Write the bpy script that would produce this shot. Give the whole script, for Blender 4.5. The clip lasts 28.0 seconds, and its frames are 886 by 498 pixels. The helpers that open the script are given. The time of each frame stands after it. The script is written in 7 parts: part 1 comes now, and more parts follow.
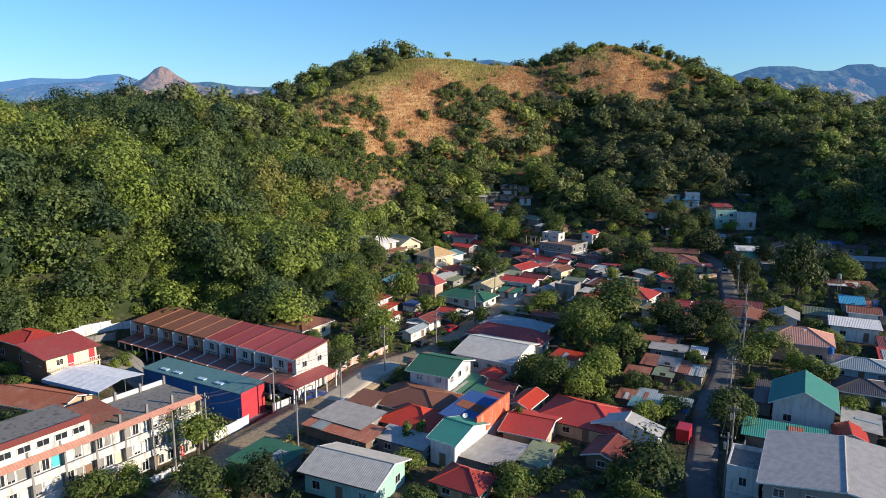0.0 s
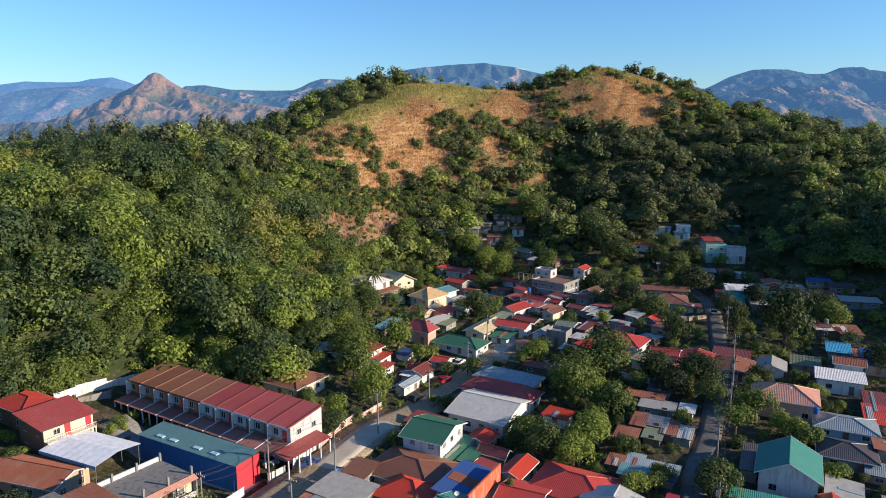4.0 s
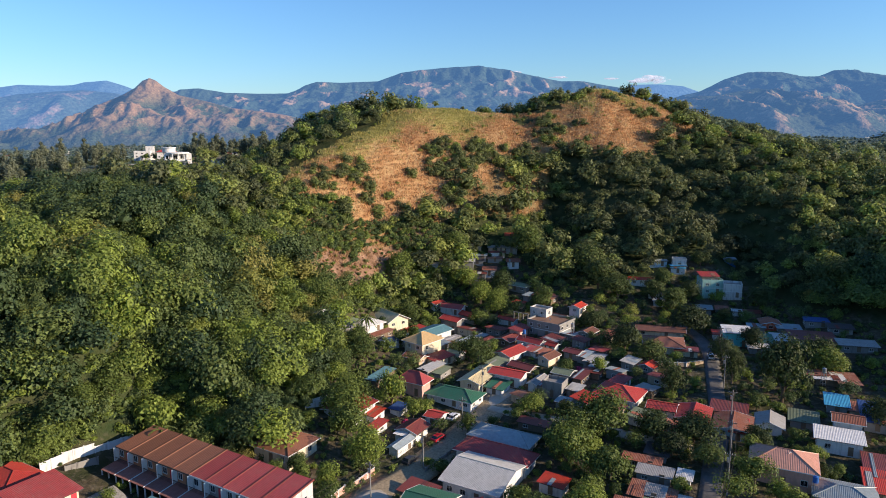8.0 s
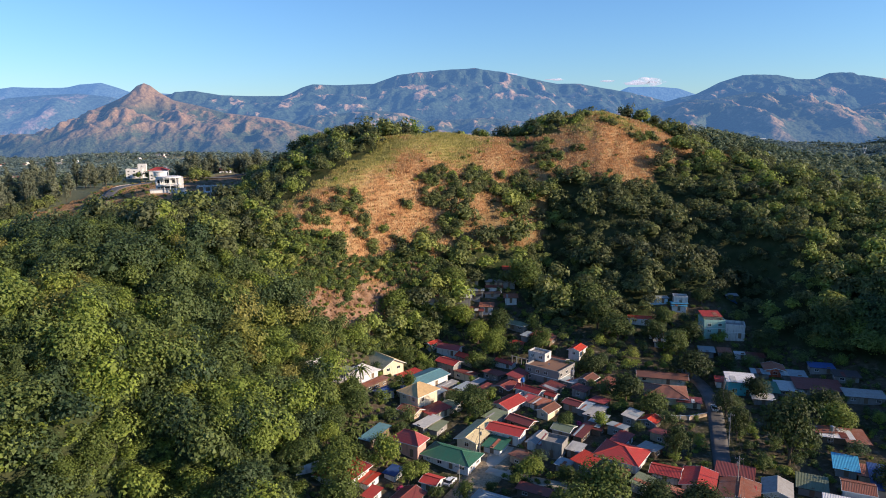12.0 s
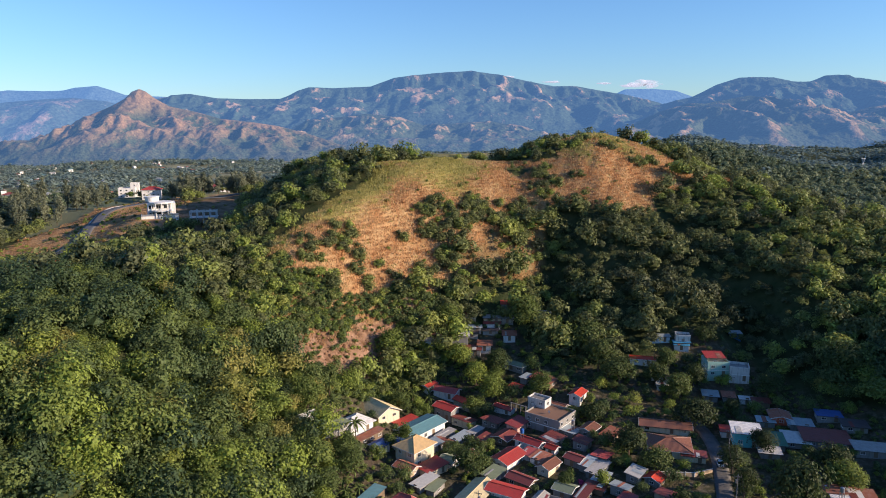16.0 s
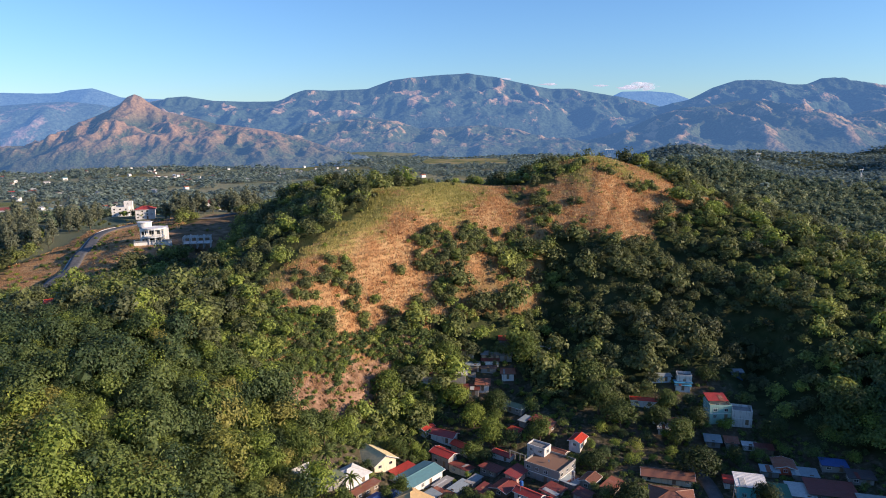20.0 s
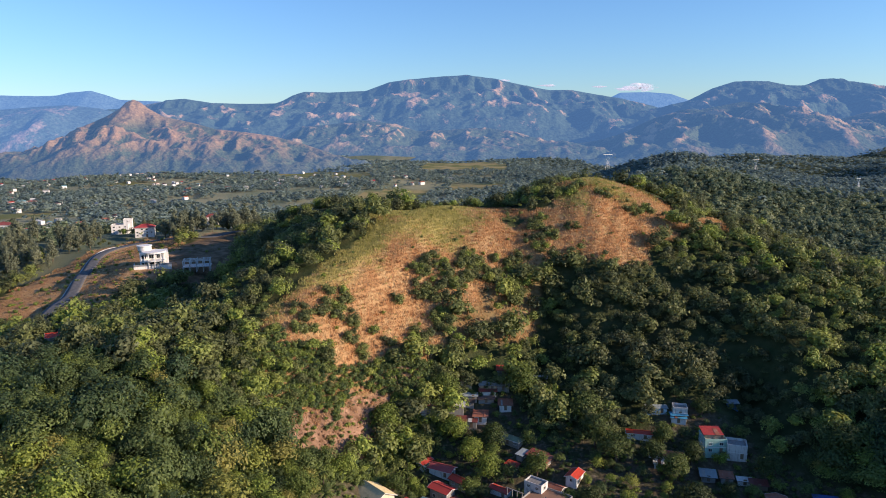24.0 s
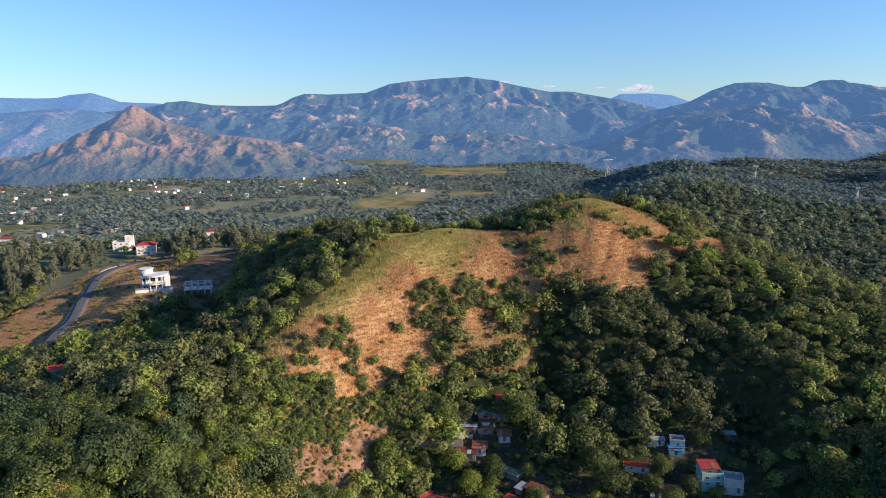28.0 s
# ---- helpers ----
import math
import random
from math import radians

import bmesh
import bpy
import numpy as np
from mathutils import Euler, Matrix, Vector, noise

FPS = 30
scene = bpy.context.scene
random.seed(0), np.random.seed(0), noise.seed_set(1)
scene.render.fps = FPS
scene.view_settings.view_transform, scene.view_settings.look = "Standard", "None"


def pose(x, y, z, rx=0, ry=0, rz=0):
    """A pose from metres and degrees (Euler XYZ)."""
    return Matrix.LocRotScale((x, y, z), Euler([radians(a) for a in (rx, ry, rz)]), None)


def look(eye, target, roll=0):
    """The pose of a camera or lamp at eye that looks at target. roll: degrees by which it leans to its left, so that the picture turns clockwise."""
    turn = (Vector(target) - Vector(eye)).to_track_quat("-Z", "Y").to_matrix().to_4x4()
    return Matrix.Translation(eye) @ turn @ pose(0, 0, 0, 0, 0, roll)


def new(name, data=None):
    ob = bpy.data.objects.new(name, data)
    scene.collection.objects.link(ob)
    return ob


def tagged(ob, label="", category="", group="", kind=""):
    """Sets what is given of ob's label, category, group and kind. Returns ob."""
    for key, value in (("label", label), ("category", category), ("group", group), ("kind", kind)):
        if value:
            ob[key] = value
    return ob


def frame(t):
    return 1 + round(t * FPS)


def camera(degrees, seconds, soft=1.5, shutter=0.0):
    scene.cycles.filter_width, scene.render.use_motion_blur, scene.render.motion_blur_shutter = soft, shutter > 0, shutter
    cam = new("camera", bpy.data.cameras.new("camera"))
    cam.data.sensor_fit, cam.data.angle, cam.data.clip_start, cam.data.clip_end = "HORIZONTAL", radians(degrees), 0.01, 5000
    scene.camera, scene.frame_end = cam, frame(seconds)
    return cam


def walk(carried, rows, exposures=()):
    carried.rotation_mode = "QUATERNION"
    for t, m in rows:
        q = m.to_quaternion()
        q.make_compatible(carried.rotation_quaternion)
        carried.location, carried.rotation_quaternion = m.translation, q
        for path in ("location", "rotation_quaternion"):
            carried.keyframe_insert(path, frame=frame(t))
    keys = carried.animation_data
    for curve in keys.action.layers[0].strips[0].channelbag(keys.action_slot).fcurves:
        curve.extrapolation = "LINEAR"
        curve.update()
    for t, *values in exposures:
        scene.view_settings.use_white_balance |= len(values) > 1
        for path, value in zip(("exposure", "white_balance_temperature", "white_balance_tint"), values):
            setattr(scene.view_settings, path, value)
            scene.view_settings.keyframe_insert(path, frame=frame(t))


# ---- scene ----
cam = camera(65.6, 28.0, soft=0.95)
METRES, EYE, TILT, LEAN, TURN = 100.0, 50.0, -10.2, 0.0, 0.0
ROWS = [
    (0.0, 0.0, 0.0, 0.0, 0.0, 0.0, -0.0),
    (0.5, 0.0007, -0.0028, 0.0158, -0.07, 0.02, 0.05),
    (1.0, 0.0013, -0.0055, 0.0315, -0.11, 0.03, 0.07),
    (1.5, 0.0022, -0.0082, 0.0473, -0.17, 0.05, 0.09),
    (2.0, 0.0032, -0.0108, 0.0628, -0.22, 0.06, 0.12),
    (2.5, 0.0039, -0.0133, 0.0784, -0.27, 0.07, 0.15),
    (3.0, 0.0044, -0.0161, 0.0938, -0.32, 0.09, 0.18),
    (3.5, 0.0049, -0.0188, 0.1096, -0.38, 0.09, 0.19),
    (5.5, 0.0076, -0.0199, 0.1753, -0.6, 0.09, 0.22),
    (6.0, 0.0084, -0.0169, 0.1914, -0.64, 0.11, 0.29),
    (6.5, 0.0087, -0.0128, 0.2081, -0.68, 0.12, 0.32),
    (7.0, 0.0101, -0.0084, 0.2254, -0.7, 0.13, 0.33),
    (7.5, 0.0105, -0.0028, 0.2425, -0.75, 0.14, 0.34),
    (8.0, 0.0112, 0.0034, 0.2599, -0.79, 0.15, 0.36),
    (8.5, 0.0116, 0.0101, 0.2779, -0.82, 0.15, 0.36),
    (9.0, 0.0116, 0.0172, 0.2956, -0.86, 0.16, 0.37),
    (9.5, 0.0118, 0.0244, 0.3137, -0.91, 0.17, 0.37),
    (10.0, 0.0118, 0.0316, 0.3316, -0.95, 0.17, 0.39),
    (10.5, 0.0123, 0.0389, 0.3496, -0.99, 0.18, 0.4),
    (11.0, 0.0129, 0.0467, 0.3684, -1.02, 0.17, 0.39),
    (11.5, 0.0132, 0.0549, 0.3866, -1.06, 0.17, 0.4),
    (12.0, 0.0136, 0.0629, 0.4046, -1.1, 0.18, 0.43),
    (12.5, 0.0138, 0.071, 0.4229, -1.14, 0.18, 0.44),
    (14.5, 0.0152, 0.1022, 0.4958, -1.25, 0.21, 0.53),
    (15.0, 0.0158, 0.1099, 0.5126, -1.28, 0.23, 0.53),
    (15.5, 0.0165, 0.1181, 0.5305, -1.31, 0.23, 0.55),
    (16.0, 0.0172, 0.1265, 0.5485, -1.34, 0.23, 0.57),
    (16.5, 0.0173, 0.1355, 0.5667, -1.38, 0.23, 0.58),
    (17.0, 0.0175, 0.1444, 0.5847, -1.41, 0.24, 0.6),
    (17.5, 0.0175, 0.1534, 0.6037, -1.44, 0.23, 0.6),
    (18.0, 0.0181, 0.1621, 0.622, -1.47, 0.24, 0.6),
    (18.5, 0.0182, 0.1709, 0.6408, -1.51, 0.23, 0.61),
    (19.0, 0.0187, 0.1763, 0.6593, -1.54, 0.25, 0.62),
    (19.5, 0.0185, 0.1765, 0.6764, -1.57, 0.25, 0.61),
    (20.0, 0.0186, 0.1737, 0.6926, -1.6, 0.26, 0.63),
    (20.5, 0.019, 0.1704, 0.7093, -1.63, 0.25, 0.63),
    (21.0, 0.0199, 0.1677, 0.726, -1.65, 0.24, 0.66),
    (21.5, 0.0208, 0.1652, 0.7427, -1.66, 0.25, 0.68),
    (23.5, 0.0249, 0.1531, 0.8072, -1.67, 0.23, 0.77),
    (24.0, 0.0257, 0.1499, 0.8233, -1.66, 0.22, 0.79),
    (24.5, 0.0265, 0.1469, 0.8398, -1.65, 0.22, 0.79),
    (25.0, 0.0276, 0.1438, 0.8561, -1.64, 0.21, 0.81),
    (25.5, 0.0282, 0.1409, 0.8722, -1.64, 0.21, 0.8),
    (26.0, 0.0288, 0.1379, 0.8886, -1.64, 0.21, 0.83),
    (26.5, 0.0293, 0.1349, 0.905, -1.63, 0.2, 0.83),
    (27.0, 0.0302, 0.1319, 0.9211, -1.63, 0.19, 0.86),
    (27.5, 0.0311, 0.1291, 0.9376, -1.62, 0.19, 0.87),
    (28.0, 0.0323, 0.1263, 0.9537, -1.61, 0.19, 0.87),
]
walk(cam, [(t, pose(0, 0, EYE, TILT, LEAN, TURN) @ pose(METRES * x, METRES * y, METRES * z, 90 + pitch, roll, yaw)) for t, x, y, z, yaw, pitch, roll in ROWS],
     exposures=[(0.0, 0.64, 6000, 9), (8.0, 0.65, 6240, 13), (28.0, 0.68, 6350, 18)])

# ---- world, sun ----
SUN_AZ, SUN_EL = 105.5, 18.0          # degrees clockwise from +y, and above the horizon
world = bpy.data.worlds.new("sky")
scene.world = world
world.use_nodes = True
wn = world.node_tree
wn.nodes.clear()
sky = wn.nodes.new("ShaderNodeTexSky")
sky.sky_type = "NISHITA"
sky.sun_disc = False
sky.sun_elevation, sky.sun_rotation = radians(SUN_EL), radians(SUN_AZ)
sky.altitude, sky.air_density, sky.dust_density, sky.ozone_density = 100, 1.15, 0.1, 5.0
bg = wn.nodes.new("ShaderNodeBackground")
bg.inputs["Strength"].default_value = 0.105
wout = wn.nodes.new("ShaderNodeOutputWorld")
tone = wn.nodes.new("ShaderNodeMix")
tone.data_type, tone.blend_type = "RGBA", "MULTIPLY"
tone.inputs[0].default_value = 1.0
tone.inputs[7].default_value = (0.80, 0.97, 1.13, 1)
wn.links.new(sky.outputs[0], tone.inputs[6])
wn.links.new(tone.outputs[2], bg.inputs[0])
wn.links.new(bg.outputs[0], wout.inputs[0])

sun_to = Vector((math.sin(radians(SUN_AZ)) * math.cos(radians(SUN_EL)), math.cos(radians(SUN_AZ)) * math.cos(radians(SUN_EL)), math.sin(radians(SUN_EL))))
sun_data = bpy.data.lights.new("sun", "SUN")
sun_data.energy, sun_data.angle, sun_data.color = 5.0, radians(0.55), (1.0, 0.82, 0.60)
sun = new("sun", sun_data)
sun.matrix_world = look(sun_to * 400, (0, 0, 0))

# ---- materials ----


def material(name, rough=0.8, metal=0.0, spec=0.3):
    m = bpy.data.materials.new(name)
    m.use_nodes = True
    b = m.node_tree.nodes["Principled BSDF"]
    b.inputs["Roughness"].default_value = rough
    b.inputs["Metallic"].default_value = metal
    b.inputs["Specular IOR Level"].default_value = spec
    return m, m.node_tree.nodes, m.node_tree.links, b


def mixed(nodes, links, fac, a, b, mode="MIX"):
    """A colour mix; fac, a and b are numbers, colours or sockets."""
    n = nodes.new("ShaderNodeMix")
    n.data_type, n.blend_type = "RGBA", mode
    for k, v in ((0, fac), (6, a), (7, b)):
        if isinstance(v, bpy.types.NodeSocket):
            links.new(v, n.inputs[k])
        elif k == 0:
            n.inputs[0].default_value = v
        else:
            n.inputs[k].default_value = (*v, 1)
    return n.outputs[2]


def coords(nodes, links, scale=(1, 1, 1), kind="Object"):
    tc, mp = nodes.new("ShaderNodeTexCoord"), nodes.new("ShaderNodeMapping")
    mp.inputs["Scale"].default_value = scale
    links.new(tc.outputs[kind], mp.inputs[0])
    return mp.outputs[0]


def noised(nodes, links, vec, scale, detail=4, lo=0.35, hi=0.65, rough=0.55):
    """Noise stretched so that lo..hi runs from 0 to 1."""
    n, r = nodes.new("ShaderNodeTexNoise"), nodes.new("ShaderNodeMapRange")
    n.inputs["Scale"].default_value, n.inputs["Detail"].default_value, n.inputs["Roughness"].default_value = scale, detail, rough
    links.new(vec, n.inputs["Vector"])
    links.new(n.outputs["Fac"], r.inputs[0])
    r.inputs[1].default_value, r.inputs[2].default_value = lo, hi
    return r.outputs[0]


def bumped(nodes, links, bsdf, height, strength=0.4, dist=0.1):
    b = nodes.new("ShaderNodeBump")
    b.inputs["Strength"].default_value, b.inputs["Distance"].default_value = strength, dist
    links.new(height, b.inputs["Height"])
    links.new(b.outputs[0], bsdf.inputs["Normal"])


def random_of(nodes):
    return nodes.new("ShaderNodeObjectInfo").outputs["Random"]


def attribute(nodes, name):
    a = nodes.new("ShaderNodeAttribute")
    a.attribute_name = name
    return a.outputs["Fac"]


def foliage(name, dark, mid, light, tan=(0.16, 0.11, 0.04), tan_share=0.0, own=False, grain=3.2, vary=.4):
    """Leaves: each crown has its own tint (0 dark .. 1 light), each clump of leaves its own shade."""
    m, n, l, b = material(name, 0.6, 0, 0.25)
    src = random_of(n) if own else attribute(n, "tint")
    ramp = n.new("ShaderNodeValToRGB")
    e = ramp.color_ramp.elements
    e[0].position, e[0].color = 0.0, (*dark, 1)
    e[1].position, e[1].color = 0.95 - tan_share, (*light, 1)
    e.new(0.5).color = (*mid, 1)
    if tan_share > 0:
        e.new(1.0).color = (*tan, 1)
    l.new(src, ramp.inputs[0])
    isl = n.new("ShaderNodeNewGeometry").outputs["Random Per Island"]
    v = n.new("ShaderNodeMapRange")
    l.new(isl, v.inputs[0])
    v.inputs[3].default_value, v.inputs[4].default_value = 1 - vary, 1 + vary * 1.1
    hs = n.new("ShaderNodeHueSaturation")
    l.new(ramp.outputs[0], hs.inputs["Color"])
    l.new(v.outputs[0], hs.inputs["Value"])
    nz = noised(n, l, coords(n, l), grain, 4, 0.36, 0.64)
    col = mixed(n, l, nz, (0.6, 0.62, 0.6), (1.28, 1.26, 1.14))
    leaf = mixed(n, l, 1.0, hs.outputs[0], col, "MULTIPLY")
    l.new(leaf, b.inputs["Base Color"])
    thin, both = n.new("ShaderNodeBsdfTranslucent"), n.new("ShaderNodeMixShader")
    l.new(leaf, thin.inputs["Color"])
    both.inputs[0].default_value = 0.35
    l.new(b.outputs[0], both.inputs[1])
    l.new(thin.outputs[0], both.inputs[2])
    l.new(both.outputs[0], n["Material Output"].inputs["Surface"])
    return m


def roofing(name, colour, worn, wear=0.35, rough=0.45, metal=0.0, streak=True):
    """Painted or bare corrugated sheet with rust or fading that runs down the slope."""
    m, n, l, b = material(name, rough, metal, 0.4)
    big = noised(n, l, coords(n, l), 0.35, 5, 0.42, 0.7)
    fine = noised(n, l, coords(n, l, (3.0, 0.5, 0.5) if streak else (1, 1, 1)), 1.6, 4, 0.4, 0.75)
    mul = n.new("ShaderNodeMath")
    mul.operation = "MULTIPLY"
    l.new(big, mul.inputs[0])
    l.new(fine, mul.inputs[1])
    sc = n.new("ShaderNodeMath")
    sc.operation = "MULTIPLY"
    sc.inputs[1].default_value = wear * 2.2
    l.new(mul.outputs[0], sc.inputs[0])
    sc.use_clamp = True
    base = mixed(n, l, sc.outputs[0], colour, worn)
    v = n.new("ShaderNodeMapRange")
    l.new(random_of(n), v.inputs[0])
    v.inputs[3].default_value, v.inputs[4].default_value = 0.8, 1.2
    hs = n.new("ShaderNodeHueSaturation")
    l.new(base, hs.inputs["Color"])
    l.new(v.outputs[0], hs.inputs["Value"])
    dirt = noised(n, l, coords(n, l), 1.1, 5, 0.35, 0.8)
    l.new(mixed(n, l, dirt, hs.outputs[0], mixed(n, l, 0.32, hs.outputs[0], (0.07, 0.055, 0.04))), b.inputs["Base Color"])
    rr = n.new("ShaderNodeMapRange")
    l.new(sc.outputs[0], rr.inputs[0])
    rr.inputs[3].default_value, rr.inputs[4].default_value = rough, 0.85
    l.new(rr.outputs[0], b.inputs["Roughness"])
    return m


def plaster(name, colour, stain=(0.12, 0.11, 0.09), amount=0.45, rough=0.85):
    """Painted render or concrete with rain streaks and blotches."""
    m, n, l, b = material(name, rough, 0, 0.2)
    st = noised(n, l, coords(n, l, (1.5, 1.5, 0.35)), 0.9, 6, 0.5, 0.8)
    sc = n.new("ShaderNodeMath")
    sc.operation = "MULTIPLY"
    sc.inputs[1].default_value = amount
    l.new(st, sc.inputs[0])
    fine = noised(n, l, coords(n, l), 6.0, 4, 0.3, 0.7)
    c = mixed(n, l, sc.outputs[0], colour, stain)
    l.new(mixed(n, l, fine, c, mixed(n, l, 0.12, c, (0.2, 0.19, 0.17))), b.inputs["Base Color"])
    bumped(n, l, b, fine, 0.15, 0.02)
    return m


def plain(name, colour, rough=0.6, metal=0.0, spec=0.3, vary=0.25):
    m, n, l, b = material(name, rough, metal, spec)
    nz = noised(n, l, coords(n, l), 1.8, 4, 0.3, 0.75)
    l.new(mixed(n, l, nz, colour, [c * (1 - vary) for c in colour]), b.inputs["Base Color"])
    return m


RUST, GREY_WORN = (0.16, 0.06, 0.03), (0.25, 0.24, 0.22)
ROOF = {
    "red": roofing("roof_red", (0.42, 0.045, 0.032), (0.26, 0.11, 0.07), 0.3),
    "crimson": roofing("roof_crimson", (0.36, 0.06, 0.055), (0.34, 0.15, 0.12), 0.45),
    "scarlet": roofing("roof_scarlet", (0.55, 0.05, 0.02), (0.30, 0.08, 0.04), 0.25),
    "maroon": roofing("roof_maroon", (0.20, 0.045, 0.035), RUST, 0.5),
    "brown": roofing("roof_brown", (0.22, 0.09, 0.05), (0.13, 0.055, 0.035), 0.4),
    "rust": roofing("roof_rust", (0.33, 0.105, 0.055), (0.38, 0.28, 0.22), 0.5, 0.8),
    "grey": roofing("roof_grey", (0.36, 0.34, 0.31), (0.22, 0.18, 0.14), 0.4, 0.6),
    "pale": roofing("roof_pale", (0.52, 0.50, 0.45), (0.35, 0.32, 0.27), 0.35, 0.6),
    "white": roofing("roof_white", (0.66, 0.63, 0.58), (0.44, 0.40, 0.35), 0.25, 0.65),
    "green": roofing("roof_green", (0.035, 0.15, 0.085), (0.10, 0.16, 0.11), 0.3),
    "teal": roofing("roof_teal", (0.055, 0.26, 0.20), (0.10, 0.22, 0.18), 0.25),
    "seablue": roofing("roof_seablue", (0.13, 0.275, 0.285), (0.20, 0.29, 0.29), 0.25),
    "blue": roofing("roof_blue", (0.035, 0.085, 0.24), (0.06, 0.11, 0.22), 0.3),
    "cyan": roofing("roof_cyan", (0.06, 0.34, 0.55), (0.10, 0.30, 0.42), 0.2),
    "cream": roofing("roof_cream", (0.66, 0.44, 0.20), (0.50, 0.34, 0.18), 0.3),
    "straw": roofing("roof_straw", (0.62, 0.50, 0.27), (0.42, 0.33, 0.20), 0.35),
    "pinktile": roofing("roof_pinktile", (0.52, 0.25, 0.17), (0.36, 0.22, 0.16), 0.4),
    "dark": roofing("roof_dark", (0.075, 0.06, 0.06), (0.13, 0.10, 0.09), 0.4),
    "steel": roofing("roof_steel", (0.30, 0.35, 0.36), (0.42, 0.40, 0.36), 0.35, 0.5),
    "awning": roofing("roof_awning", (0.30, 0.115, 0.09), (0.36, 0.22, 0.17), 0.5, 0.7),
    "deck": roofing("roof_deck_sheet", (0.46, 0.43, 0.40), (0.40, 0.37, 0.34), 0.2, 0.75),
    "tarp": roofing("tarpaulin", (0.80, 0.81, 0.82), (0.70, 0.71, 0.72), 0.15, 0.6),
    "olive": roofing("roof_olive", (0.20, 0.23, 0.13), (0.14, 0.13, 0.09), 0.4),
}
WALL = {
    "white": plaster("wall_white", (0.68, 0.66, 0.62), amount=.6),
    "cream": plaster("wall_cream", (0.68, 0.58, 0.40)),
    "grey": plaster("wall_grey", (0.27, 0.255, 0.235), amount=0.7),
    "mint": plaster("wall_mint", (0.32, 0.52, 0.44)),
    "sky": plaster("wall_sky", (0.42, 0.58, 0.66)),
    "pink": plaster("wall_pink", (0.66, 0.36, 0.28)),
    "tan": plaster("wall_tan", (0.52, 0.38, 0.25)),
    "blue": plaster("wall_blue", (0.03, 0.14, 0.36), (0.03, 0.06, 0.12), 0.4),
    "red": plaster("wall_red", (0.52, 0.035, 0.05), (0.25, 0.03, 0.03), 0.4),
    "orange": plaster("wall_orange", (0.62, 0.115, 0.05), (0.72, 0.46, 0.36), 0.75),
    "terracotta": plaster("wall_terracotta", (0.46, 0.20, 0.10)),
    "brown": plaster("wall_brown", (0.24, 0.13, 0.08)),
    "turquoise": plaster("wall_turquoise", (0.10, 0.50, 0.52)),
    "concrete": plaster("bare_concrete", (0.26, 0.245, 0.225), (0.06, 0.057, 0.053), 0.95, 0.9),
    "stucco": plaster("wall_stucco", (0.58, 0.56, 0.525), (0.15, 0.13, 0.105), 0.95),
    "slab": plaster("roof_slab_stained", (0.215, 0.20, 0.18), (0.03, 0.028, 0.025), 1.0, 0.9),
    "wood": plaster("weathered_board", (0.20, 0.14, 0.09), (0.10, 0.07, 0.05), 0.7),
}
TRIM = plaster("trim_white", (0.70, 0.69, 0.66), amount=0.3)
DARKTRIM = plain("trim_dark", (0.07, 0.06, 0.055))
STEELMAT = plain("galvanised_steel", (0.42, 0.43, 0.44), 0.4, 0.7)
BARK = plain("bark", (0.15, 0.11, 0.08), 0.9, 0, 0.1, 0.5)
PLASTIC_BLUE = plain("blue_plastic", (0.04, 0.14, 0.42), 0.4)
PANE, pn, pl, pb = material("window_glass", 0.08, 0, 0.5)
pb.inputs["Base Color"].default_value = (0.025, 0.03, 0.035, 1)
LEAF = {
    "wood": foliage("leaves_wood", (0.06, 0.096, 0.044), (0.135, 0.175, 0.055), (0.235, 0.295, 0.052), (0.28, 0.19, 0.085), 0.09, vary=.22, grain=1.1),
    "hill": foliage("leaves_hill", (0.094, 0.108, 0.054), (0.172, 0.193, 0.068), (0.27, 0.33, 0.07), (0.33, 0.24, 0.11), 0.04, vary=.22, grain=.9),
    "town": foliage("leaves_town", (0.062, 0.09, 0.027), (0.118, 0.158, 0.038), (0.21, 0.26, 0.048), own=True, vary=.28),
    "dark_leaf": foliage("leaves_dark", (0.038, 0.056, 0.02), (0.068, 0.094, 0.03), (0.11, 0.145, 0.04), own=True, vary=.25),
    # distance haze is put into these leaf colours: paler in mid, blue-grey in far
    "mid": foliage("leaves_mid_haze", (0.095, 0.135, 0.085), (0.16, 0.20, 0.12), (0.25, 0.28, 0.15), vary=.15, grain=.5),
    "far": foliage("leaves_far_haze", (0.14, 0.20, 0.20), (0.20, 0.265, 0.25), (0.28, 0.335, 0.28), vary=.12, grain=.6),
    "feather": foliage("needles_feathery", (0.12, 0.138, 0.095), (0.16, 0.178, 0.12), (0.20, 0.215, 0.14), own=True, vary=.2),
    "yellow_green": foliage("leaves_bamboo", (0.08, 0.11, 0.028), (0.11, 0.14, 0.035), (0.16, 0.18, 0.045)),
    "grass": foliage("dry_grass", (0.42, 0.21, 0.095), (0.52, 0.31, 0.155), (0.56, 0.40, 0.225)),
    "browngrass": foliage("brown_grass", (0.30, 0.18, 0.095), (0.39, 0.25, 0.135), (0.46, 0.33, 0.19)),
    "greengrass": foliage("green_grass", (0.28, 0.265, 0.08), (0.36, 0.33, 0.11), (0.43, 0.37, 0.15)),
    "bloom": foliage("pink_blossom", (0.45, 0.04, 0.13), (0.55, 0.06, 0.18), (0.65, 0.10, 0.22), own=True),
}

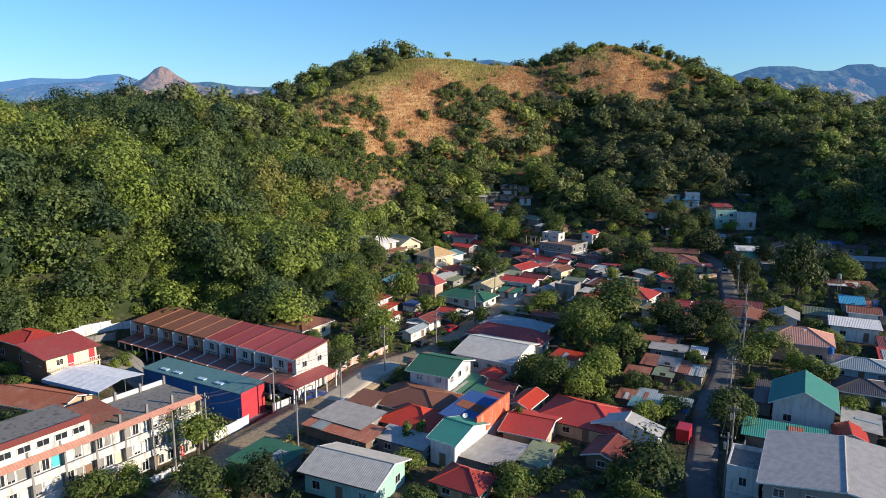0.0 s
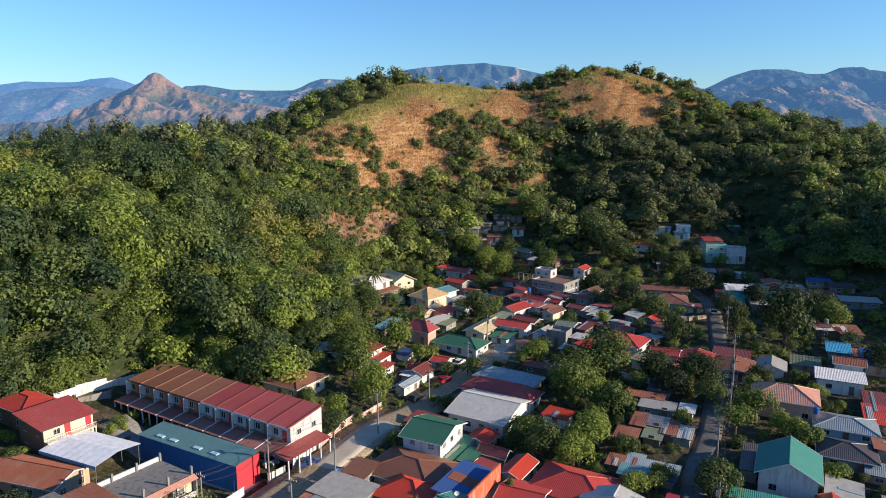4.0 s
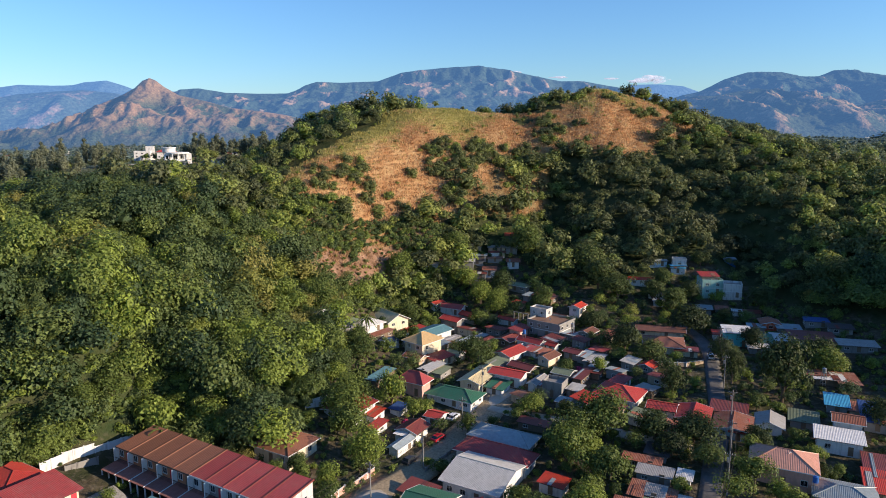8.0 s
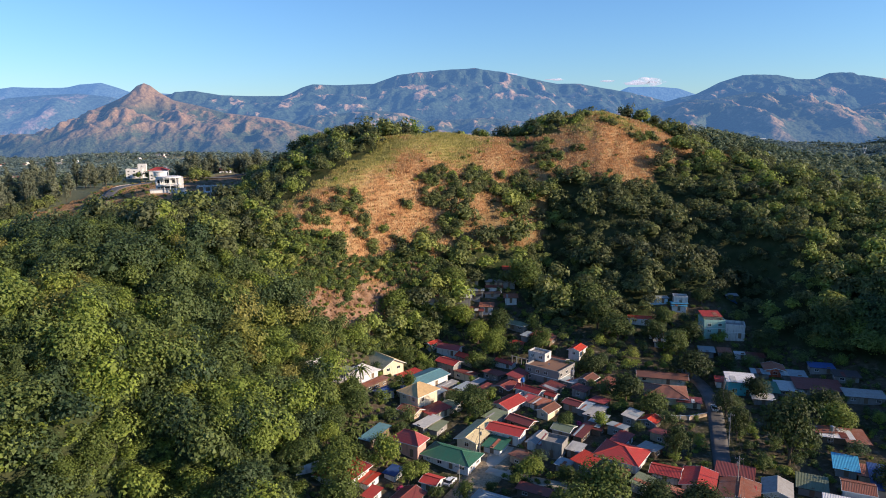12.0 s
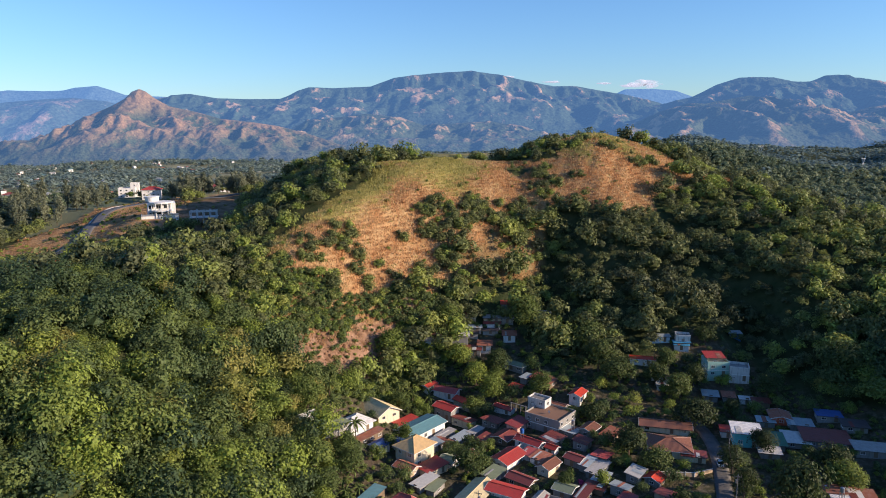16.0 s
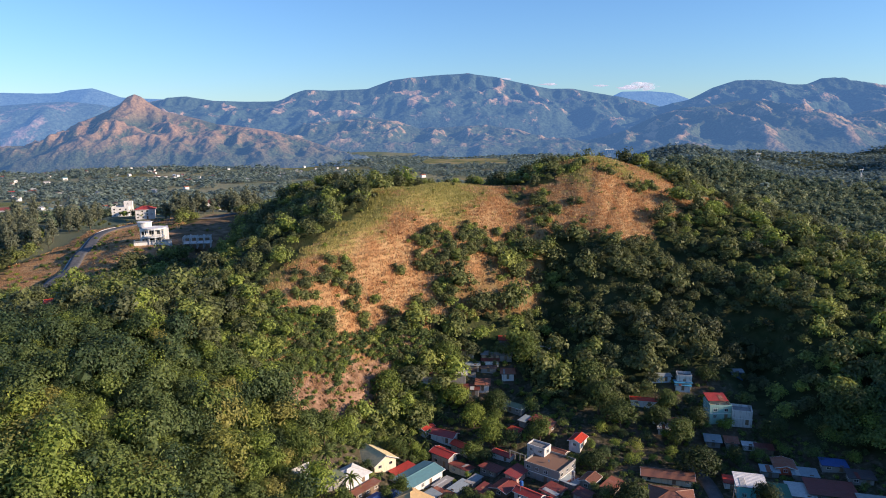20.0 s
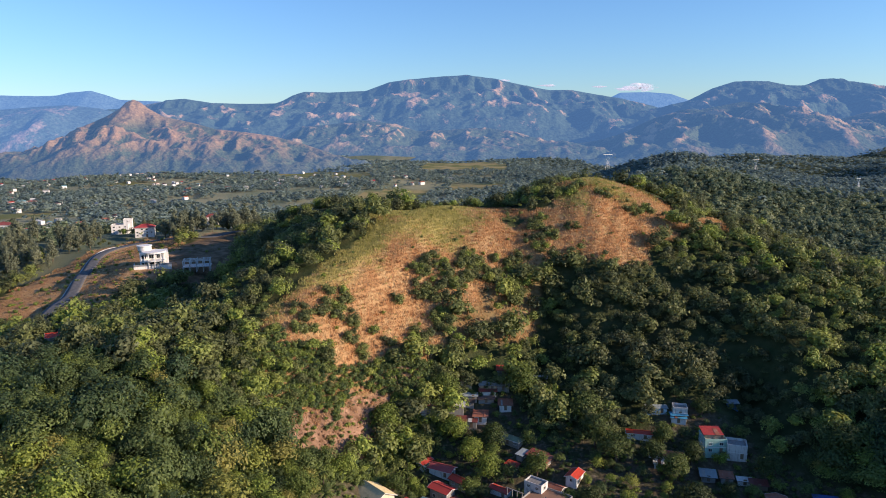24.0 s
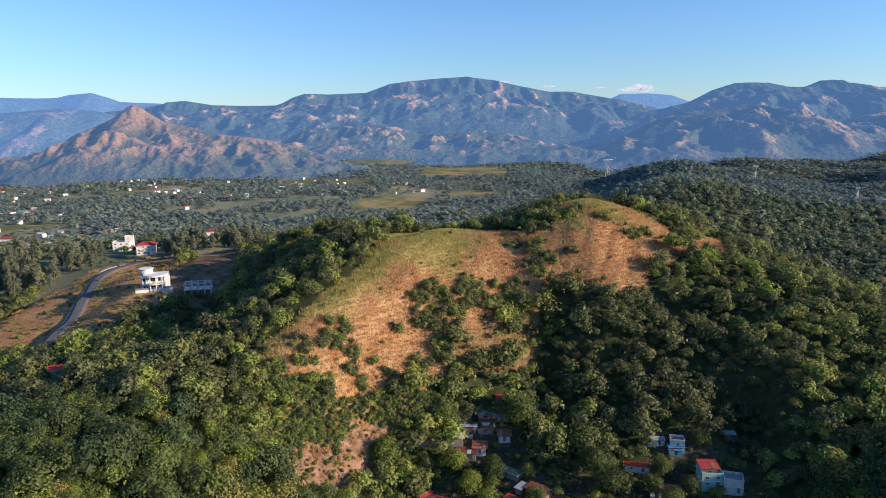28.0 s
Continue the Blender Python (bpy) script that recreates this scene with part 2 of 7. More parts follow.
# ---- the lie of the land ----
# heights on a 50 m grid: rows from y = 100 to 500, columns from x = -250 to 250
HEIGHTS = [np.array(r, float) for r in (
    (31, 29, 23, 9, 1.5, 0, -1, 0, 6, 22, 38),
    (36, 38, 34, 27, 9, 0, 3, 2, 7, 28, 46),
    (38, 43, 45, 43, 18, 5, 5, 6, 11, 44, 60),
    (36, 42, 47, 53, 33, 5, 10, 10, 20, 35, 38),
    (35, 40, 44, 45, 56, 29, 23, 36, 46, 46, 44),
    (36, 38, 42, 38, 71, 72, 53, 59, 57, 56, 48),
    (37, 43, 50, 41, 76, 84, 80, 88, 74, 62, 45),
    (40, 47, 54, 52, 73, 75, 80, 92, 84, 68, 46),
    (48, 51, 55, 54, 58, 58, 66, 82, 76, 62, 46),
)]
GRID = np.array(HEIGHTS)
# swells and hollows on it: middle x, y, reach, rise
SWELLS = [(131, 318, 40, -7.4), (-84, 326, 40, 7.2), (-58, 164, 19, 4.4), (114, 374, 28, -6.0), (-1, 295, 13, 7.8), (-73, 379, 13, 6.8), (209, 543, 13, 9.4), (-21, 259, 28, -3.1), (149, 252, 19, 3.8), (173, 440, 19, -5.2), (176, 292, 13, -4.2), (202, 326, 13, -4.0), (-80, 160, 28, 3.3), (-24, 330, 13, 3.7), (129, 306, 13, -4.5), (-58, 164, 13, 5.4), (-18, 283, 13, -2.8), (171, 337, 13, 2.9), (-27, 349, 13, -1.6), (124, 350, 13, -2.5), (62, 373, 13, 2.2), (22, 356, 19, -2.1), (-84, 326, 13, 4.6), (-36, 298, 13, 2.6), (-63, 233, 13, 1.8), (106, 441, 24, 6.0), (-74, 432, 28, 14.0), (-47, 400, 16, 4.0), (-12, 375, 14, 3.5), (40, 398, 10, 1.5), (63, 346, 9, -7.0), (58, 327, 10, -7.0), (56, 309, 10, -5.0), (134, 290, 10, -8.0), (130, 274, 9, -5.0), (127, 284, 14, -4.0)]
BACK_RIDGE = [(95, 470), (230, 577), (323, 884), (430, 1240)]     # the spur behind the hill


def smooth(a, b, v):
    f = np.clip((np.asarray(v, float) - a) / (b - a), 0, 1)
    return f * f * (3 - 2 * f)


def cubic(f):
    return (-.5 * f + f * f - .5 * f ** 3, 1 - 2.5 * f * f + 1.5 * f ** 3, .5 * f + 2 * f * f - 1.5 * f ** 3, -.5 * f * f + .5 * f ** 3)


def ripple(x, y):
    """Small spurs and gullies, as a sum of turned waves."""
    s = 0.0
    for k, (a, b, p) in enumerate(((.071, .033, .4), (-.045, .083, 1.7), (.12, -.07, 2.9), (.05, .15, 4.4), (-.19, .04, 5.1))):
        s = s + np.sin(a * x + b * y + p + 1.3 * np.sin(.03 * x - .021 * y + k)) / (1 + .35 * k)
    return s


def height(x, y):
    x, y = np.asarray(x, float), np.asarray(y, float)
    u, v = np.clip((x + 250) / 50, 0, 9.9999), np.clip((y - 100) / 50, 0, 7.9999)
    i, j = u.astype(int), v.astype(int)
    cu, cv = cubic(u - i), cubic(v - j)
    near = 0.0
    for b in range(4):
        jj = np.clip(j - 1 + b, 0, 8)
        for a in range(4):
            near = near + GRID[jj, np.clip(i - 1 + a, 0, 10)] * cu[a] * cv[b]
    steep = smooth(9, 26, near)
    for sx, sy, reach, rise in SWELLS:
        near = near + rise * np.exp(-((x - sx) ** 2 + (y - sy) ** 2) / reach ** 2)
    near = near + 0.8 * ripple(x, y) * steep
    runnels = np.sin(.55 * (.92 * x - .4 * y) + 1.6 * np.sin(.05 * (.4 * x + .92 * y))) + .6 * np.sin(1.05 * (.9 * x - .43 * y) + 2)
    near = near + .27 * runnels * np.exp(-((x + 4) ** 2 / 52 ** 2 + (y - 338) ** 2 / 42 ** 2)) + .5 * runnels * np.exp(-((x - 104) ** 2 + (y - 388) ** 2) / 28 ** 2)
    # the wide valley behind, rolling up towards the ranges
    far = 33 + 3.0 * ripple(x * .12, y * .12) - 9 * smooth(-200, -900, x) + 44 * smooth(500, 1900, x) * smooth(600, 1600, y) * smooth(2350, 1850, y) + 14 * smooth(150, 500, x) * smooth(1600, 900, y) - 60 * smooth(2300, 2900, y)
    far = far + smooth(180, 480, x) * smooth(620, 1000, y) * smooth(2300, 1700, y) * (8 * np.sin(.0125 * x - .0045 * y + .9 * np.sin(.006 * y)) + 5 * np.sin(.029 * x + .007 * y + 1) - 11)
    away = 1e9
    for (x0, y0), (x1, y1) in zip(BACK_RIDGE, BACK_RIDGE[1:]):
        s = np.clip(((x - x0) * (x1 - x0) + (y - y0) * (y1 - y0)) / ((x1 - x0) ** 2 + (y1 - y0) ** 2), 0, 1)
        away = np.minimum(away, np.hypot(x - x0 - s * (x1 - x0), y - y0 - s * (y1 - y0)))
    far = far + 40 * np.exp(-(away / 105) ** 2)
    out = np.maximum(smooth(0, 260, np.abs(x) - 250), smooth(0, 260, y - 500))
    back = smooth(40, -250, y)
    return near * (1 - out) * (1 - back) + far * out * (1 - back) - 4 * back


# levelled building plots: middle x, y, turn in degrees, half length, half width, level
PLOTS = ((-44, 135, -32.2, 27, 11, 2.2), (-71, 119, -25, 11, 9, 3.0), (-50, 104, -30, 18, 9, 0.3), (-152, 420, 35, 13, 9, 52.5), (-215, 552, 10, 22, 12, 50.5), (42, 234, -35, 10, 8, 5.5), (-44, 119, -30, 14, 4, -.2), (-82.5, 130, -31, 7, 6, 4.4))
natural = height


def height(x, y):
    h = natural(x, y)
    x, y = np.asarray(x, float), np.asarray(y, float)
    for cx, cy, turn, hl, hw, level in PLOTS:
        c, s = math.cos(radians(turn)), math.sin(radians(turn))
        u, v = (x - cx) * c + (y - cy) * s, -(x - cx) * s + (y - cy) * c
        away = np.hypot(np.maximum(np.abs(u) - hl, 0), np.maximum(np.abs(v) - hw, 0))
        w = 1 - smooth(0, 20 if cy > 118 and cx < -40 and cy < 140 else 8, away)
        h = h * (1 - w) + level * w
    return h


def height1(x, y):
    return float(height(x, y))


def inside(px, py, poly):
    """Whether points lie in a polygon of (x, y) corners."""
    r = np.zeros(np.shape(px), bool)
    for (x0, y0), (x1, y1) in zip(poly, poly[1:] + poly[:1]):
        cross = ((y0 > py) != (y1 > py)) & (px < (x1 - x0) * (py - y0) / (y1 - y0 + 1e-9) + x0)
        r = r ^ cross
    return r

# ---- building helpers ----


def part(name, bm, mat, parent=None, label=""):
    """Links a bmesh as one mesh object, under a thing where one is given."""
    me = bpy.data.meshes.new(name)
    bm.to_mesh(me)
    bm.free()
    me.materials.append(mat)
    ob = new(name, me)
    ob.parent = parent
    return tagged(ob, label)


def again(name, ob, parent, m, label=""):
    """Another object on the mesh of ob."""
    o = new(name, ob.data)
    o.parent = parent
    o.matrix_basis = m
    return tagged(o, label)


def empty(name, m, label, category, group="", kind=""):
    ob = new(name)
    ob.empty_display_size = 0.5
    ob.matrix_basis = m
    return tagged(ob, label, category, group, kind)


def box(bm, x0, x1, y0, y1, z0, z1):
    v = [bm.verts.new(p) for p in ((x0, y0, z0), (x1, y0, z0), (x1, y1, z0), (x0, y1, z0), (x0, y0, z1), (x1, y0, z1), (x1, y1, z1), (x0, y1, z1))]
    for f in ((3, 2, 1, 0), (4, 5, 6, 7), (0, 1, 5, 4), (1, 2, 6, 5), (2, 3, 7, 6), (3, 0, 4, 7)):
        bm.faces.new([v[k] for k in f])
    return v


def boxes(*rows):
    bm = bmesh.new()
    for r in rows:
        box(bm, *r)
    return bm


def rod(bm, a, b, r0, r1=None, sides=7):
    """A tapered round bar from a to b."""
    a, b = Vector(a), Vector(b)
    r1 = r0 if r1 is None else r1
    q = (b - a).to_track_quat("Z", "Y")
    rings = []
    for p, r in ((a, r0), (b, r1)):
        rings.append([bm.verts.new(p + q @ Vector((r * math.cos(2 * math.pi * k / sides), r * math.sin(2 * math.pi * k / sides), 0))) for k in range(sides)])
    for k in range(sides):
        bm.faces.new((rings[0][k], rings[0][(k + 1) % sides], rings[1][(k + 1) % sides], rings[1][k]))
    bm.faces.new(rings[0][::-1])
    bm.faces.new(rings[1])


def rod_bm(*args, **kw):
    bm = bmesh.new()
    rod(bm, *args, **kw)
    return bm


def mesh_of(name, verts, faces, mat, tint=None):
    """A mesh object from arrays: faces all of one size."""
    verts, faces = np.asarray(verts, np.float32), np.asarray(faces, np.int32)
    me = bpy.data.meshes.new(name)
    me.vertices.add(len(verts))
    me.vertices.foreach_set("co", verts.ravel())
    n, k = faces.shape
    me.loops.add(n * k)
    me.loops.foreach_set("vertex_index", faces.ravel())
    me.polygons.add(n)
    me.polygons.foreach_set("loop_start", np.arange(0, n * k, k, dtype=np.int32))
    me.update(calc_edges=True)
    if tint is not None:
        me.attributes.new("tint", "FLOAT", "POINT").data.foreach_set("value", np.asarray(tint, np.float32))
    me.materials.append(mat)
    return me


def sheet(bm, a, b, c, d, pitch=0.32, depth=0.04):
    """A corrugated roof face: eave a-b, ridge d-c above it; c and d may be one point."""
    a, b, c, d = (Vector(p) for p in (a, b, c, d))
    along = b - a
    length = along.length
    e = along / length
    up = (d - a) - e * (d - a).dot(e)
    if up.length < 1e-4:
        up = (c - a) - e * (c - a).dot(e)
    nrm = e.cross(up).normalized()
    ud, uc = (d - a).dot(e), (c - a).dot(e)
    steps = max(2, int(length / pitch) * 2)
    low, high = [], []
    for k in range(steps + 1):
        u = length * k / steps
        top = 1.0
        if u < ud:
            top = u / max(ud, 1e-6)
        elif u > uc:
            top = (length - u) / max(length - uc, 1e-6)
        off = nrm * (depth if k % 2 else 0)
        low.append(bm.verts.new(a + e * u + off))
        high.append(bm.verts.new(a + e * u + up * max(top, 0.002) + off))
    for k in range(steps):
        bm.faces.new((low[k], low[k + 1], high[k + 1], high[k]))
    # flat underside
    pts = [p - nrm * 0.06 for p in ((a, b, c, d) if (c - d).length > 0.01 else (a, b, c))]
    bm.faces.new([bm.verts.new(p) for p in pts][::-1])


# ---- ground, one sheet to the horizon ----
def grow(start, step, end, rate=1.09):
    out, v = [], start
    while abs(v) < abs(end):
        step *= rate
        v += step
        out.append(v)
    return out


gx = np.array(grow(-262, -3.2, -4950)[::-1] + list(np.arange(-262, 262.1, 3.2)) + grow(261.6, 3.2, 4950))
gy = np.array(grow(60, -3.2, -1500)[::-1] + list(np.arange(60, 561, 3.2)) + grow(560, 3.2, 4950, 1.05))
GX, GY = np.meshgrid(gx, gy)
GZ = height(GX, GY)
nx, ny = len(gx), len(gy)
quad = (np.arange(ny - 1)[:, None] * nx + np.arange(nx - 1)[None, :]).ravel()
faces = np.stack([quad, quad + 1, quad + nx + 1, quad + nx], 1)

# what covers the land: corners of the bare slopes
DRY_FACE = [(-15, 384), (5, 392), (26, 402), (44, 400), (50, 387), (63, 371), (60, 362), (52, 353), (43, 357), (31, 344), (27, 331), (20, 334), (10, 321), (8, 311), (-8, 300), (-19, 293), (-30, 285), (-39, 285), (-52, 282), (-62, 290), (-59, 301), (-51, 307), (-51, 317), (-42, 326), (-34, 336), (-28, 352), (-25, 366)]
DRY_RIGHT = [(58, 402), (79, 404), (95, 410), (113, 406), (130, 401), (139, 391), (122, 376), (114, 364), (96, 361), (84, 363), (76, 369), (62, 368), (52, 384)]
DRY_CREST = [(82, 430), (92, 442), (106, 450), (120, 442), (132, 430), (146, 414), (140, 405), (126, 414), (112, 422), (98, 424)]
DRY_TIP = [(150, 401), (160, 412), (172, 440), (186, 462), (197, 454), (182, 424), (169, 397), (154, 393)]
DRY_CUT = [(-24, 283), (-10, 284), (-12, 274), (-19, 257), (-28, 248), (-42, 242), (-48, 253), (-37, 264), (-29, 264)]
DRY_BANK = [(-7, 296), (3, 296), (3, 285), (-6, 283)]
CREST_OPEN = [(78, 404), (78, 430), (88, 452), (108, 460), (136, 438), (152, 420), (160, 402), (140, 394), (114, 404)]
BACK_OPEN = [(-30, 378), (-26, 400), (0, 428), (50, 432), (60, 402), (26, 400)]
SCRUB = [(-62, 288), (-52, 286), (-40, 291), (-21, 299), (8, 316), (4, 300), (-4, 288), (-14, 276), (-30, 258), (-50, 250), (-60, 262)]
FOLD = [(9, 324), (31, 344), (43, 357), (60, 362), (58, 344), (52, 328), (36, 318), (18, 314)]
DRY_ROAD = [(-218, 352), (-228, 410), (-226, 458), (-214, 490), (-200, 540), (-165, 510), (-150, 450), (-140, 408), (-144, 384), (-150, 364), (-160, 352), (-176, 340), (-200, 338)]
SMALL_TOP = [(-60, 424), (-43, 414), (-40, 394), (-54, 407)]
TOWN = [(-104, 40), (-92, 106), (-92, 126), (-86, 138), (-78, 146), (-72, 154), (-60, 156), (-42, 142), (-32, 150), (-28, 170), (-26, 200), (-34, 226), (-26, 240), (-6, 252), (6, 270), (20, 292), (40, 296), (44, 272), (70, 262), (90, 272), (100, 282), (116, 274), (121, 254), (129, 239), (145, 224), (150, 170), (156, 120), (150, 40)]

YARD = [(-150, 402), (-122, 404), (-110, 424), (-112, 452), (-134, 532), (-156, 526), (-154, 450)]
OPEN = [(-262, 440), (-214, 430), (-205, 520), (-150, 510), (-120, 530), (-130, 580), (-170, 660), (-240, 640), (-290, 560)]


def frayed(x, y):
    """Places shifted a little, so that the edges of the bare land run unevenly."""
    return (x + 1.5 * np.sin(y * .17 + 1.3 * np.sin(x * .11)) + 1.4 * np.sin(y * .43 + x * .2), y + 1.5 * np.sin(x * .19 + 1.1 * np.sin(y * .09)) + 1.4 * np.sin(x * .47 - y * .16))


def lushness(x, y, z):
    """How green the grass is: along the crest and down the left edge of the bare face."""
    top = smooth(69, 82, z + 4 * np.sin(x * .11 + y * .05) + 3 * np.sin(y * .23)) * (x < 58) * smooth(44, 20, x)
    edge = smooth(13, 3, np.abs(x + 28 - .82 * (y - 340) * (y < 340) + 5 * np.sin(y * .21))) * (y < 360)
    far = .8 * smooth(85, 95, z + 5 * np.sin(x * .2 + y * .07)) * (x >= 58)
    return np.clip(top + .85 * edge + far, 0, 1)


dry = np.zeros(GX.shape)
for poly in (DRY_FACE, DRY_RIGHT, DRY_CREST, DRY_TIP, DRY_ROAD, SMALL_TOP, SCRUB, FOLD, CREST_OPEN, BACK_OPEN):
    dry = np.maximum(dry, inside(*frayed(GX, GY), poly) * (.75 if poly is SCRUB else .5 if poly is FOLD else .9 if poly in (CREST_OPEN, BACK_OPEN) else 1))
cut_face = np.maximum(np.maximum(inside(*frayed(GX, GY), DRY_CUT), inside(GX, GY, DRY_BANK)) * 1.0, np.maximum(inside(*frayed(GX, GY), DRY_ROAD) * .12, inside(GX, GY, YARD) * .6))
plain_land = np.maximum(smooth(640, 800, GY) * smooth(420, 120, GX), inside(*frayed(GX, GY), OPEN) * .8)
town = inside(GX, GY, TOWN) * 1.0
FIELDS = [[(-10, 1560), (170, 1500), (240, 1760), (180, 1960), (20, 1960)], [(-110, 930), (0, 930), (12, 1180), (-90, 1150)], [(-300, 1500), (-215, 1490), (-240, 1640), (-330, 1650)], [(-175, 1350), (-85, 1280), (-110, 1560), (-200, 1590)],
          [(-560, 1280), (-470, 1250), (-440, 1330), (-560, 1350)], [(-700, 1500), (-560, 1470), (-600, 1570), (-720, 1580)], [(-520, 820), (-440, 800), (-430, 850), (-520, 860)], [(40, 1150), (130, 1120), (150, 1230), (60, 1260)]]
fields = np.zeros(GX.shape)
for poly in FIELDS:
    fields = np.maximum(fields, inside(GX, GY, poly))

m, n, l, b = material("land", 0.95, 0, 0.1)
vec = coords(n, l)
floor_col = mixed(n, l, noised(n, l, vec, 0.16, 6), (0.03, 0.045, 0.016), (0.065, 0.07, 0.03))
dry_col = mixed(n, l, noised(n, l, coords(n, l, (1.6, .5, .5)), 0.13, 7), (0.36, 0.18, 0.075), (0.46, 0.31, 0.15))
dry_col = mixed(n, l, noised(n, l, coords(n, l, (2.5, .5, .5)), 0.6, 6, 0.5, 0.8), dry_col, (0.26, 0.105, 0.045))
town_col = mixed(n, l, noised(n, l, vec, 0.09, 7, 0.4, 0.6), (0.10, 0.075, 0.048), (0.045, 0.05, 0.022))
town_col = mixed(n, l, noised(n, l, vec, 0.7, 5, .5, .75), town_col, (0.17, 0.14, 0.10))
field_col = mixed(n, l, noised(n, l, vec, 0.02, 3, 0.45, 0.55), (0.13, 0.14, 0.05), (0.27, 0.22, 0.10))
c = mixed(n, l, attribute(n, "town"), floor_col, town_col)
c = mixed(n, l, attribute(n, "plain_land"), c, mixed(n, l, noised(n, l, coords(n, l, (1, .4, 1)), 0.012, 4, .42, .58), (0.12, 0.15, 0.095), (0.23, 0.225, 0.14)))
c = mixed(n, l, attribute(n, "fields"), c, field_col)
cut_col = mixed(n, l, noised(n, l, coords(n, l, (1, 1, .4)), .22, 8, .35, .65), (0.12, 0.065, 0.035), (0.36, 0.22, 0.14))
dry_col = mixed(n, l, attribute(n, "lush"), dry_col, mixed(n, l, noised(n, l, vec, .3, 5), (0.24, 0.22, 0.06), (0.36, 0.30, 0.11)))
c = mixed(n, l, attribute(n, "dry"), c, dry_col)
c = mixed(n, l, attribute(n, "cut_face"), c, cut_col)
l.new(c, b.inputs["Base Color"])
bumped(n, l, b, noised(n, l, vec, 0.8, 6, 0.2, 0.8), 0.6, 0.5)
me = mesh_of("ground", np.stack([GX, GY, GZ], -1).reshape(-1, 3), faces, m)
lush = lushness(GX, GY, GZ)
for key, val in (("lush", lush), ("dry", dry), ("town", town), ("fields", fields), ("cut_face", cut_face), ("plain_land", plain_land)):
    me.attributes.new(key, "FLOAT", "POINT").data.foreach_set("value", val.astype(np.float32).ravel())
for p in me.polygons:
    p.use_smooth = True
tagged(new("ground", me), "hilly land with bare dry slopes and wooded floor", "ground", kind="structure")

# ---- streets ----


def ribbon(name, pts, width, lift, mat, label, category):
    """A strip of paving laid over the land along a smooth line."""
    P = []
    pts = [Vector((*p, 0)) for p in pts]
    ext = [pts[0] * 2 - pts[1]] + pts + [pts[-1] * 2 - pts[-2]]
    for a, b, c, d in zip(ext, ext[1:], ext[2:], ext[3:]):
        n = max(2, int((c - b).length / 1.5))
        for k in range(n):
            t = k / n
            P.append(0.5 * ((2 * b) + (c - a) * t + (2 * a - 5 * b + 4 * c - d) * t * t + (-a + 3 * b - 3 * c + d) * t ** 3))
    P.append(pts[-1])
    rows = []
    for k, p in enumerate(P):
        d = (P[min(k + 1, len(P) - 1)] - P[max(k - 1, 0)]).normalized()
        side = Vector((-d.y, d.x, 0))
        top = max(height1(*(p + side * width * f).xy) for f in (-.5, 0, .5)) + lift
        rows.append([(*(p + side * width * f).xy, top + dz) for f, dz in ((-.5, -.5), (-.5, -.02), (-.25, .01), (0, .03), (.25, .01), (.5, -.02), (.5, -.5))])
    v = np.array(rows).reshape(-1, 3)
    n = len(rows)
    q = (np.arange(n - 1)[:, None] * 7 + np.arange(6)[None, :]).ravel()
    me = mesh_of(name, v, np.stack([q + 7, q + 8, q + 1, q], 1), mat)
    return tagged(new(name, me), label, category, kind="structure")


m, n, l, b = material("worn_concrete_road", 0.9, 0, 0.15)
vec = coords(n, l)
c = mixed(n, l, noised(n, l, vec, .25, 6, .35, .7), (0.50, 0.44, 0.35), (0.34, 0.295, 0.235))
l.new(mixed(n, l, noised(n, l, vec, 1.4, 5, .5, .75), c, (0.48, 0.40, 0.29)), b.inputs["Base Color"])
ROADMAT = m
m, n, l, b = material("asphalt", 0.85, 0, 0.2)
l.new(mixed(n, l, noised(n, l, coords(n, l), .6, 6), (0.075, 0.077, 0.082), (0.12, 0.12, 0.12)), b.inputs["Base Color"])
ASPHALT = m
m, n, l, b = material("old_street_paving", 0.9, 0, 0.15)
vec = coords(n, l)
c = mixed(n, l, noised(n, l, vec, .3, 6, .35, .7), (0.14, 0.133, 0.126), (0.085, 0.082, 0.078))
l.new(mixed(n, l, noised(n, l, vec, 1.1, 5, .55, .75), c, (0.19, 0.17, 0.145)), b.inputs["Base Color"])
STREETMAT = m
VERGE = plain("sandy_verge", (0.42, 0.33, 0.215), 0.95, 0, .1, .55)

MAIN = [(-35, 70), (-34, 85), (-31.5, 99.7), (-25.7, 109), (-17.5, 122.6), (-9, 137.5), (0.5, 152), (8, 163), (15.5, 176), (21, 188)]
SIDE = [(33, 75), (37, 91), (41.5, 102), (47, 115), (56, 131), (63, 146), (70, 160), (78, 182), (86, 206), (89, 222), (88, 236)]
ribbon("verge", MAIN, 9.4, .06, VERGE, "sandy verge beside the road", "pavement")
ribbon("road", MAIN, 6.0, .13, ROADMAT, "worn grey concrete village road", "road")
ribbon("road", SIDE, 4.4, .13, STREETMAT, "worn dark grey side street", "road")
ribbon("road", [(16, 177), (24, 172), (34, 166), (46, 158), (60, 150)], 4.2, .10, ROADMAT, "narrow concrete lane", "road")
ribbon("road", [(-178, 341), (-180, 362), (-184, 388), (-190, 412), (-200, 447), (-205, 470), (-203, 492), (-190, 508), (-164, 512), (-140, 520), (-125, 545)], 6.2, .25, ASPHALT, "winding dark asphalt hill road", "road")
ribbon("kerb_strip", [(-182.5, 341), (-184.5, 362), (-188.5, 388), (-194.5, 412), (-204.5, 447), (-209.5, 470), (-207, 495), (-192, 513)], .5, .3, WALL["stucco"], "pale concrete gutter of the hill road", "kerb")
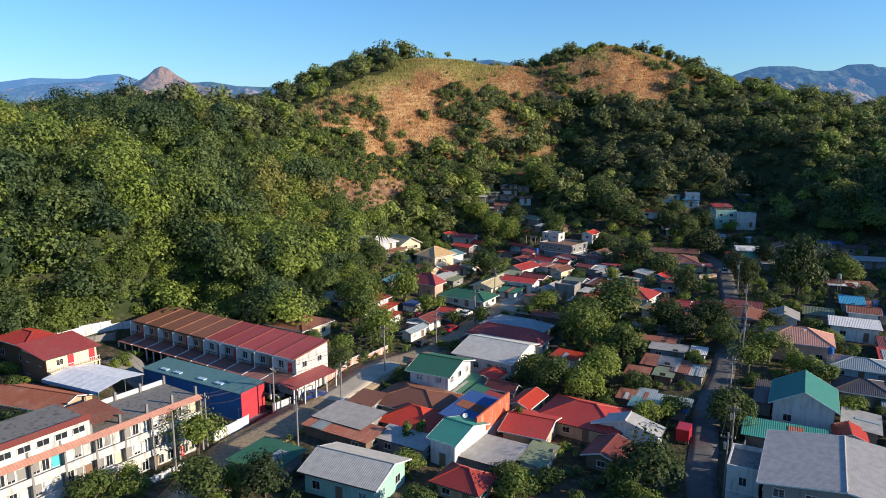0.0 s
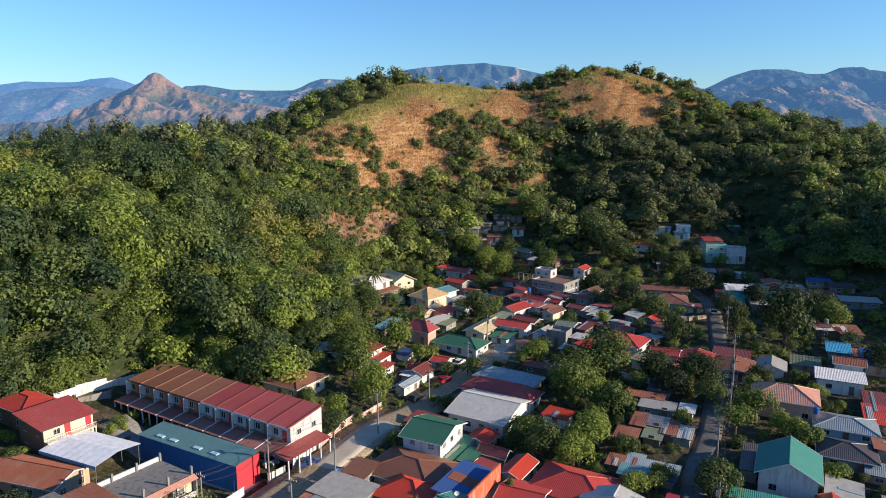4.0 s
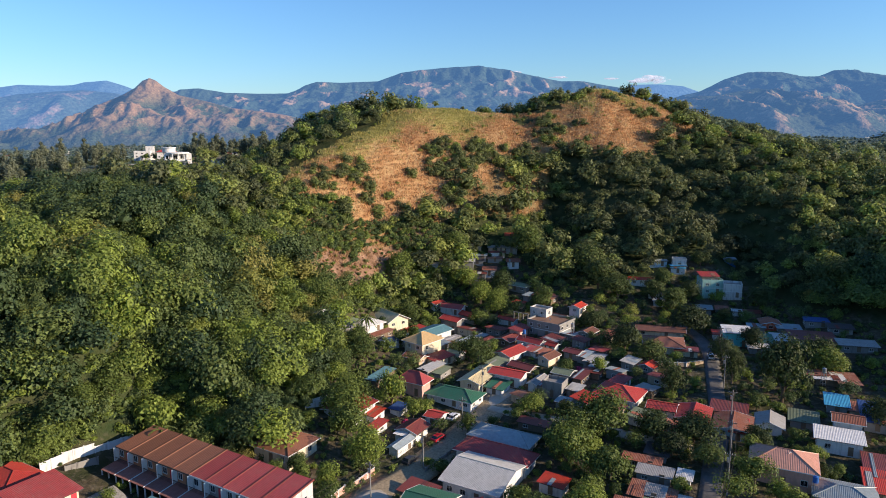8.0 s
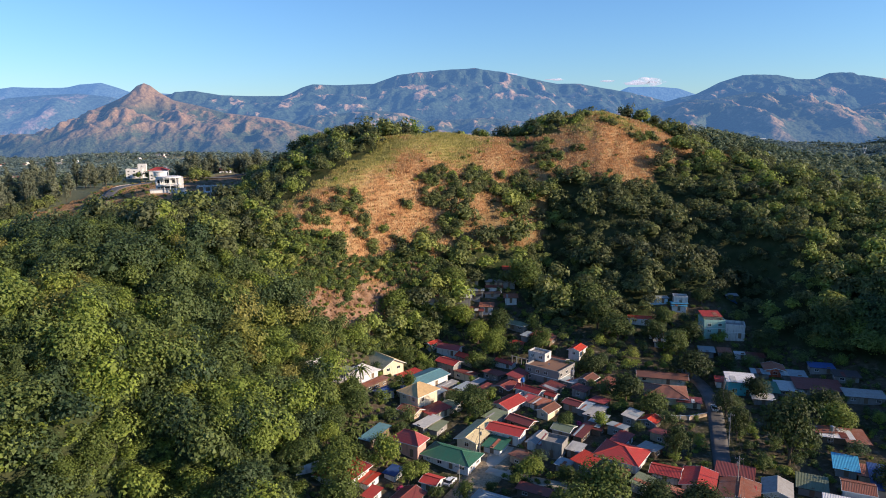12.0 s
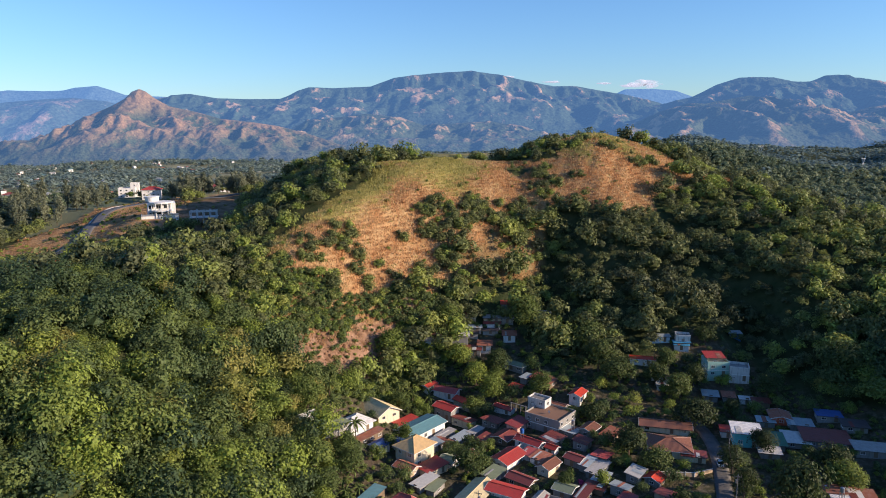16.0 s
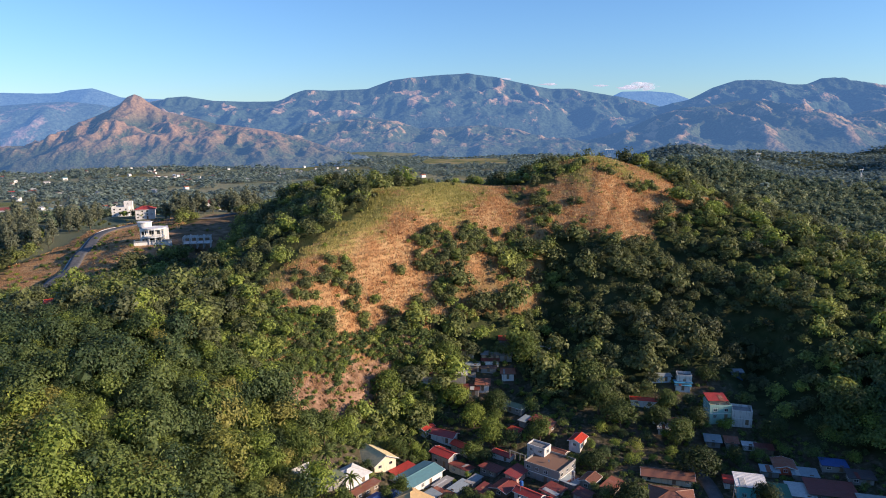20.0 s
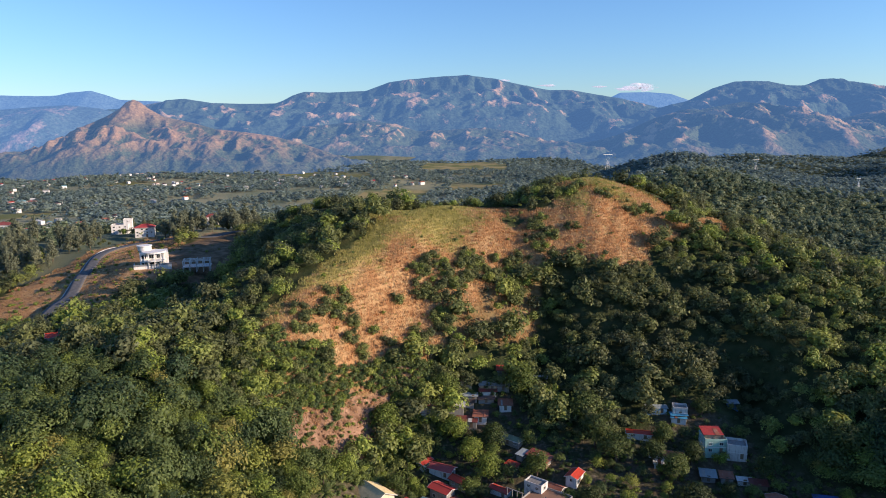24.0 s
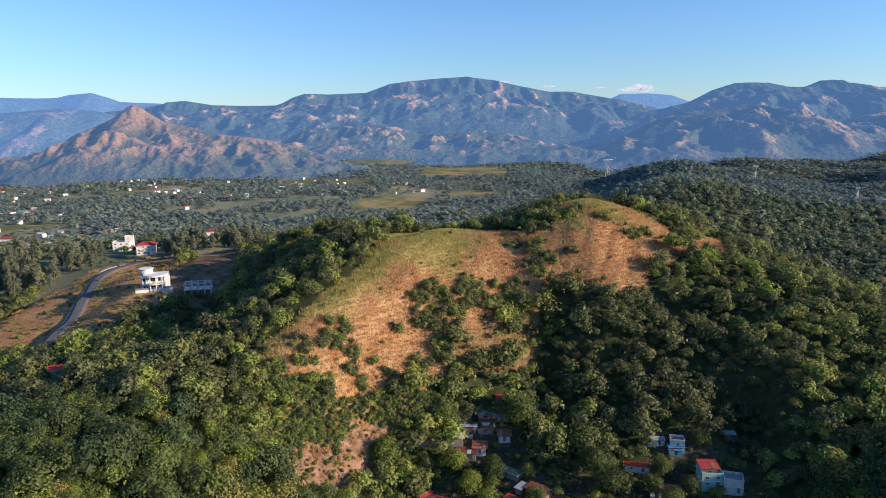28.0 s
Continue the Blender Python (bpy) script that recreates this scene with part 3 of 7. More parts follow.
ribbon("yard_paving", [(-66, 133), (-52, 124), (-40, 117), (-32, 113)], 6, .05, WALL["concrete"], "grey concrete yard before the terrace", "pavement")

# ---- houses ----
FOOT = []        # x, y, radius of what stands in the town
SHAPES = {}


def window_mesh(w, h):
    key = ("window", w, h)
    if key not in SHAPES:
        bm = bmesh.new()
        for r in ((-w / 2 - .07, -w / 2, -.06, .05, -h / 2, h / 2), (w / 2, w / 2 + .07, -.06, .05, -h / 2, h / 2), (-w / 2 - .07, w / 2 + .07, -.06, .05, h / 2, h / 2 + .07),
                  (-w / 2 - .12, w / 2 + .12, -.12, .05, -h / 2 - .09, -h / 2), (-.025, .025, -.04, .05, -h / 2, h / 2)):
            box(bm, *r)
        me = bpy.data.meshes.new("window_frame")
        bm.to_mesh(me)
        bm.free()
        me.materials.append(TRIM)
        bm = boxes((-w / 2, w / 2, .0, .03, -h / 2, h / 2))
        pane = bpy.data.meshes.new("pane")
        bm.to_mesh(pane)
        bm.free()
        pane.materials.append(PANE)
        SHAPES[key] = (me, pane)
    return SHAPES[key]


def window(parent, m, w=1.2, h=1.1):
    """A window that looks along -y of m."""
    fr, pn = window_mesh(w, h)
    f = new("window", fr)
    f.parent = parent
    f.matrix_basis = m
    p = new("pane", pn)
    p.parent = f
    return f


def door(parent, m, colour="wood", w=.9, h=2.05):
    key = ("door", colour, w)
    if key not in SHAPES:
        bm = boxes((-w / 2, w / 2, -.05, .03, 0, h), (-w / 2 - .08, -w / 2, -.08, .03, 0, h + .08), (w / 2, w / 2 + .08, -.08, .03, 0, h + .08), (-w / 2, w / 2, -.08, .03, h, h + .08), (w / 2 - .16, w / 2 - .08, -.09, -.05, 1.0, 1.12))
        me = bpy.data.meshes.new("door")
        bm.to_mesh(me)
        bm.free()
        me.materials.append(WALL[colour])
        SHAPES[key] = me
    d = new("door", SHAPES[key])
    d.parent = parent
    d.matrix_basis = m
    return d


def place(x, y, rot, level=None):
    z = height1(x, y) if level is None else level
    return pose(x, y, z, 0, 0, rot)


def openings(ob, L, W, eave, rnd):
    """Windows on all four sides and a door in front."""
    storeys = max(1, int(eave / 2.25))
    sh = eave / storeys
    for s in range(storeys):
        zc = s * sh + min(1.55, sh * .55)
        for length, off, turn in ((L, W, 0), (W, L, 90), (L, W, 180), (W, L, 270)):
            n = int(length / 3.1)
            for k in range(n):
                u = (k + .5) / n * length - length / 2
                m = pose(0, 0, 0, 0, 0, turn) @ pose(u, -off / 2, zc)
                if s == 0 and turn == 0 and k == n // 2:
                    door(ob, pose(0, 0, 0, 0, 0, turn) @ pose(u, -off / 2, 0.02))
                elif rnd.random() < .82 and length > 2.6:
                    window(ob, m, 1.2 if length > 4 else .9, min(1.15, sh * .42))


COLOUR_WORDS = {"scarlet": "bright red", "crimson": "crimson", "seablue": "sea-blue", "pinktile": "salmon-pink tiled", "steel": "blue-grey steel", "pale": "pale grey", "straw": "straw-coloured", "rust": "rusty", "dark": "dark brown"}


def house(x, y, rot, L, W, eave, rise, kind, roof, wall, what):
    """A small house: L runs along the ridge (or along the low eave of a shed roof)."""
    rnd = random.Random(int(x * 71 + y * 13))
    L, W = max(L * 1.12, 3.4), max(W * 1.12, 3.4)
    FOOT.append((x, y, .5 * math.hypot(L, W) * .8))
    eave = eave * (.86 if eave < 3.1 else .94)
    over = .75 if min(L, W) > 5.5 else .5
    iL, iW = L - 2 * over, W - 2 * over
    c, s = math.cos(radians(rot)), math.sin(radians(rot))
    corners = [height1(x + c * a - s * b_, y + s * a + c * b_) for a in (-L / 2, L / 2) for b_ in (-W / 2, W / 2)]
    lab = "%s with %s walls and a %s sheet roof" % (what.split(" with ")[0], wall if wall not in ("wood", "sky") else {"wood": "board", "sky": "pale blue"}[wall], COLOUR_WORDS.get(roof, roof))
    word = what.split(" with ")[0].split()[-1]
    ob = empty("shack" if word == "shack" else "lean_to" if word == "lean-to" else "house", place(x, y, rot), lab, "house" if word not in ("shack", "shed", "carport", "lean-to", "warehouse", "workshop", "shop") else word)
    base = min(corners) - height1(x, y) - .6
    bm = bmesh.new()
    hx, hy = iL / 2, iW / 2
    k_in = over / (W / 2) * rise if kind == "gable" else 0
    if kind == "gable":
        prof = [(-hy, base), (hy, base), (hy, eave + k_in - .05), (0, eave + rise - .08), (-hy, eave + k_in - .05)]
    elif kind == "shed":
        kf = over / W * rise
        prof = [(-hy, base), (hy, base), (hy, eave + rise - kf - .06), (-hy, eave + kf - .06)]
    else:
        prof = [(-hy, base), (hy, base), (hy, eave - .02), (-hy, eave - .02)]
    a = [bm.verts.new((-hx, py, pz)) for py, pz in prof]
    b2 = [bm.verts.new((hx, py, pz)) for py, pz in prof]
    bm.faces.new(a[::-1])
    bm.faces.new(b2)
    for k in range(len(prof)):
        bm.faces.new((a[k], a[(k + 1) % len(prof)], b2[(k + 1) % len(prof)], b2[k]))
    part("wall", bm, WALL[wall], ob)
    X, Y, e, r = L / 2, W / 2, eave, eave + rise
    bm = bmesh.new()
    cap = None
    if kind == "gable":
        sheet(bm, (-X, -Y, e), (X, -Y, e), (X, 0, r), (-X, 0, r))
        sheet(bm, (X, Y, e), (-X, Y, e), (-X, 0, r), (X, 0, r))
        cap = [((-X, 0, r + .05), (X, 0, r + .05))]
    elif kind == "hip":
        h = max(L / 2 - W / 2, .15)
        sheet(bm, (-X, -Y, e), (X, -Y, e), (h, 0, r), (-h, 0, r))
        sheet(bm, (X, Y, e), (-X, Y, e), (-h, 0, r), (h, 0, r))
        sheet(bm, (X, -Y, e), (X, Y, e), (h, 0, r), (h, 0, r))
        sheet(bm, (-X, Y, e), (-X, -Y, e), (-h, 0, r), (-h, 0, r))
        cap = [((-h, 0, r + .05), (h, 0, r + .05))] + [((sx * X, sy * Y, e + .05), (sx * h, 0, r + .05)) for sx in (-1, 1) for sy in (-1, 1)]
    else:
        sheet(bm, (-X, -Y, e), (X, -Y, e), (X, Y, r), (-X, Y, r))
    part("roof", bm, ROOF[roof], ob)
    for p, q in cap or []:
        part("ridge_cap", rod_bm(p, q, .11, sides=5), ROOF[roof], ob)
    fz = .16
    if kind == "gable":
        for sy in (-1, 1):
            part("fascia", boxes((-X, X, sy * Y - .03, sy * Y + .03, e - fz, e + .02)), TRIM if rnd.random() < .6 else DARKTRIM, ob)
        for sx in (-1, 1):
            bm = bmesh.new()
            for sy in (-1, 1):
                v = [bm.verts.new(p) for p in ((sx * X - .03, sy * Y, e - fz), (sx * X + .03, sy * Y, e - fz), (sx * X + .03, sy * Y, e + .03), (sx * X - .03, sy * Y, e + .03), (sx * X - .03, 0, r - fz), (sx * X + .03, 0, r - fz), (sx * X + .03, 0, r + .03), (sx * X - .03, 0, r + .03))]
                for f in ((0, 1, 2, 3), (4, 5, 6, 7), (0, 1, 5, 4), (1, 2, 6, 5), (2, 3, 7, 6), (3, 0, 4, 7)):
                    bm.faces.new([v[k] for k in f])
            part("bargeboard", bm, TRIM, ob)
    elif kind == "hip":
        for q in ((-X, X, -Y - .03, -Y + .03), (-X, X, Y - .03, Y + .03), (-X - .03, -X + .03, -Y, Y), (X - .03, X + .03, -Y, Y)):
            part("fascia", boxes((*q, e - fz, e + .02)), TRIM if wall != "tan" else DARKTRIM, ob)
    else:
        part("fascia", boxes((-X, X, -Y - .02, -Y + .02, e - .1, e + .02)), DARKTRIM, ob)
        if rnd.random() < .45:      # patched sheets and weights on the poorer roofs
            bm = bmesh.new()
            u0, v0 = rnd.uniform(-.8, .4) * X, -.97 * Y
            u1, v1 = u0 + rnd.uniform(.2, .5) * X, rnd.uniform(.1, .96) * Y
            zz = [e + (vv + Y) / W * rise + .09 for vv in (v0, v1)]
            sheet(bm, (u0, v0, zz[0]), (u1, v0, zz[0]), (u1, v1, zz[1]), (u0, v1, zz[1]))
            part("patch", bm, ROOF[rnd.choice(["rust", "grey", "pale", "steel", "rust", "maroon"])], ob, "patched roofing sheet")
    openings(ob, iL, iW, eave - (.2 if kind != "gable" else 0), rnd)
    return ob


def block(x, y, rot, L, W, h, wall, label, storeys=2, category="building", level=None, roof="concrete", parapet=.8):
    """A flat-roofed building with a parapet."""
    FOOT.append((x, y, .5 * math.hypot(L, W) * .85))
    ob = empty("building", place(x, y, rot, level), label, category)
    X, Y = L / 2, W / 2
    part("wall", boxes((-X, X, -Y, -Y + .2, -2, h), (-X, X, Y - .2, Y, -2, h), (-X, -X + .2, -Y + .2, Y - .2, -2, h), (X - .2, X, -Y + .2, Y - .2, -2, h)), WALL[wall], ob)
    part("roof", boxes((-X + .2, X - .2, -Y + .2, Y - .2, h - .25, h - .02)), WALL[roof], ob)
    for q in ((-X - .06, X + .06, -Y - .06, -Y + .14), (-X - .06, X + .06, Y - .14, Y + .06), (-X - .06, -X + .14, -Y + .14, Y - .14), (X - .14, X + .06, -Y + .14, Y - .14)):
        part("parapet", boxes((*q, h, h + parapet)), WALL[wall], ob)
    for s in range(1, storeys):
        part("string_course", boxes((-X - .1, X + .1, -Y - .1, -Y, s * h / storeys - .1, s * h / storeys + .1), (X, X + .1, -Y, Y, s * h / storeys - .1, s * h / storeys + .1), (-X - .1, -X, -Y, Y, s * h / storeys - .1, s * h / storeys + .1)), TRIM, ob)
    openings(ob, L, W, h, random.Random(int(x * 3 + y)))
    return ob


# ---- the village, house by house ----
balcony_house = house(-72.0, 123.6, 57, 9.6, 9.0, 5.2, 1.2, "shed", "crimson", "cream", "two-storey house with a balcony")
part("gable_wall", boxes((-4.72, -4.63, -4.29, 4.29, -1.5, 4.8)), WALL["brown"], balcony_house, "dark brown painted side wall")
part("balcony", boxes((-4.6, 4.6, -5.5, -4.3, 2.25, 2.42)), WALL["cream"], balcony_house)
balcony_rail = part("railing", boxes((-4.6, 4.6, -5.5, -5.42, 3.2, 3.28)), TRIM, balcony_house, "white balcony railing")
for k in range(24):
    part("baluster", boxes((-4.5 + k * .39, -4.46 + k * .39, -5.48, -5.44, 2.42, 3.2)), TRIM, balcony_rail)
for u in (-4.4, 0, 4.4):
    part("post", boxes((u - .1, u + .1, -5.5, -5.3, -1, 2.25)), WALL["cream"], balcony_house)
for u in (-.3, 3.7):
    door(balcony_house, pose(u, -4.31, 2.43), "red", .9, 2.0)
house(-82.5, 131.5, -31, 10.4, 7.4, 4.4, 1.3, "hip", "red", "brown", "hipped house")
house(-69.5, 110.8, -18, 16.5, 8.0, 3.3, 1.4, "gable", "rust", "tan", "low workshop")
house(-15.4, 106.6, -31, 9.2, 6.6, 2.6, 0.3, "shed", "grey", "grey", "low shop with patched sheets")
house(-15.9, 102.6, -31, 11.9, 4.8, 2.4, 0.4, "shed", "rust", "wood", "lean-to")
house(-32.4, 149.9, -31, 10.3, 9.6, 3.2, 1.8, "hip", "brown", "cream", "hipped house")
house(-25.8, 93.7, -31, 7.9, 7.3, 2.3, 0.4, "shed", "green", "grey", "lean-to")
house(-5.8, 99.6, -31, 8.4, 4.2, 2.6, 0.4, "shed", "grey", "grey", "lean-to")
house(-4.4, 115.1, -31, 13.3, 10.4, 2.7, 1.8, "hip", "brown", "cream", "hipped house with tiled roof")
house(-4.4, 107.8, -31, 9.6, 8.2, 2.4, 1.9, "hip", "scarlet", "tan", "hipped house")
house(11.3, 122.4, -31, 5.6, 3.3, 2.3, 1.2, "gable", "maroon", "wood", "shed")
house(4.2, 124.2, -31, 2.7, 9.0, 2.3, 0.5, "shed", "green", "white", "lean-to")
house(6.6, 121.3, -31, 2.7, 5.2, 2.1, 0.4, "shed", "green", "white", "lean-to")
house(14.9, 149.8, -31, 16.6, 6.6, 3.3, 2.2, "hip", "crimson", "white", "hipped house")
house(17.6, 158.0, -31, 14.4, 7.0, 3.0, 1.7, "hip", "steel", "white", "hipped house")
house(24.2, 109.4, -31, 13.2, 10.2, 2.9, 2.0, "hip", "red", "tan", "hipped house with tiled roof")
house(7.3, 96.1, -31, 8.0, 7.0, 2.4, 0.5, "shed", "grey", "grey", "lean-to")
house(3.0, 87.5, -31, 6.9, 5.7, 2.6, 1.6, "hip", "red", "tan", "hipped house")
house(-15.4, 102.9, -31, 8.1, 3.0, 2.3, 0.5, "shed", "rust", "wood", "lean-to")
house(75.4, 140.2, -27, 12.0, 9.4, 4.4, 2.2, "hip", "pinktile", "pink", "two-storey hipped house")
house(94.2, 151.9, -27, 9.5, 6.6, 3.5, 0.5, "shed", "white", "white", "two-storey house")
house(99.6, 157.7, -27, 6.4, 5.8, 4.6, 0.9, "gable", "rust", "white", "house with dormer windows")
house(110.1, 163.6, -27, 6.3, 12.3, 2.6, 0.5, "shed", "blue", "grey", "house")
house(83.5, 131.3, -27, 10.6, 8.1, 2.6, 1.2, "hip", "steel", "sky", "hipped house")
house(77.7, 120.8, -27, 9.3, 8.3, 2.6, 1.4, "hip", "dark", "grey", "hipped house")
house(82.7, 161.3, 63, 7.3, 6.3, 2.3, 1.3, "gable", "grey", "white", "small house")
house(92.2, 163.5, -27, 6.4, 6.6, 2.3, 0.5, "shed", "olive", "grey", "small house")
house(92.4, 134.7, -27, 5.1, 9.1, 2.4, 0.6, "shed", "scarlet", "tan", "house")
house(96.2, 140.6, -27, 5.4, 10.2, 2.4, 0.6, "shed", "maroon", "grey", "house")
house(73.2, 160.1, 63, 9.7, 8.2, 2.4, 0.8, "gable", "rust", "sky", "house")
house(73.9, 158.3, -27, 3.9, 8.0, 2.3, 0.5, "shed", "red", "white", "lean-to")
house(42.3, 133.7, -27, 1.8, 6.0, 1.8, 0.3, "shed", "rust", "wood", "shack")
house(45.6, 132.4, -27, 3.9, 4.6, 1.8, 0.3, "shed", "grey", "grey", "shack")
house(47.4, 130.0, -27, 2.2, 6.5, 1.8, 0.3, "shed", "rust", "wood", "shack")
house(49.3, 128.1, -27, 3.6, 5.4, 1.8, 0.3, "shed", "pale", "grey", "shack")
house(47.6, 139.1, -27, 7.0, 4.3, 2.0, 0.3, "shed", "grey", "grey", "shack")
house(53.5, 137.7, -27, 3.2, 4.2, 1.7, 0.3, "shed", "white", "white", "shack")
house(43.2, 127.8, -27, 3.7, 4.5, 1.8, 0.3, "shed", "olive", "wood", "shack")
house(37.0, 118.5, -27, 3.1, 4.6, 1.9, 0.3, "shed", "steel", "grey", "shack")
house(41.2, 115.9, -27, 5.7, 1.2, 1.9, 0.3, "shed", "steel", "grey", "shack")
house(41.2, 113.7, -27, 3.4, 3.8, 1.8, 0.2, "shed", "blue", "grey", "shack")
house(33.5, 118.7, -27, 2.3, 3.9, 1.9, 0.4, "shed", "rust", "wood", "shack")
house(38.1, 128.3, -27, 4.3, 4.8, 1.9, 0.4, "shed", "rust", "wood", "shack")
house(36.1, 114.6, -27, 5.7, 3.9, 2.0, 0.3, "shed", "seablue", "wood", "shack")
house(54.7, 103.2, -27, 11.2, 6.0, 2.6, 0.5, "shed", "teal", "grey", "open shed")
house(58.4, 118.3, -27, 2.4, 10.1, 2.4, 0.4, "shed", "dark", "grey", "house")
house(75.7, 168.3, -27, 8.2, 6.6, 2.3, 0.4, "shed", "maroon", "grey", "house")
house(50.9, 147.3, -27, 5.0, 5.1, 2.0, 0.3, "shed", "dark", "grey", "shack")
house(46.3, 143.9, -27, 7.8, 3.0, 2.0, 0.3, "shed", "rust", "wood", "shack")
house(-35.0, 217.6, 48, 5.6, 2.5, 2.1, 0.8, "gable", "white", "white", "small house")
house(-21.4, 223.3, 48, 9.5, 8.0, 2.6, 1.8, "hip", "white", "white", "hipped house")
house(-28.1, 215.3, -42, 4.5, 12.3, 2.1, 0.4, "shed", "olive", "grey", "lean-to")
house(-16.4, 219.4, -42, 3.1, 9.4, 2.1, 0.4, "shed", "rust", "wood", "lean-to")
house(-5.6, 238.4, 48, 8.6, 4.3, 2.3, 0.4, "shed", "red", "white", "house")
house(-0.9, 234.5, 48, 14.9, 8.4, 3.2, 0.9, "gable", "seablue", "white", "house")
house(-13.0, 214.2, 48, 5.2, 4.2, 2.3, 0.5, "gable", "blue", "white", "small house")
house(-8.2, 219.2, 48, 4.6, 3.8, 2.3, 0.5, "gable", "blue", "white", "small house")
house(-2.4, 211.4, 48, 9.0, 8.0, 5.6, 2.4, "hip", "cream", "cream", "two-storey hipped house")
house(8.4, 259.6, -30, 9.0, 5.0, 2.8, 1.2, "gable", "crimson", "white", "small house")
house(2.3, 262.8, 48, 5.6, 1.8, 2.3, 0.6, "gable", "red", "white", "small house")
house(8.0, 247.6, -42, 8.0, 5.2, 4.3, 0.9, "gable", "red", "grey", "house")
house(32.9, 271.1, -42, 12.5, 3.6, 2.4, 1.0, "hip", "olive", "grey", "house")
house(13.1, 287.0, -5, 9.8, 6.6, 2.1, 0.5, "shed", "pale", "grey", "house")
house(5.3, 284.4, -5, 3.8, 5.0, 2.0, 0.4, "shed", "rust", "wood", "small house")
house(1.9, 281.3, -5, 7.3, 4.2, 2.0, 0.4, "shed", "grey", "white", "small house")
house(28.6, 298.5, -5, 7.1, 4.1, 2.0, 0.4, "shed", "grey", "tan", "house")
house(19.3, 299.5, -5, 5.6, 4.2, 2.0, 0.4, "shed", "rust", "tan", "house")
house(28.3, 295.6, -5, 6.8, 2.3, 1.9, 0.4, "shed", "crimson", "white", "house")
house(20.5, 293.3, -5, 6.5, 3.6, 1.8, 0.3, "shed", "steel", "grey", "house")
house(19.7, 290.3, -5, 5.2, 3.6, 1.8, 0.3, "shed", "dark", "grey", "house")
house(27.3, 292.2, -5, 6.4, 3.0, 1.8, 0.3, "shed", "dark", "grey", "house")
house(51.5, 304.6, -5, 5.4, 2.3, 2.0, 0.4, "shed", "pale", "grey", "house")
house(53.3, 245.9, 55, 6.2, 4.4, 2.6, 0.9, "gable", "scarlet", "white", "house")
house(42.7, 258.7, -42, 6.8, 4.7, 2.1, 0.5, "shed", "maroon", "wood", "house")
house(45.1, 255.5, -42, 3.7, 5.3, 2.1, 0.5, "shed", "rust", "wood", "house")
house(37.6, 261.1, -42, 2.2, 4.7, 2.1, 0.4, "shed", "steel", "grey", "house")
house(33.3, 256.4, -42, 4.7, 3.0, 2.0, 0.4, "shed", "scarlet", "tan", "house")
house(27.8, 245.0, -42, 7.2, 3.1, 2.1, 0.6, "gable", "red", "white", "house")
house(7.1, 232.6, -42, 2.2, 7.1, 2.0, 0.3, "shed", "grey", "grey", "house")
house(12.3, 229.6, -42, 3.8, 7.2, 2.0, 0.3, "shed", "steel", "grey", "house")
house(17.1, 233.0, -42, 2.2, 5.5, 2.0, 0.3, "shed", "grey", "grey", "house")
house(32.6, 219.0, -42, 8.4, 4.0, 2.6, 1.0, "gable", "red", "white", "house")
house(25.1, 210.6, 48, 9.4, 6.3, 2.6, 1.1, "gable", "red", "white", "house")
house(26.0, 225.4, 48, 6.8, 5.9, 2.4, 0.9, "gable", "maroon", "wood", "house")
house(38.7, 214.2, -42, 3.7, 3.0, 2.3, 0.7, "gable", "scarlet", "white", "house")
house(44.2, 207.4, -42, 5.2, 4.3, 2.4, 0.7, "gable", "maroon", "grey", "house")
house(34.5, 209.8, -42, 4.7, 5.1, 2.1, 0.4, "shed", "rust", "white", "house")
house(31.5, 213.0, -42, 3.5, 4.4, 2.1, 0.4, "shed", "crimson", "white", "house")
house(19.9, 202.0, -42, 4.5, 6.1, 2.3, 0.5, "shed", "olive", "grey", "house")
house(14.1, 191.3, 59, 12.6, 6.5, 2.9, 1.1, "gable", "straw", "cream", "house")
house(22.3, 191.5, -31, 9.5, 5.7, 3.2, 0.9, "gable", "red", "white", "house")
house(18.9, 186.3, -31, 5.5, 6.3, 2.1, 0.4, "shed", "green", "white", "carport")
house(27.3, 198.1, -42, 7.5, 4.5, 2.4, 0.9, "gable", "maroon", "wood", "house")
house(-4.3, 183.6, -31, 8.0, 5.1, 4.0, 2.4, "hip", "crimson", "pink", "two-storey hipped house")
house(6.7, 180.6, -31, 13.2, 7.7, 2.5, 1.6, "hip", "green", "white", "hipped house")
house(0.4, 197.1, -42, 3.9, 7.5, 2.1, 0.4, "shed", "pale", "grey", "house")
house(3.4, 195.3, -31, 1.9, 6.1, 2.0, 0.3, "shed", "olive", "grey", "lean-to")
house(-13.8, 187.3, -31, 3.7, 9.1, 2.3, 0.6, "shed", "seablue", "wood", "house")
house(-20.2, 168.8, 59, 10.3, 8.8, 2.6, 0.9, "gable", "red", "white", "long house")
house(-13.8, 168.2, -31, 2.1, 5.1, 2.0, 0.4, "shed", "scarlet", "white", "lean-to")
house(-12.7, 163.0, -31, 1.7, 4.7, 2.0, 0.4, "shed", "red", "white", "small house")
house(-8.1, 172.6, -31, 3.5, 4.3, 1.8, 0.3, "shed", "blue", "white", "carport")
house(1.5, 169.6, -31, 4.4, 4.5, 2.3, 0.7, "gable", "red", "white", "small house")
house(-4.1, 162.8, 59, 6.2, 5.8, 2.4, 1.0, "gable", "maroon", "white", "house")
house(-6.7, 155.5, 59, 6.8, 2.8, 2.3, 0.6, "gable", "steel", "white", "house")
house(-6.3, 160.9, -31, 3.0, 4.4, 2.1, 0.3, "shed", "white", "white", "lean-to")
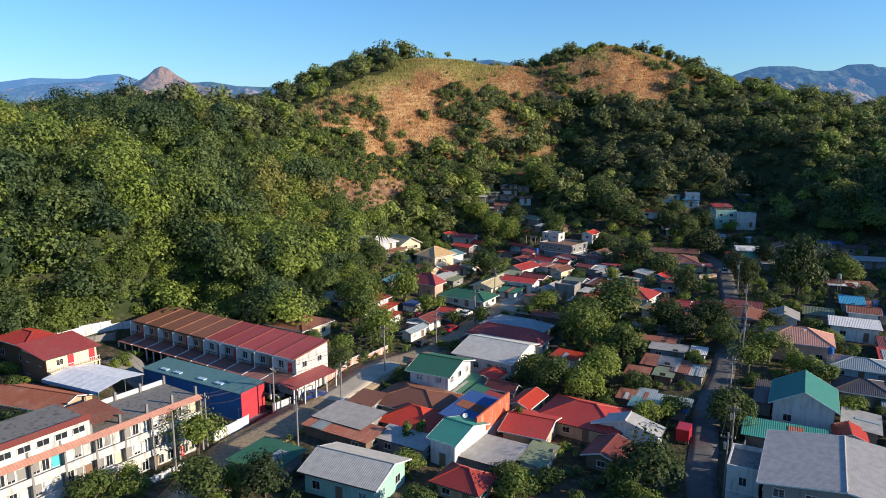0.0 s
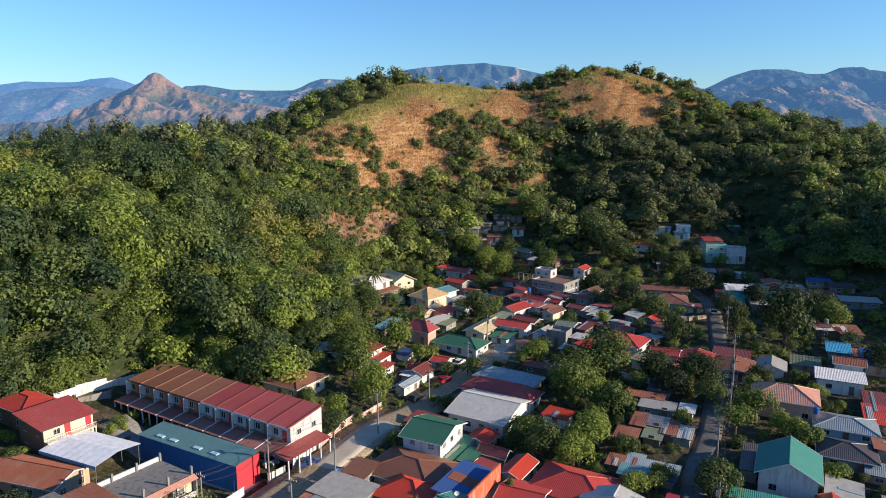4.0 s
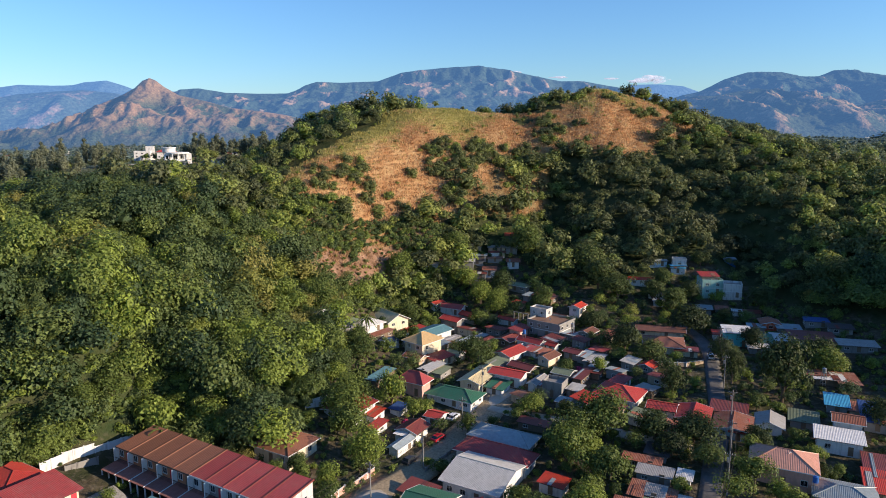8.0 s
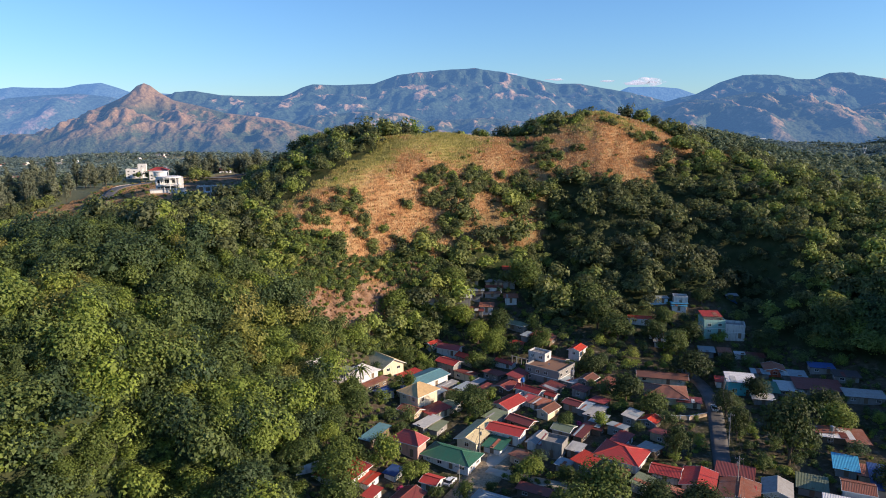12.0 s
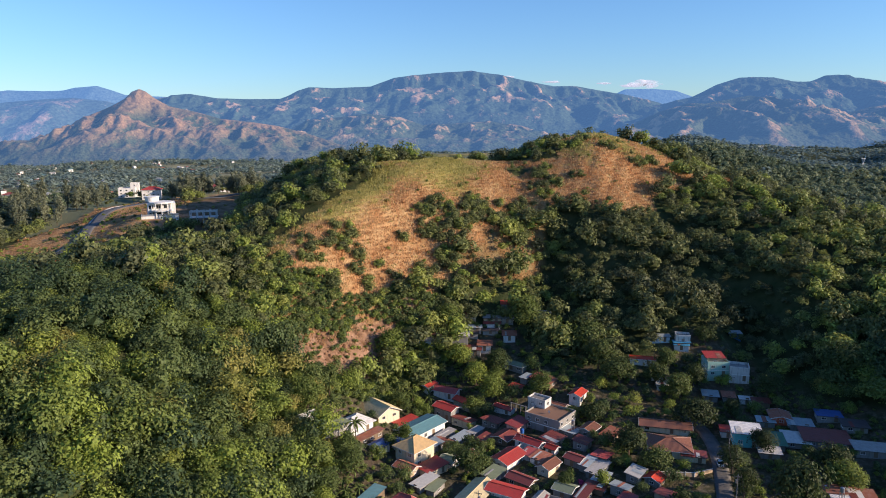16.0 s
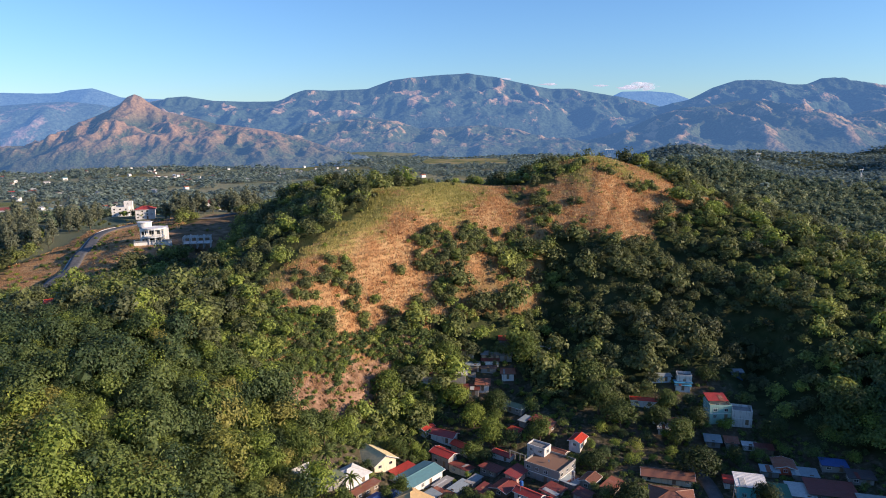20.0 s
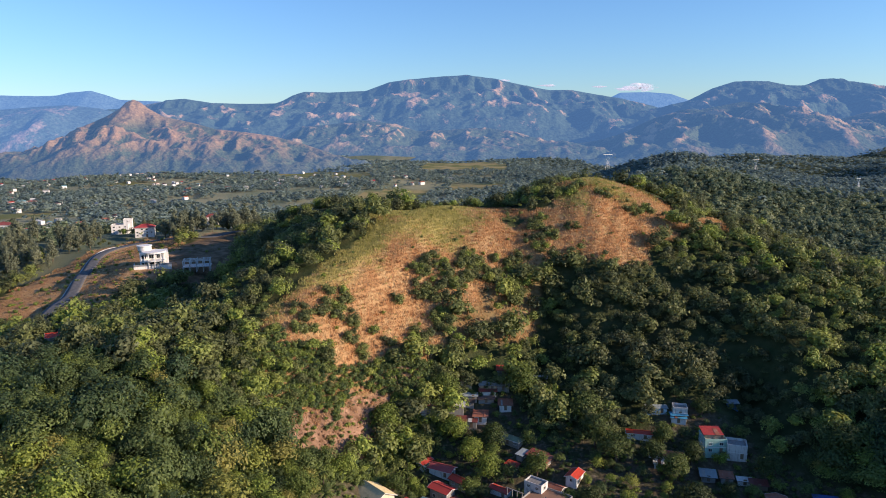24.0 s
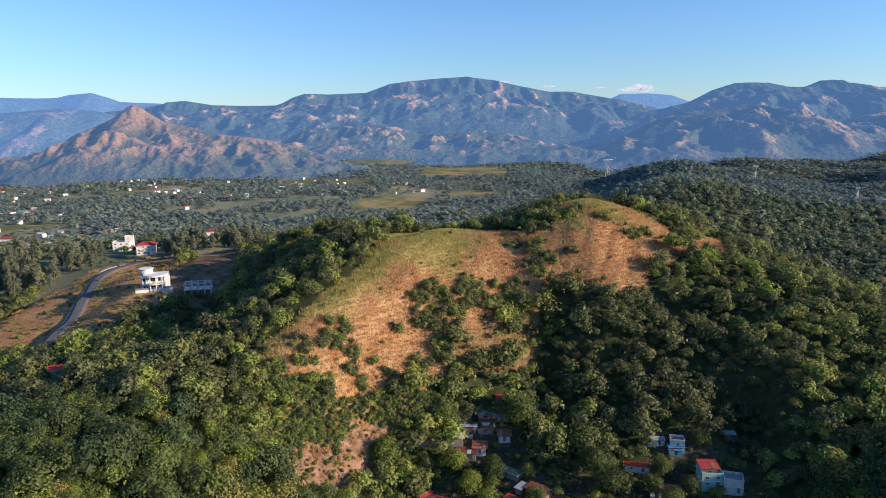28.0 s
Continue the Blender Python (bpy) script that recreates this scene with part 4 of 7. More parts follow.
house(25.8, 164.2, -31, 7.7, 2.0, 2.1, 0.4, "shed", "maroon", "wood", "house")
house(31.8, 186.4, -35, 2.3, 6.1, 2.3, 0.3, "shed", "crimson", "grey", "house")
house(38.3, 192.3, -35, 5.3, 4.9, 2.6, 0.8, "gable", "olive", "grey", "house")
house(39.4, 181.5, -35, 3.8, 4.7, 2.4, 0.3, "shed", "pale", "grey", "house")
house(30.2, 187.9, 55, 7.4, 2.0, 2.3, 0.7, "gable", "grey", "white", "house")
house(35.0, 174.6, -35, 3.8, 3.7, 2.1, 0.3, "shed", "steel", "grey", "house")
house(43.6, 190.8, -35, 3.0, 9.2, 2.3, 0.5, "shed", "maroon", "wood", "house")
house(47.4, 205.0, -42, 2.4, 6.2, 2.3, 0.5, "shed", "steel", "grey", "house")
house(50.4, 177.3, -35, 10.9, 9.7, 2.7, 1.7, "hip", "red", "white", "hipped house")
house(58.8, 168.6, -27, 6.7, 5.3, 2.4, 0.9, "gable", "red", "white", "house")
house(65.5, 164.9, 63, 8.8, 7.4, 2.4, 0.9, "gable", "red", "white", "house")
house(48.7, 196.3, -35, 3.9, 8.0, 2.1, 0.4, "shed", "steel", "grey", "house")
house(49.5, 202.1, -42, 3.7, 8.1, 2.1, 0.4, "shed", "grey", "grey", "house")
house(47.7, 192.8, -35, 3.6, 3.8, 2.0, 0.3, "shed", "maroon", "wood", "house")
house(74.0, 213.8, -16, 11.6, 10.1, 2.6, 1.7, "hip", "brown", "cream", "hipped house with tiled roof")
house(77.1, 226.5, -16, 14.6, 5.8, 2.4, 1.0, "gable", "brown", "cream", "house with tiled roof")
house(79.1, 207.9, -16, 6.7, 3.8, 2.1, 0.4, "shed", "maroon", "cream", "house")
house(98.5, 216.9, -16, 8.1, 7.5, 4.7, 0.5, "shed", "white", "turquoise", "two-storey house")
house(95.4, 222.3, -16, 4.5, 4.3, 2.3, 0.5, "shed", "scarlet", "white", "house")
house(114.9, 228.5, 74, 6.5, 6.2, 2.4, 0.9, "gable", "rust", "orange", "house")
house(109.6, 226.9, -16, 5.3, 3.9, 2.1, 0.4, "shed", "steel", "grey", "house")
house(105.8, 214.1, -16, 5.9, 8.2, 2.3, 0.5, "shed", "green", "grey", "house")
house(112.7, 214.5, -16, 6.9, 7.7, 2.1, 0.3, "shed", "white", "grey", "house")
house(118.7, 223.4, -16, 7.1, 5.0, 2.1, 0.4, "shed", "steel", "grey", "house")
house(121.3, 213.8, -16, 12.4, 8.4, 2.4, 0.5, "shed", "maroon", "grey", "house")
house(101.6, 208.4, -16, 6.0, 5.6, 2.1, 0.4, "shed", "white", "grey", "house")
house(98.2, 271.3, -16, 5.5, 2.6, 2.3, 0.3, "shed", "cyan", "white", "small house")
house(91.4, 276.4, -5, 7.6, 1.8, 2.4, 0.3, "shed", "steel", "sky", "house")
house(98.5, 272.1, -5, 6.0, 2.7, 2.6, 0.2, "shed", "cyan", "grey", "house")
house(81.8, 266.4, -16, 8.7, 3.6, 2.3, 0.7, "gable", "scarlet", "white", "house")
house(90.9, 255.7, -16, 6.7, 5.2, 2.1, 0.5, "gable", "rust", "wood", "house")
house(84.8, 257.9, -16, 4.5, 3.8, 2.0, 0.4, "shed", "pinktile", "white", "house")
house(84.9, 253.0, -16, 3.9, 4.3, 2.0, 0.3, "shed", "white", "white", "house")
house(99.5, 246.0, -16, 5.2, 5.2, 2.1, 0.4, "shed", "steel", "grey", "house")
house(105.1, 244.2, -16, 4.3, 4.6, 2.1, 0.4, "shed", "rust", "grey", "house")
house(110.1, 241.4, -16, 4.7, 2.6, 1.8, 0.2, "shed", "white", "white", "carport")
house(122.4, 280.1, -5, 4.8, 2.4, 2.1, 0.4, "shed", "steel", "blue", "house")
house(109.8, 254.2, -16, 5.1, 2.7, 2.0, 0.3, "shed", "dark", "grey", "house")
house(113.6, 238.7, -16, 5.5, 4.1, 2.0, 0.3, "shed", "maroon", "wood", "house")
house(129.2, 225.9, -16, 7.1, 4.7, 2.1, 0.3, "shed", "blue", "grey", "house")
house(133.1, 218.6, -16, 7.1, 5.1, 2.3, 0.4, "shed", "dark", "grey", "house")
house(131.0, 205.9, -16, 10.3, 5.5, 2.4, 0.5, "shed", "grey", "grey", "house")
house(108.5, 187.7, -106, 4.5, 5.8, 2.1, 0.4, "shed", "rust", "wood", "house")
house(110.6, 185.6, -16, 7.5, 5.6, 2.1, 0.3, "shed", "white", "wood", "house")
house(114.8, 183.7, -16, 5.4, 7.9, 2.1, 0.5, "shed", "rust", "tan", "house")
house(104.9, 171.3, -27, 5.4, 7.8, 2.3, 0.4, "shed", "cyan", "grey", "house")
house(107.4, 167.6, -27, 3.1, 5.7, 2.3, 0.4, "shed", "rust", "tan", "house")
house(-12.2, 88.8, -25, 11.2, 8.8, 3.5, 1.5, "gable", "pale", "mint", "house with a wide sheet roof")
house(-0.4, 125.5, -27, 8.4, 10.1, 5.2, 1.6, "gable", "green", "white", "two-storey house")
house(12.0, 141.4, -31, 12.7, 14.5, 3.5, 1.8, "gable", "pale", "white", "long house")
house(14.5, 105.5, -26, 7.2, 9.0, 2.9, 1.2, "gable", "red", "tan", "house")
house(2.4, 98.6, -35, 4.8, 8.6, 4.4, 1.4, "gable", "teal", "white", "two-storey house")
house(29.6, 103.3, 61, 3.6, 9.9, 3.6, 1.6, "gable", "pale", "white", "house")
house(62.7, 113.0, 62, 10.7, 9.5, 4.2, 2.8, "gable", "teal", "white", "gabled house")
house(-14.6, 240.5, -50, 10.5, 9.0, 2.4, 2.5, "gable", "straw", "cream", "house with dormers")
house(51.4, 81.5, 61, 15.3, 17.2, 8.0, 1.2, "gable", "deck", "grey", "warehouse")
block(41.3, 87.1, 61, 7, 4, 6.0, "stucco", "white flat-roofed stair block beside the warehouse", 2, roof="slab", parapet=.6)

# ---- the larger buildings ----


def terrace():
    """Ten joined two-storey dwellings under one sloping roof, with a long awning before them."""
    org = Matrix.Translation((-67, 144.3, 2.2)) @ pose(0, 0, 0, 0, 0, -32.2)
    unit_w, depth, e, r = 4.77, 8.5, 6.3, 7.3
    for k in range(10):
        ob = empty("terraced_house", org @ pose(k * unit_w, 0, 0), "two-storey terraced house with a %s sloping roof" % ("brown" if k < 5 else "crimson"), "house", "terrace row")
        FOOT.append((*(org @ Vector((k * unit_w + 2.4, 4.2, 0))).xy, 5))
        bm = bmesh.new()
        v = [(0, 0, -1), (0, depth, -1), (0, depth, r - .15), (0, 0, e - .15)]
        a = [bm.verts.new((.02, *p[1:])) for p in v]
        c = [bm.verts.new((unit_w - .02, *p[1:])) for p in v]
        bm.faces.new(a)
        bm.faces.new(c[::-1])
        for i in range(4):
            bm.faces.new((a[i], c[i], c[(i + 1) % 4], a[(i + 1) % 4]))
        part("wall", bm, WALL["terracotta" if k < 5 else "grey" if k in (6, 8) else "stucco"], ob)
        bm = bmesh.new()
        sheet(bm, (-.03, -.7, e - .08), (unit_w - .12, -.7, e - .08), (unit_w - .12, depth + .4, r + .05), (-.03, depth + .4, r + .05), .5, .045)
        part("roof", bm, ROOF["brown" if k < 5 else "crimson"], ob)
        bm = bmesh.new()
        for y0, z0, y1, z1 in ((-.75, e - .1, depth + .45, r + .05),):
            q = [bm.verts.new(p) for p in ((unit_w - .12, y0, z0 - .15), (unit_w + .06, y0, z0 - .15), (unit_w + .06, y0, z0 + .18), (unit_w - .12, y0, z0 + .18), (unit_w - .12, y1, z1 - .15), (unit_w + .06, y1, z1 - .15), (unit_w + .06, y1, z1 + .18), (unit_w - .12, y1, z1 + .18))]
            for f in ((0, 1, 2, 3), (4, 5, 6, 7), (0, 1, 5, 4), (1, 2, 6, 5), (2, 3, 7, 6), (3, 0, 4, 7)):
                bm.faces.new([q[i] for i in f])
        part("roof_seam", bm, ROOF["brown" if k < 5 else "maroon"], ob)
        part("partition", boxes((-.12, .12, -1.15, 0, 3.0, e - .3)), TRIM, ob)
        part("fascia", boxes((0, unit_w, -.76, -.70, e - .32, e - .05)), TRIM if k > 4 else DARKTRIM, ob)
        window(ob, pose(1.1, -.02, 4.6), 1.2, 1.3)
        door(ob, pose(3.3, -.02, 3.15), "wood" if k % 3 else "red", .9, 2.1)
        rail = part("railing", boxes((.12, unit_w - .12, -1.13, -1.04, 3.95, 4.02)), DARKTRIM, ob)
        stick = part("baluster", boxes((.2, .24, -1.1, -1.06, 3.1, 3.95)), DARKTRIM, rail)
        for i in range(1, 13):
            again("baluster", stick, rail, Matrix.Translation((i * .36, 0, 0)))
        window(ob, pose(1.1, -.02, 1.3), 1.3, 1.2)
        door(ob, pose(3.3, -.02, 0), "wood")
        aw = bmesh.new()
        sheet(aw, (0, -4.4, 2.55), (unit_w - .15, -4.4, 2.55), (unit_w - .15, -.1, 3.1), (0, -.1, 3.1), .5, .035)
        part("awning", aw, ROOF["awning"], ob)
        bm = bmesh.new()
        box(bm, unit_w - .16, unit_w + .02, -4.45, -.1, -.06, .06)
        for p in bm.verts:
            p.co.z += 2.58 + (p.co.y + 4.4) / 4.3 * .55
        part("awning_edge", bm, TRIM, ob)
        for u in (.1, unit_w / 2):
            part("post", boxes((u - .11, u + .11, -4.3, -4.08, -.6, 2.5)), TRIM, ob)
    end = empty("porch_roof", org @ pose(10 * unit_w, 0, 0), "crimson porch roof around the end of the terrace", "porch")
    bm = bmesh.new()
    sheet(bm, (3.6, -4.4, 2.5), (3.6, 7, 2.5), (0, 7, 3.05), (0, -4.4, 3.05), .5, .035)
    part("roof", bm, ROOF["crimson"], end)
    for v in (-4.2, -1.5, 1.4, 4.2, 6.8):
        part("post", boxes((3.3, 3.5, v - .1, v + .1, -1.5, 2.45)), TRIM, end)
    for v in (2.2, 6.2):
        window(end, pose(.02, v, 4.6, 0, 0, 90), 1.0, 1.0)


terrace()


def blue_hall():
    ob = empty("warehouse", Matrix.Translation((-44.2, 119.8, -.4)) @ pose(0, 0, 0, 0, 0, -30), "blue warehouse with a red end wall and sea-green roof", "warehouse")
    FOOT.extend(((-44, 120, 11), (-33.5, 113, 5), (-37, 108.5, 4), (-54, 123, 5)))
    X, Y, h = 12.8, 2.75, 5.3
    part("wall", boxes((-X, X, -Y, -Y + .18, -1, h), (-X, X, Y - .18, Y, -1, h), (-X, -X + .18, -Y + .18, Y - .18, -1, h)), WALL["blue"], ob, "deep blue painted side wall")
    part("end_wall", boxes((X - .16, X + .03, -Y + .003, Y - .003, -1, h + .1)), WALL["red"], ob, "bright red painted end wall")
    bm = bmesh.new()
    sheet(bm, (-X - .2, -Y - .25, h + .05), (X + .1, -Y - .25, h + .05), (X + .1, Y + .2, h + .42), (-X - .2, Y + .2, h + .42), .45, .014)
    part("roof", bm, ROOF["seablue"], ob)
    for u in (-8.2, -4.6, 1.8, 6.2):
        part("skylight", boxes((u - .9, u + .9, -1.9, -1.1, h + .16, h + .34)), WALL["sky"], ob, "pale blue skylight hood")
    part("pipe", rod_bm((X - .6, -Y - .1, .2), (X - .6, -Y - .1, 2.6), .05), TRIM, ob)
    for u in (-7, -1, 5):
        part("pilaster", boxes((u - .12, u + .12, -Y - .08, -Y, -1, h)), WALL["blue"], ob)


blue_hall()


def apartments():
    """A long three-storey block whose front looks on to the road; a flat roof with column stubs."""
    org = Matrix.Translation((-37.3, 100.5, -.4)) @ pose(0, 0, 0, 0, 0, 56 + 180)
    # local x runs away from the corner along the front, local y is the depth (towards the back)
    flip = org @ Matrix.Diagonal((1, -1, 1, 1))
    ob = empty("apartment_block", org, "long white three-storey apartment block with pink roof skirt", "building")
    for s in range(0, 33, 4):
        FOOT.append((*(org @ Vector((s, -4.5, 0))).xy, 6))
    L, D, h = 34, 9.5, 9.3

    def bx(x0, x1, d0, d1, z0, z1):
        return (x0, x1, -d1, -d0, z0, z1)
    part("wall", boxes(bx(0, L, .9, D, -1, h - .2)), WALL["stucco"], ob)
    part("roof_deck", boxes(bx(.1, L, 1.0, D - .1, h - .2, h)), WALL["slab"], ob, "stained bare concrete roof deck")
    part("parapet", boxes(bx(0, L, D - .2, D + .05, h - .2, h + .7)), WALL["white"], ob)
    bm = bmesh.new()
    sheet(bm, (L, .25, h - .4), (0, .25, h - .4), (0, -.75, h + .1), (L, -.75, h + .1), .4, .04)
    part("roof_skirt", bm, ROOF["pinktile"], ob, "faded pink sloping roof skirt")
    for s in range(9):
        u = .25 + s * 4.15
        part("roof_stub", boxes(bx(u - .16, u + .16, .95, 1.27, h, h + 1.35)), WALL["concrete"], ob, "bare concrete column stub")
        part("roof_stub", boxes(bx(u - .16, u + .16, D - .45, D - .13, h, h + 1.35)), WALL["concrete"], ob)
        part("pier", boxes(bx(u - .13, u + .13, -.05, .95, -1, h - .7)), WALL["concrete"], ob, "grey party pier")
    tints = ["stucco", "turquoise", "cream", "stucco", "grey", "brown", "stucco", "white"]
    for s in range(8):
        u0, u1 = .4 + s * 4.15, 4.25 + s * 4.15
        for lev, z in ((1, 3.1), (2, 6.1)):
            part("balcony", boxes(bx(u0, u1, 0, .12, z - .1, z + .85), bx(u0, u1, .12, .9, z - .1, z + .05)), WALL["stucco"], ob)
            for j in range(3):
                window(ob, pose(u0 + .75 + j * 1.2, -.88, z + 1.55, 0, 0, 180), .85, 1.5)
                if (s * 5 + lev * 2 + j) % 3:
                    part("curtain", boxes(bx(u0 + .36 + j * 1.2, u0 + 1.14 + j * 1.2, .79, .85, z + .82 + .3 * ((s + j) % 2), z + 2.28)), WALL["grey"] if (s + j) % 3 else WALL["white"], ob, "pale cloth curtain")
            part("panel", boxes(bx(u0 + .15, u0 + 1.2, .78, .86, z + .1, z + 2.2)), WALL[tints[(s * 3 + lev) % 8]], ob, "coloured door panel")
        for j in range(2):
            window(ob, pose(u0 + .9 + j * 1.6, -.88, 1.6, 0, 0, 180), .9, 1.3)
        door(ob, pose(u1 - .6, -.88, 0.1, 0, 0, 180), ("red", "wood", "white")[s % 3])
    # the raised part farther along
    part("upper_wall", boxes(bx(17, L, .95, D, h, h + 2.3)), WALL["stucco"], ob)
    part("upper_roof", boxes(bx(17.2, L, 1.2, D - .2, h + 2.3, h + 2.5)), WALL["slab"], ob)
    bm = bmesh.new()
    sheet(bm, (L, -.5, h + 2.35), (16.8, -.5, h + 2.35), (16.8, -1.2, h + 2.9), (L, -1.2, h + 2.9), .4, .03)
    part("upper_skirt", bm, ROOF["maroon"], ob, "dark red sheet skirt round the upper roof")
    bm = bmesh.new()
    sheet(bm, (16.6, -1.4, h + 1.0), (11.5, -1.4, h + 1.0), (11.5, -D + .4, h + 1.5), (16.6, -D + .4, h + 1.5))
    part("lean_roof", bm, ROOF["rust"], ob, "rusty sheet lean-to on the deck")
    for j in range(6):
        window(ob, pose(18.5 + j * 2.3, -.93, h + 1.3, 0, 0, 180), 1.5, .8)


apartments()


def canopy():
    ob = empty("tarp_canopy", Matrix.Translation((-62.3, 116.6, 3.0)) @ pose(0, 0, 0, 0, 0, -25), "white tarpaulin canopy on steel posts", "canopy")
    FOOT.append((-62, 117, 7))
    bm = bmesh.new()
    sheet(bm, (-7.2, -4.8, 2.9), (7.2, -4.8, 2.9), (7.2, 0, 3.6), (-7.2, 0, 3.6), 1.6, .02)
    sheet(bm, (7.2, 4.8, 2.9), (-7.2, 4.8, 2.9), (-7.2, 0, 3.6), (7.2, 0, 3.6), 1.6, .02)
    part("tarpaulin", bm, ROOF["tarp"], ob)
    part("valance", boxes((-7.2, 7.2, -4.83, -4.78, 2.3, 2.9)), ROOF["cyan"], ob, "blue-edged valance")
    for u in (-6.8, -2.3, 2.3, 6.8):
        for v in (-4.5, 4.5):
            part("post", rod_bm((u, v, -1.5), (u, v, 2.9), .06), STEELMAT, ob)


canopy()

block(41.5, 233.2, -40, 12.5, 11, 4.6, "grey", "weathered grey-white concrete building with an open roof terrace", 2, roof="brown", parapet=.55)
roof_room = block(39.0, 239.6, -40, 6.5, 4.2, 7.0, "stucco", "white stair room on the roof terrace", 2, roof="slab", parapet=.5)
for u in range(4):
    part("pergola_post", boxes((-6.2 + u * 1.9, -6.0 + u * 1.9, -8.2, -8.0, 4.0, 6.4)), WALL["concrete"], roof_room)
part("pergola_beam", boxes((-6.4, .0, -8.22, -7.98, 6.4, 6.6)), WALL["concrete"], roof_room)
block(106, 258.5, -5, 7.5, 7.5, 4.8, "mint", "grey-green two-storey house with white balconies", 2)
block(113, 254.5, -20, 6.5, 6, 4.2, "stucco", "white two-storey house with a roof terrace", 2)
house(105.5, 259, -5, 6.4, 5.4, 6.8, .8, "shed", "red", "tan", "rooftop room")
block(99.5, 274, -14, 5.2, 4.5, 3.0, "stucco", "small green and white two-storey house", 2)
block(34, 182.5, -30, 5.5, 5, 3.6, "concrete", "small unfinished concrete house with a flat roof", 1)

# orange party wall beside a blue-roofed house
ob = empty("party_wall", Matrix.Translation((8.2, 105.2, -.5)) @ pose(0, 0, 0, 0, 0, 60), "tall orange wall with flaking white paint", "wall")
part("masonry", boxes((-6.0, 6.0, -.1, .1, 2.6, 5.9)), WALL["orange"], ob)
part("plinth", boxes((-6.0, 6.0, -.11, .11, -1, 2.6)), WALL["stucco"], ob, "stained white lower wall")
part("coping", boxes((-6.05, 6.05, -.16, .16, 5.9, 6.02)), WALL["orange"], ob)
house(4.8, 107.6, 60, 10.5, 5.4, 4.2, .7, "shed", "blue", "white", "house")


def fence(pts, h, mat, label, name="boundary_wall", gap=2.6, cap=TRIM):
    """A run of wall panels between posts."""
    for (x0, y0), (x1, y1) in zip(pts, pts[1:]):
        d = math.hypot(x1 - x0, y1 - y0)
        ob = empty(name, pose(x0, y0, min(height1(x0, y0), height1(x1, y1)), 0, 0, math.degrees(math.atan2(y1 - y0, x1 - x0))), label, "wall", "boundary walls")
        n = max(1, round(d / gap))
        for k in range(n):
            part("panel", boxes((k * d / n + .12, (k + 1) * d / n - .12, -.07, .07, -1, h)), mat, ob)
            part("post", boxes((k * d / n - .12, k * d / n + .12, -.14, .14, -1, h + .2)), cap, ob)
        part("coping", boxes((0.12, d, -.1, .1, h, h + .07)), cap, ob)


fence([(-36.6, 103), (-33, 110)], 1.8, WALL["white"], "white sheet fence beside the road")
fence([(-38.2, 93.8), (-42, 88.1), (-46, 82.2)], .9, WALL["stucco"], "low white picket fence before the apartments", gap=1.2)
fence([(-29.8, 114), (-27.4, 117)], 2.0, WALL["white"], "white boundary wall before the terrace")
fence([(-26.3, 118.5), (-24, 122)], 2.2, WALL["white"], "white boundary wall before the terrace")
fence([(-22.6, 124.6), (-19.5, 131), (-16.2, 137), (-12, 144)], 1.6, WALL["pink"], "pink and cream boundary wall along the road")
fence([(-81, 139), (-78.6, 143.2), (-73.9, 147.8), (-68, 154)], 2.5, WALL["white"], "long white retaining wall below the woods")
FOOT.extend(((-71, 139, 6), (-73, 143, 5), (-70, 148, 4), (-76, 138, 4)))
fence([(-77, 141), (-72, 145.5)], 1.9, WALL["concrete"], "low grey retaining wall", cap=WALL["concrete"])
fence([(-1, 146), (4, 153), (9, 160)], 1.5, WALL["concrete"], "grey block wall along the road", cap=WALL["concrete"])
fence([(46, 98), (50, 106), (55, 115)], 1.6, WALL["concrete"], "grey block wall along the street", cap=WALL["concrete"])
fence([(66, 200), (76, 199), (82, 201)], 1.3, WALL["tan"], "tan boundary wall before the tiled house")
fence([(-24, 172), (-31, 166)], 3.0, WALL["white"], "white gable wall at the edge of the woods")
fence([(28, 216), (33, 221)], 2.2, WALL["white"], "white yard wall")

# ---- the hill-top houses ----


def ring(bm, r, z0, z1, n=20, x=0, y=0):
    lo = [bm.verts.new((x + r * math.cos(2 * math.pi * k / n), y + r * math.sin(2 * math.pi * k / n), z0)) for k in range(n)]
    hi = [bm.verts.new((v.co.x, v.co.y, z1)) for v in lo]
    for k in range(n):
        bm.faces.new((lo[k], lo[(k + 1) % n], hi[(k + 1) % n], hi[k]))
    bm.faces.new(hi)
    bm.faces.new(lo[::-1])


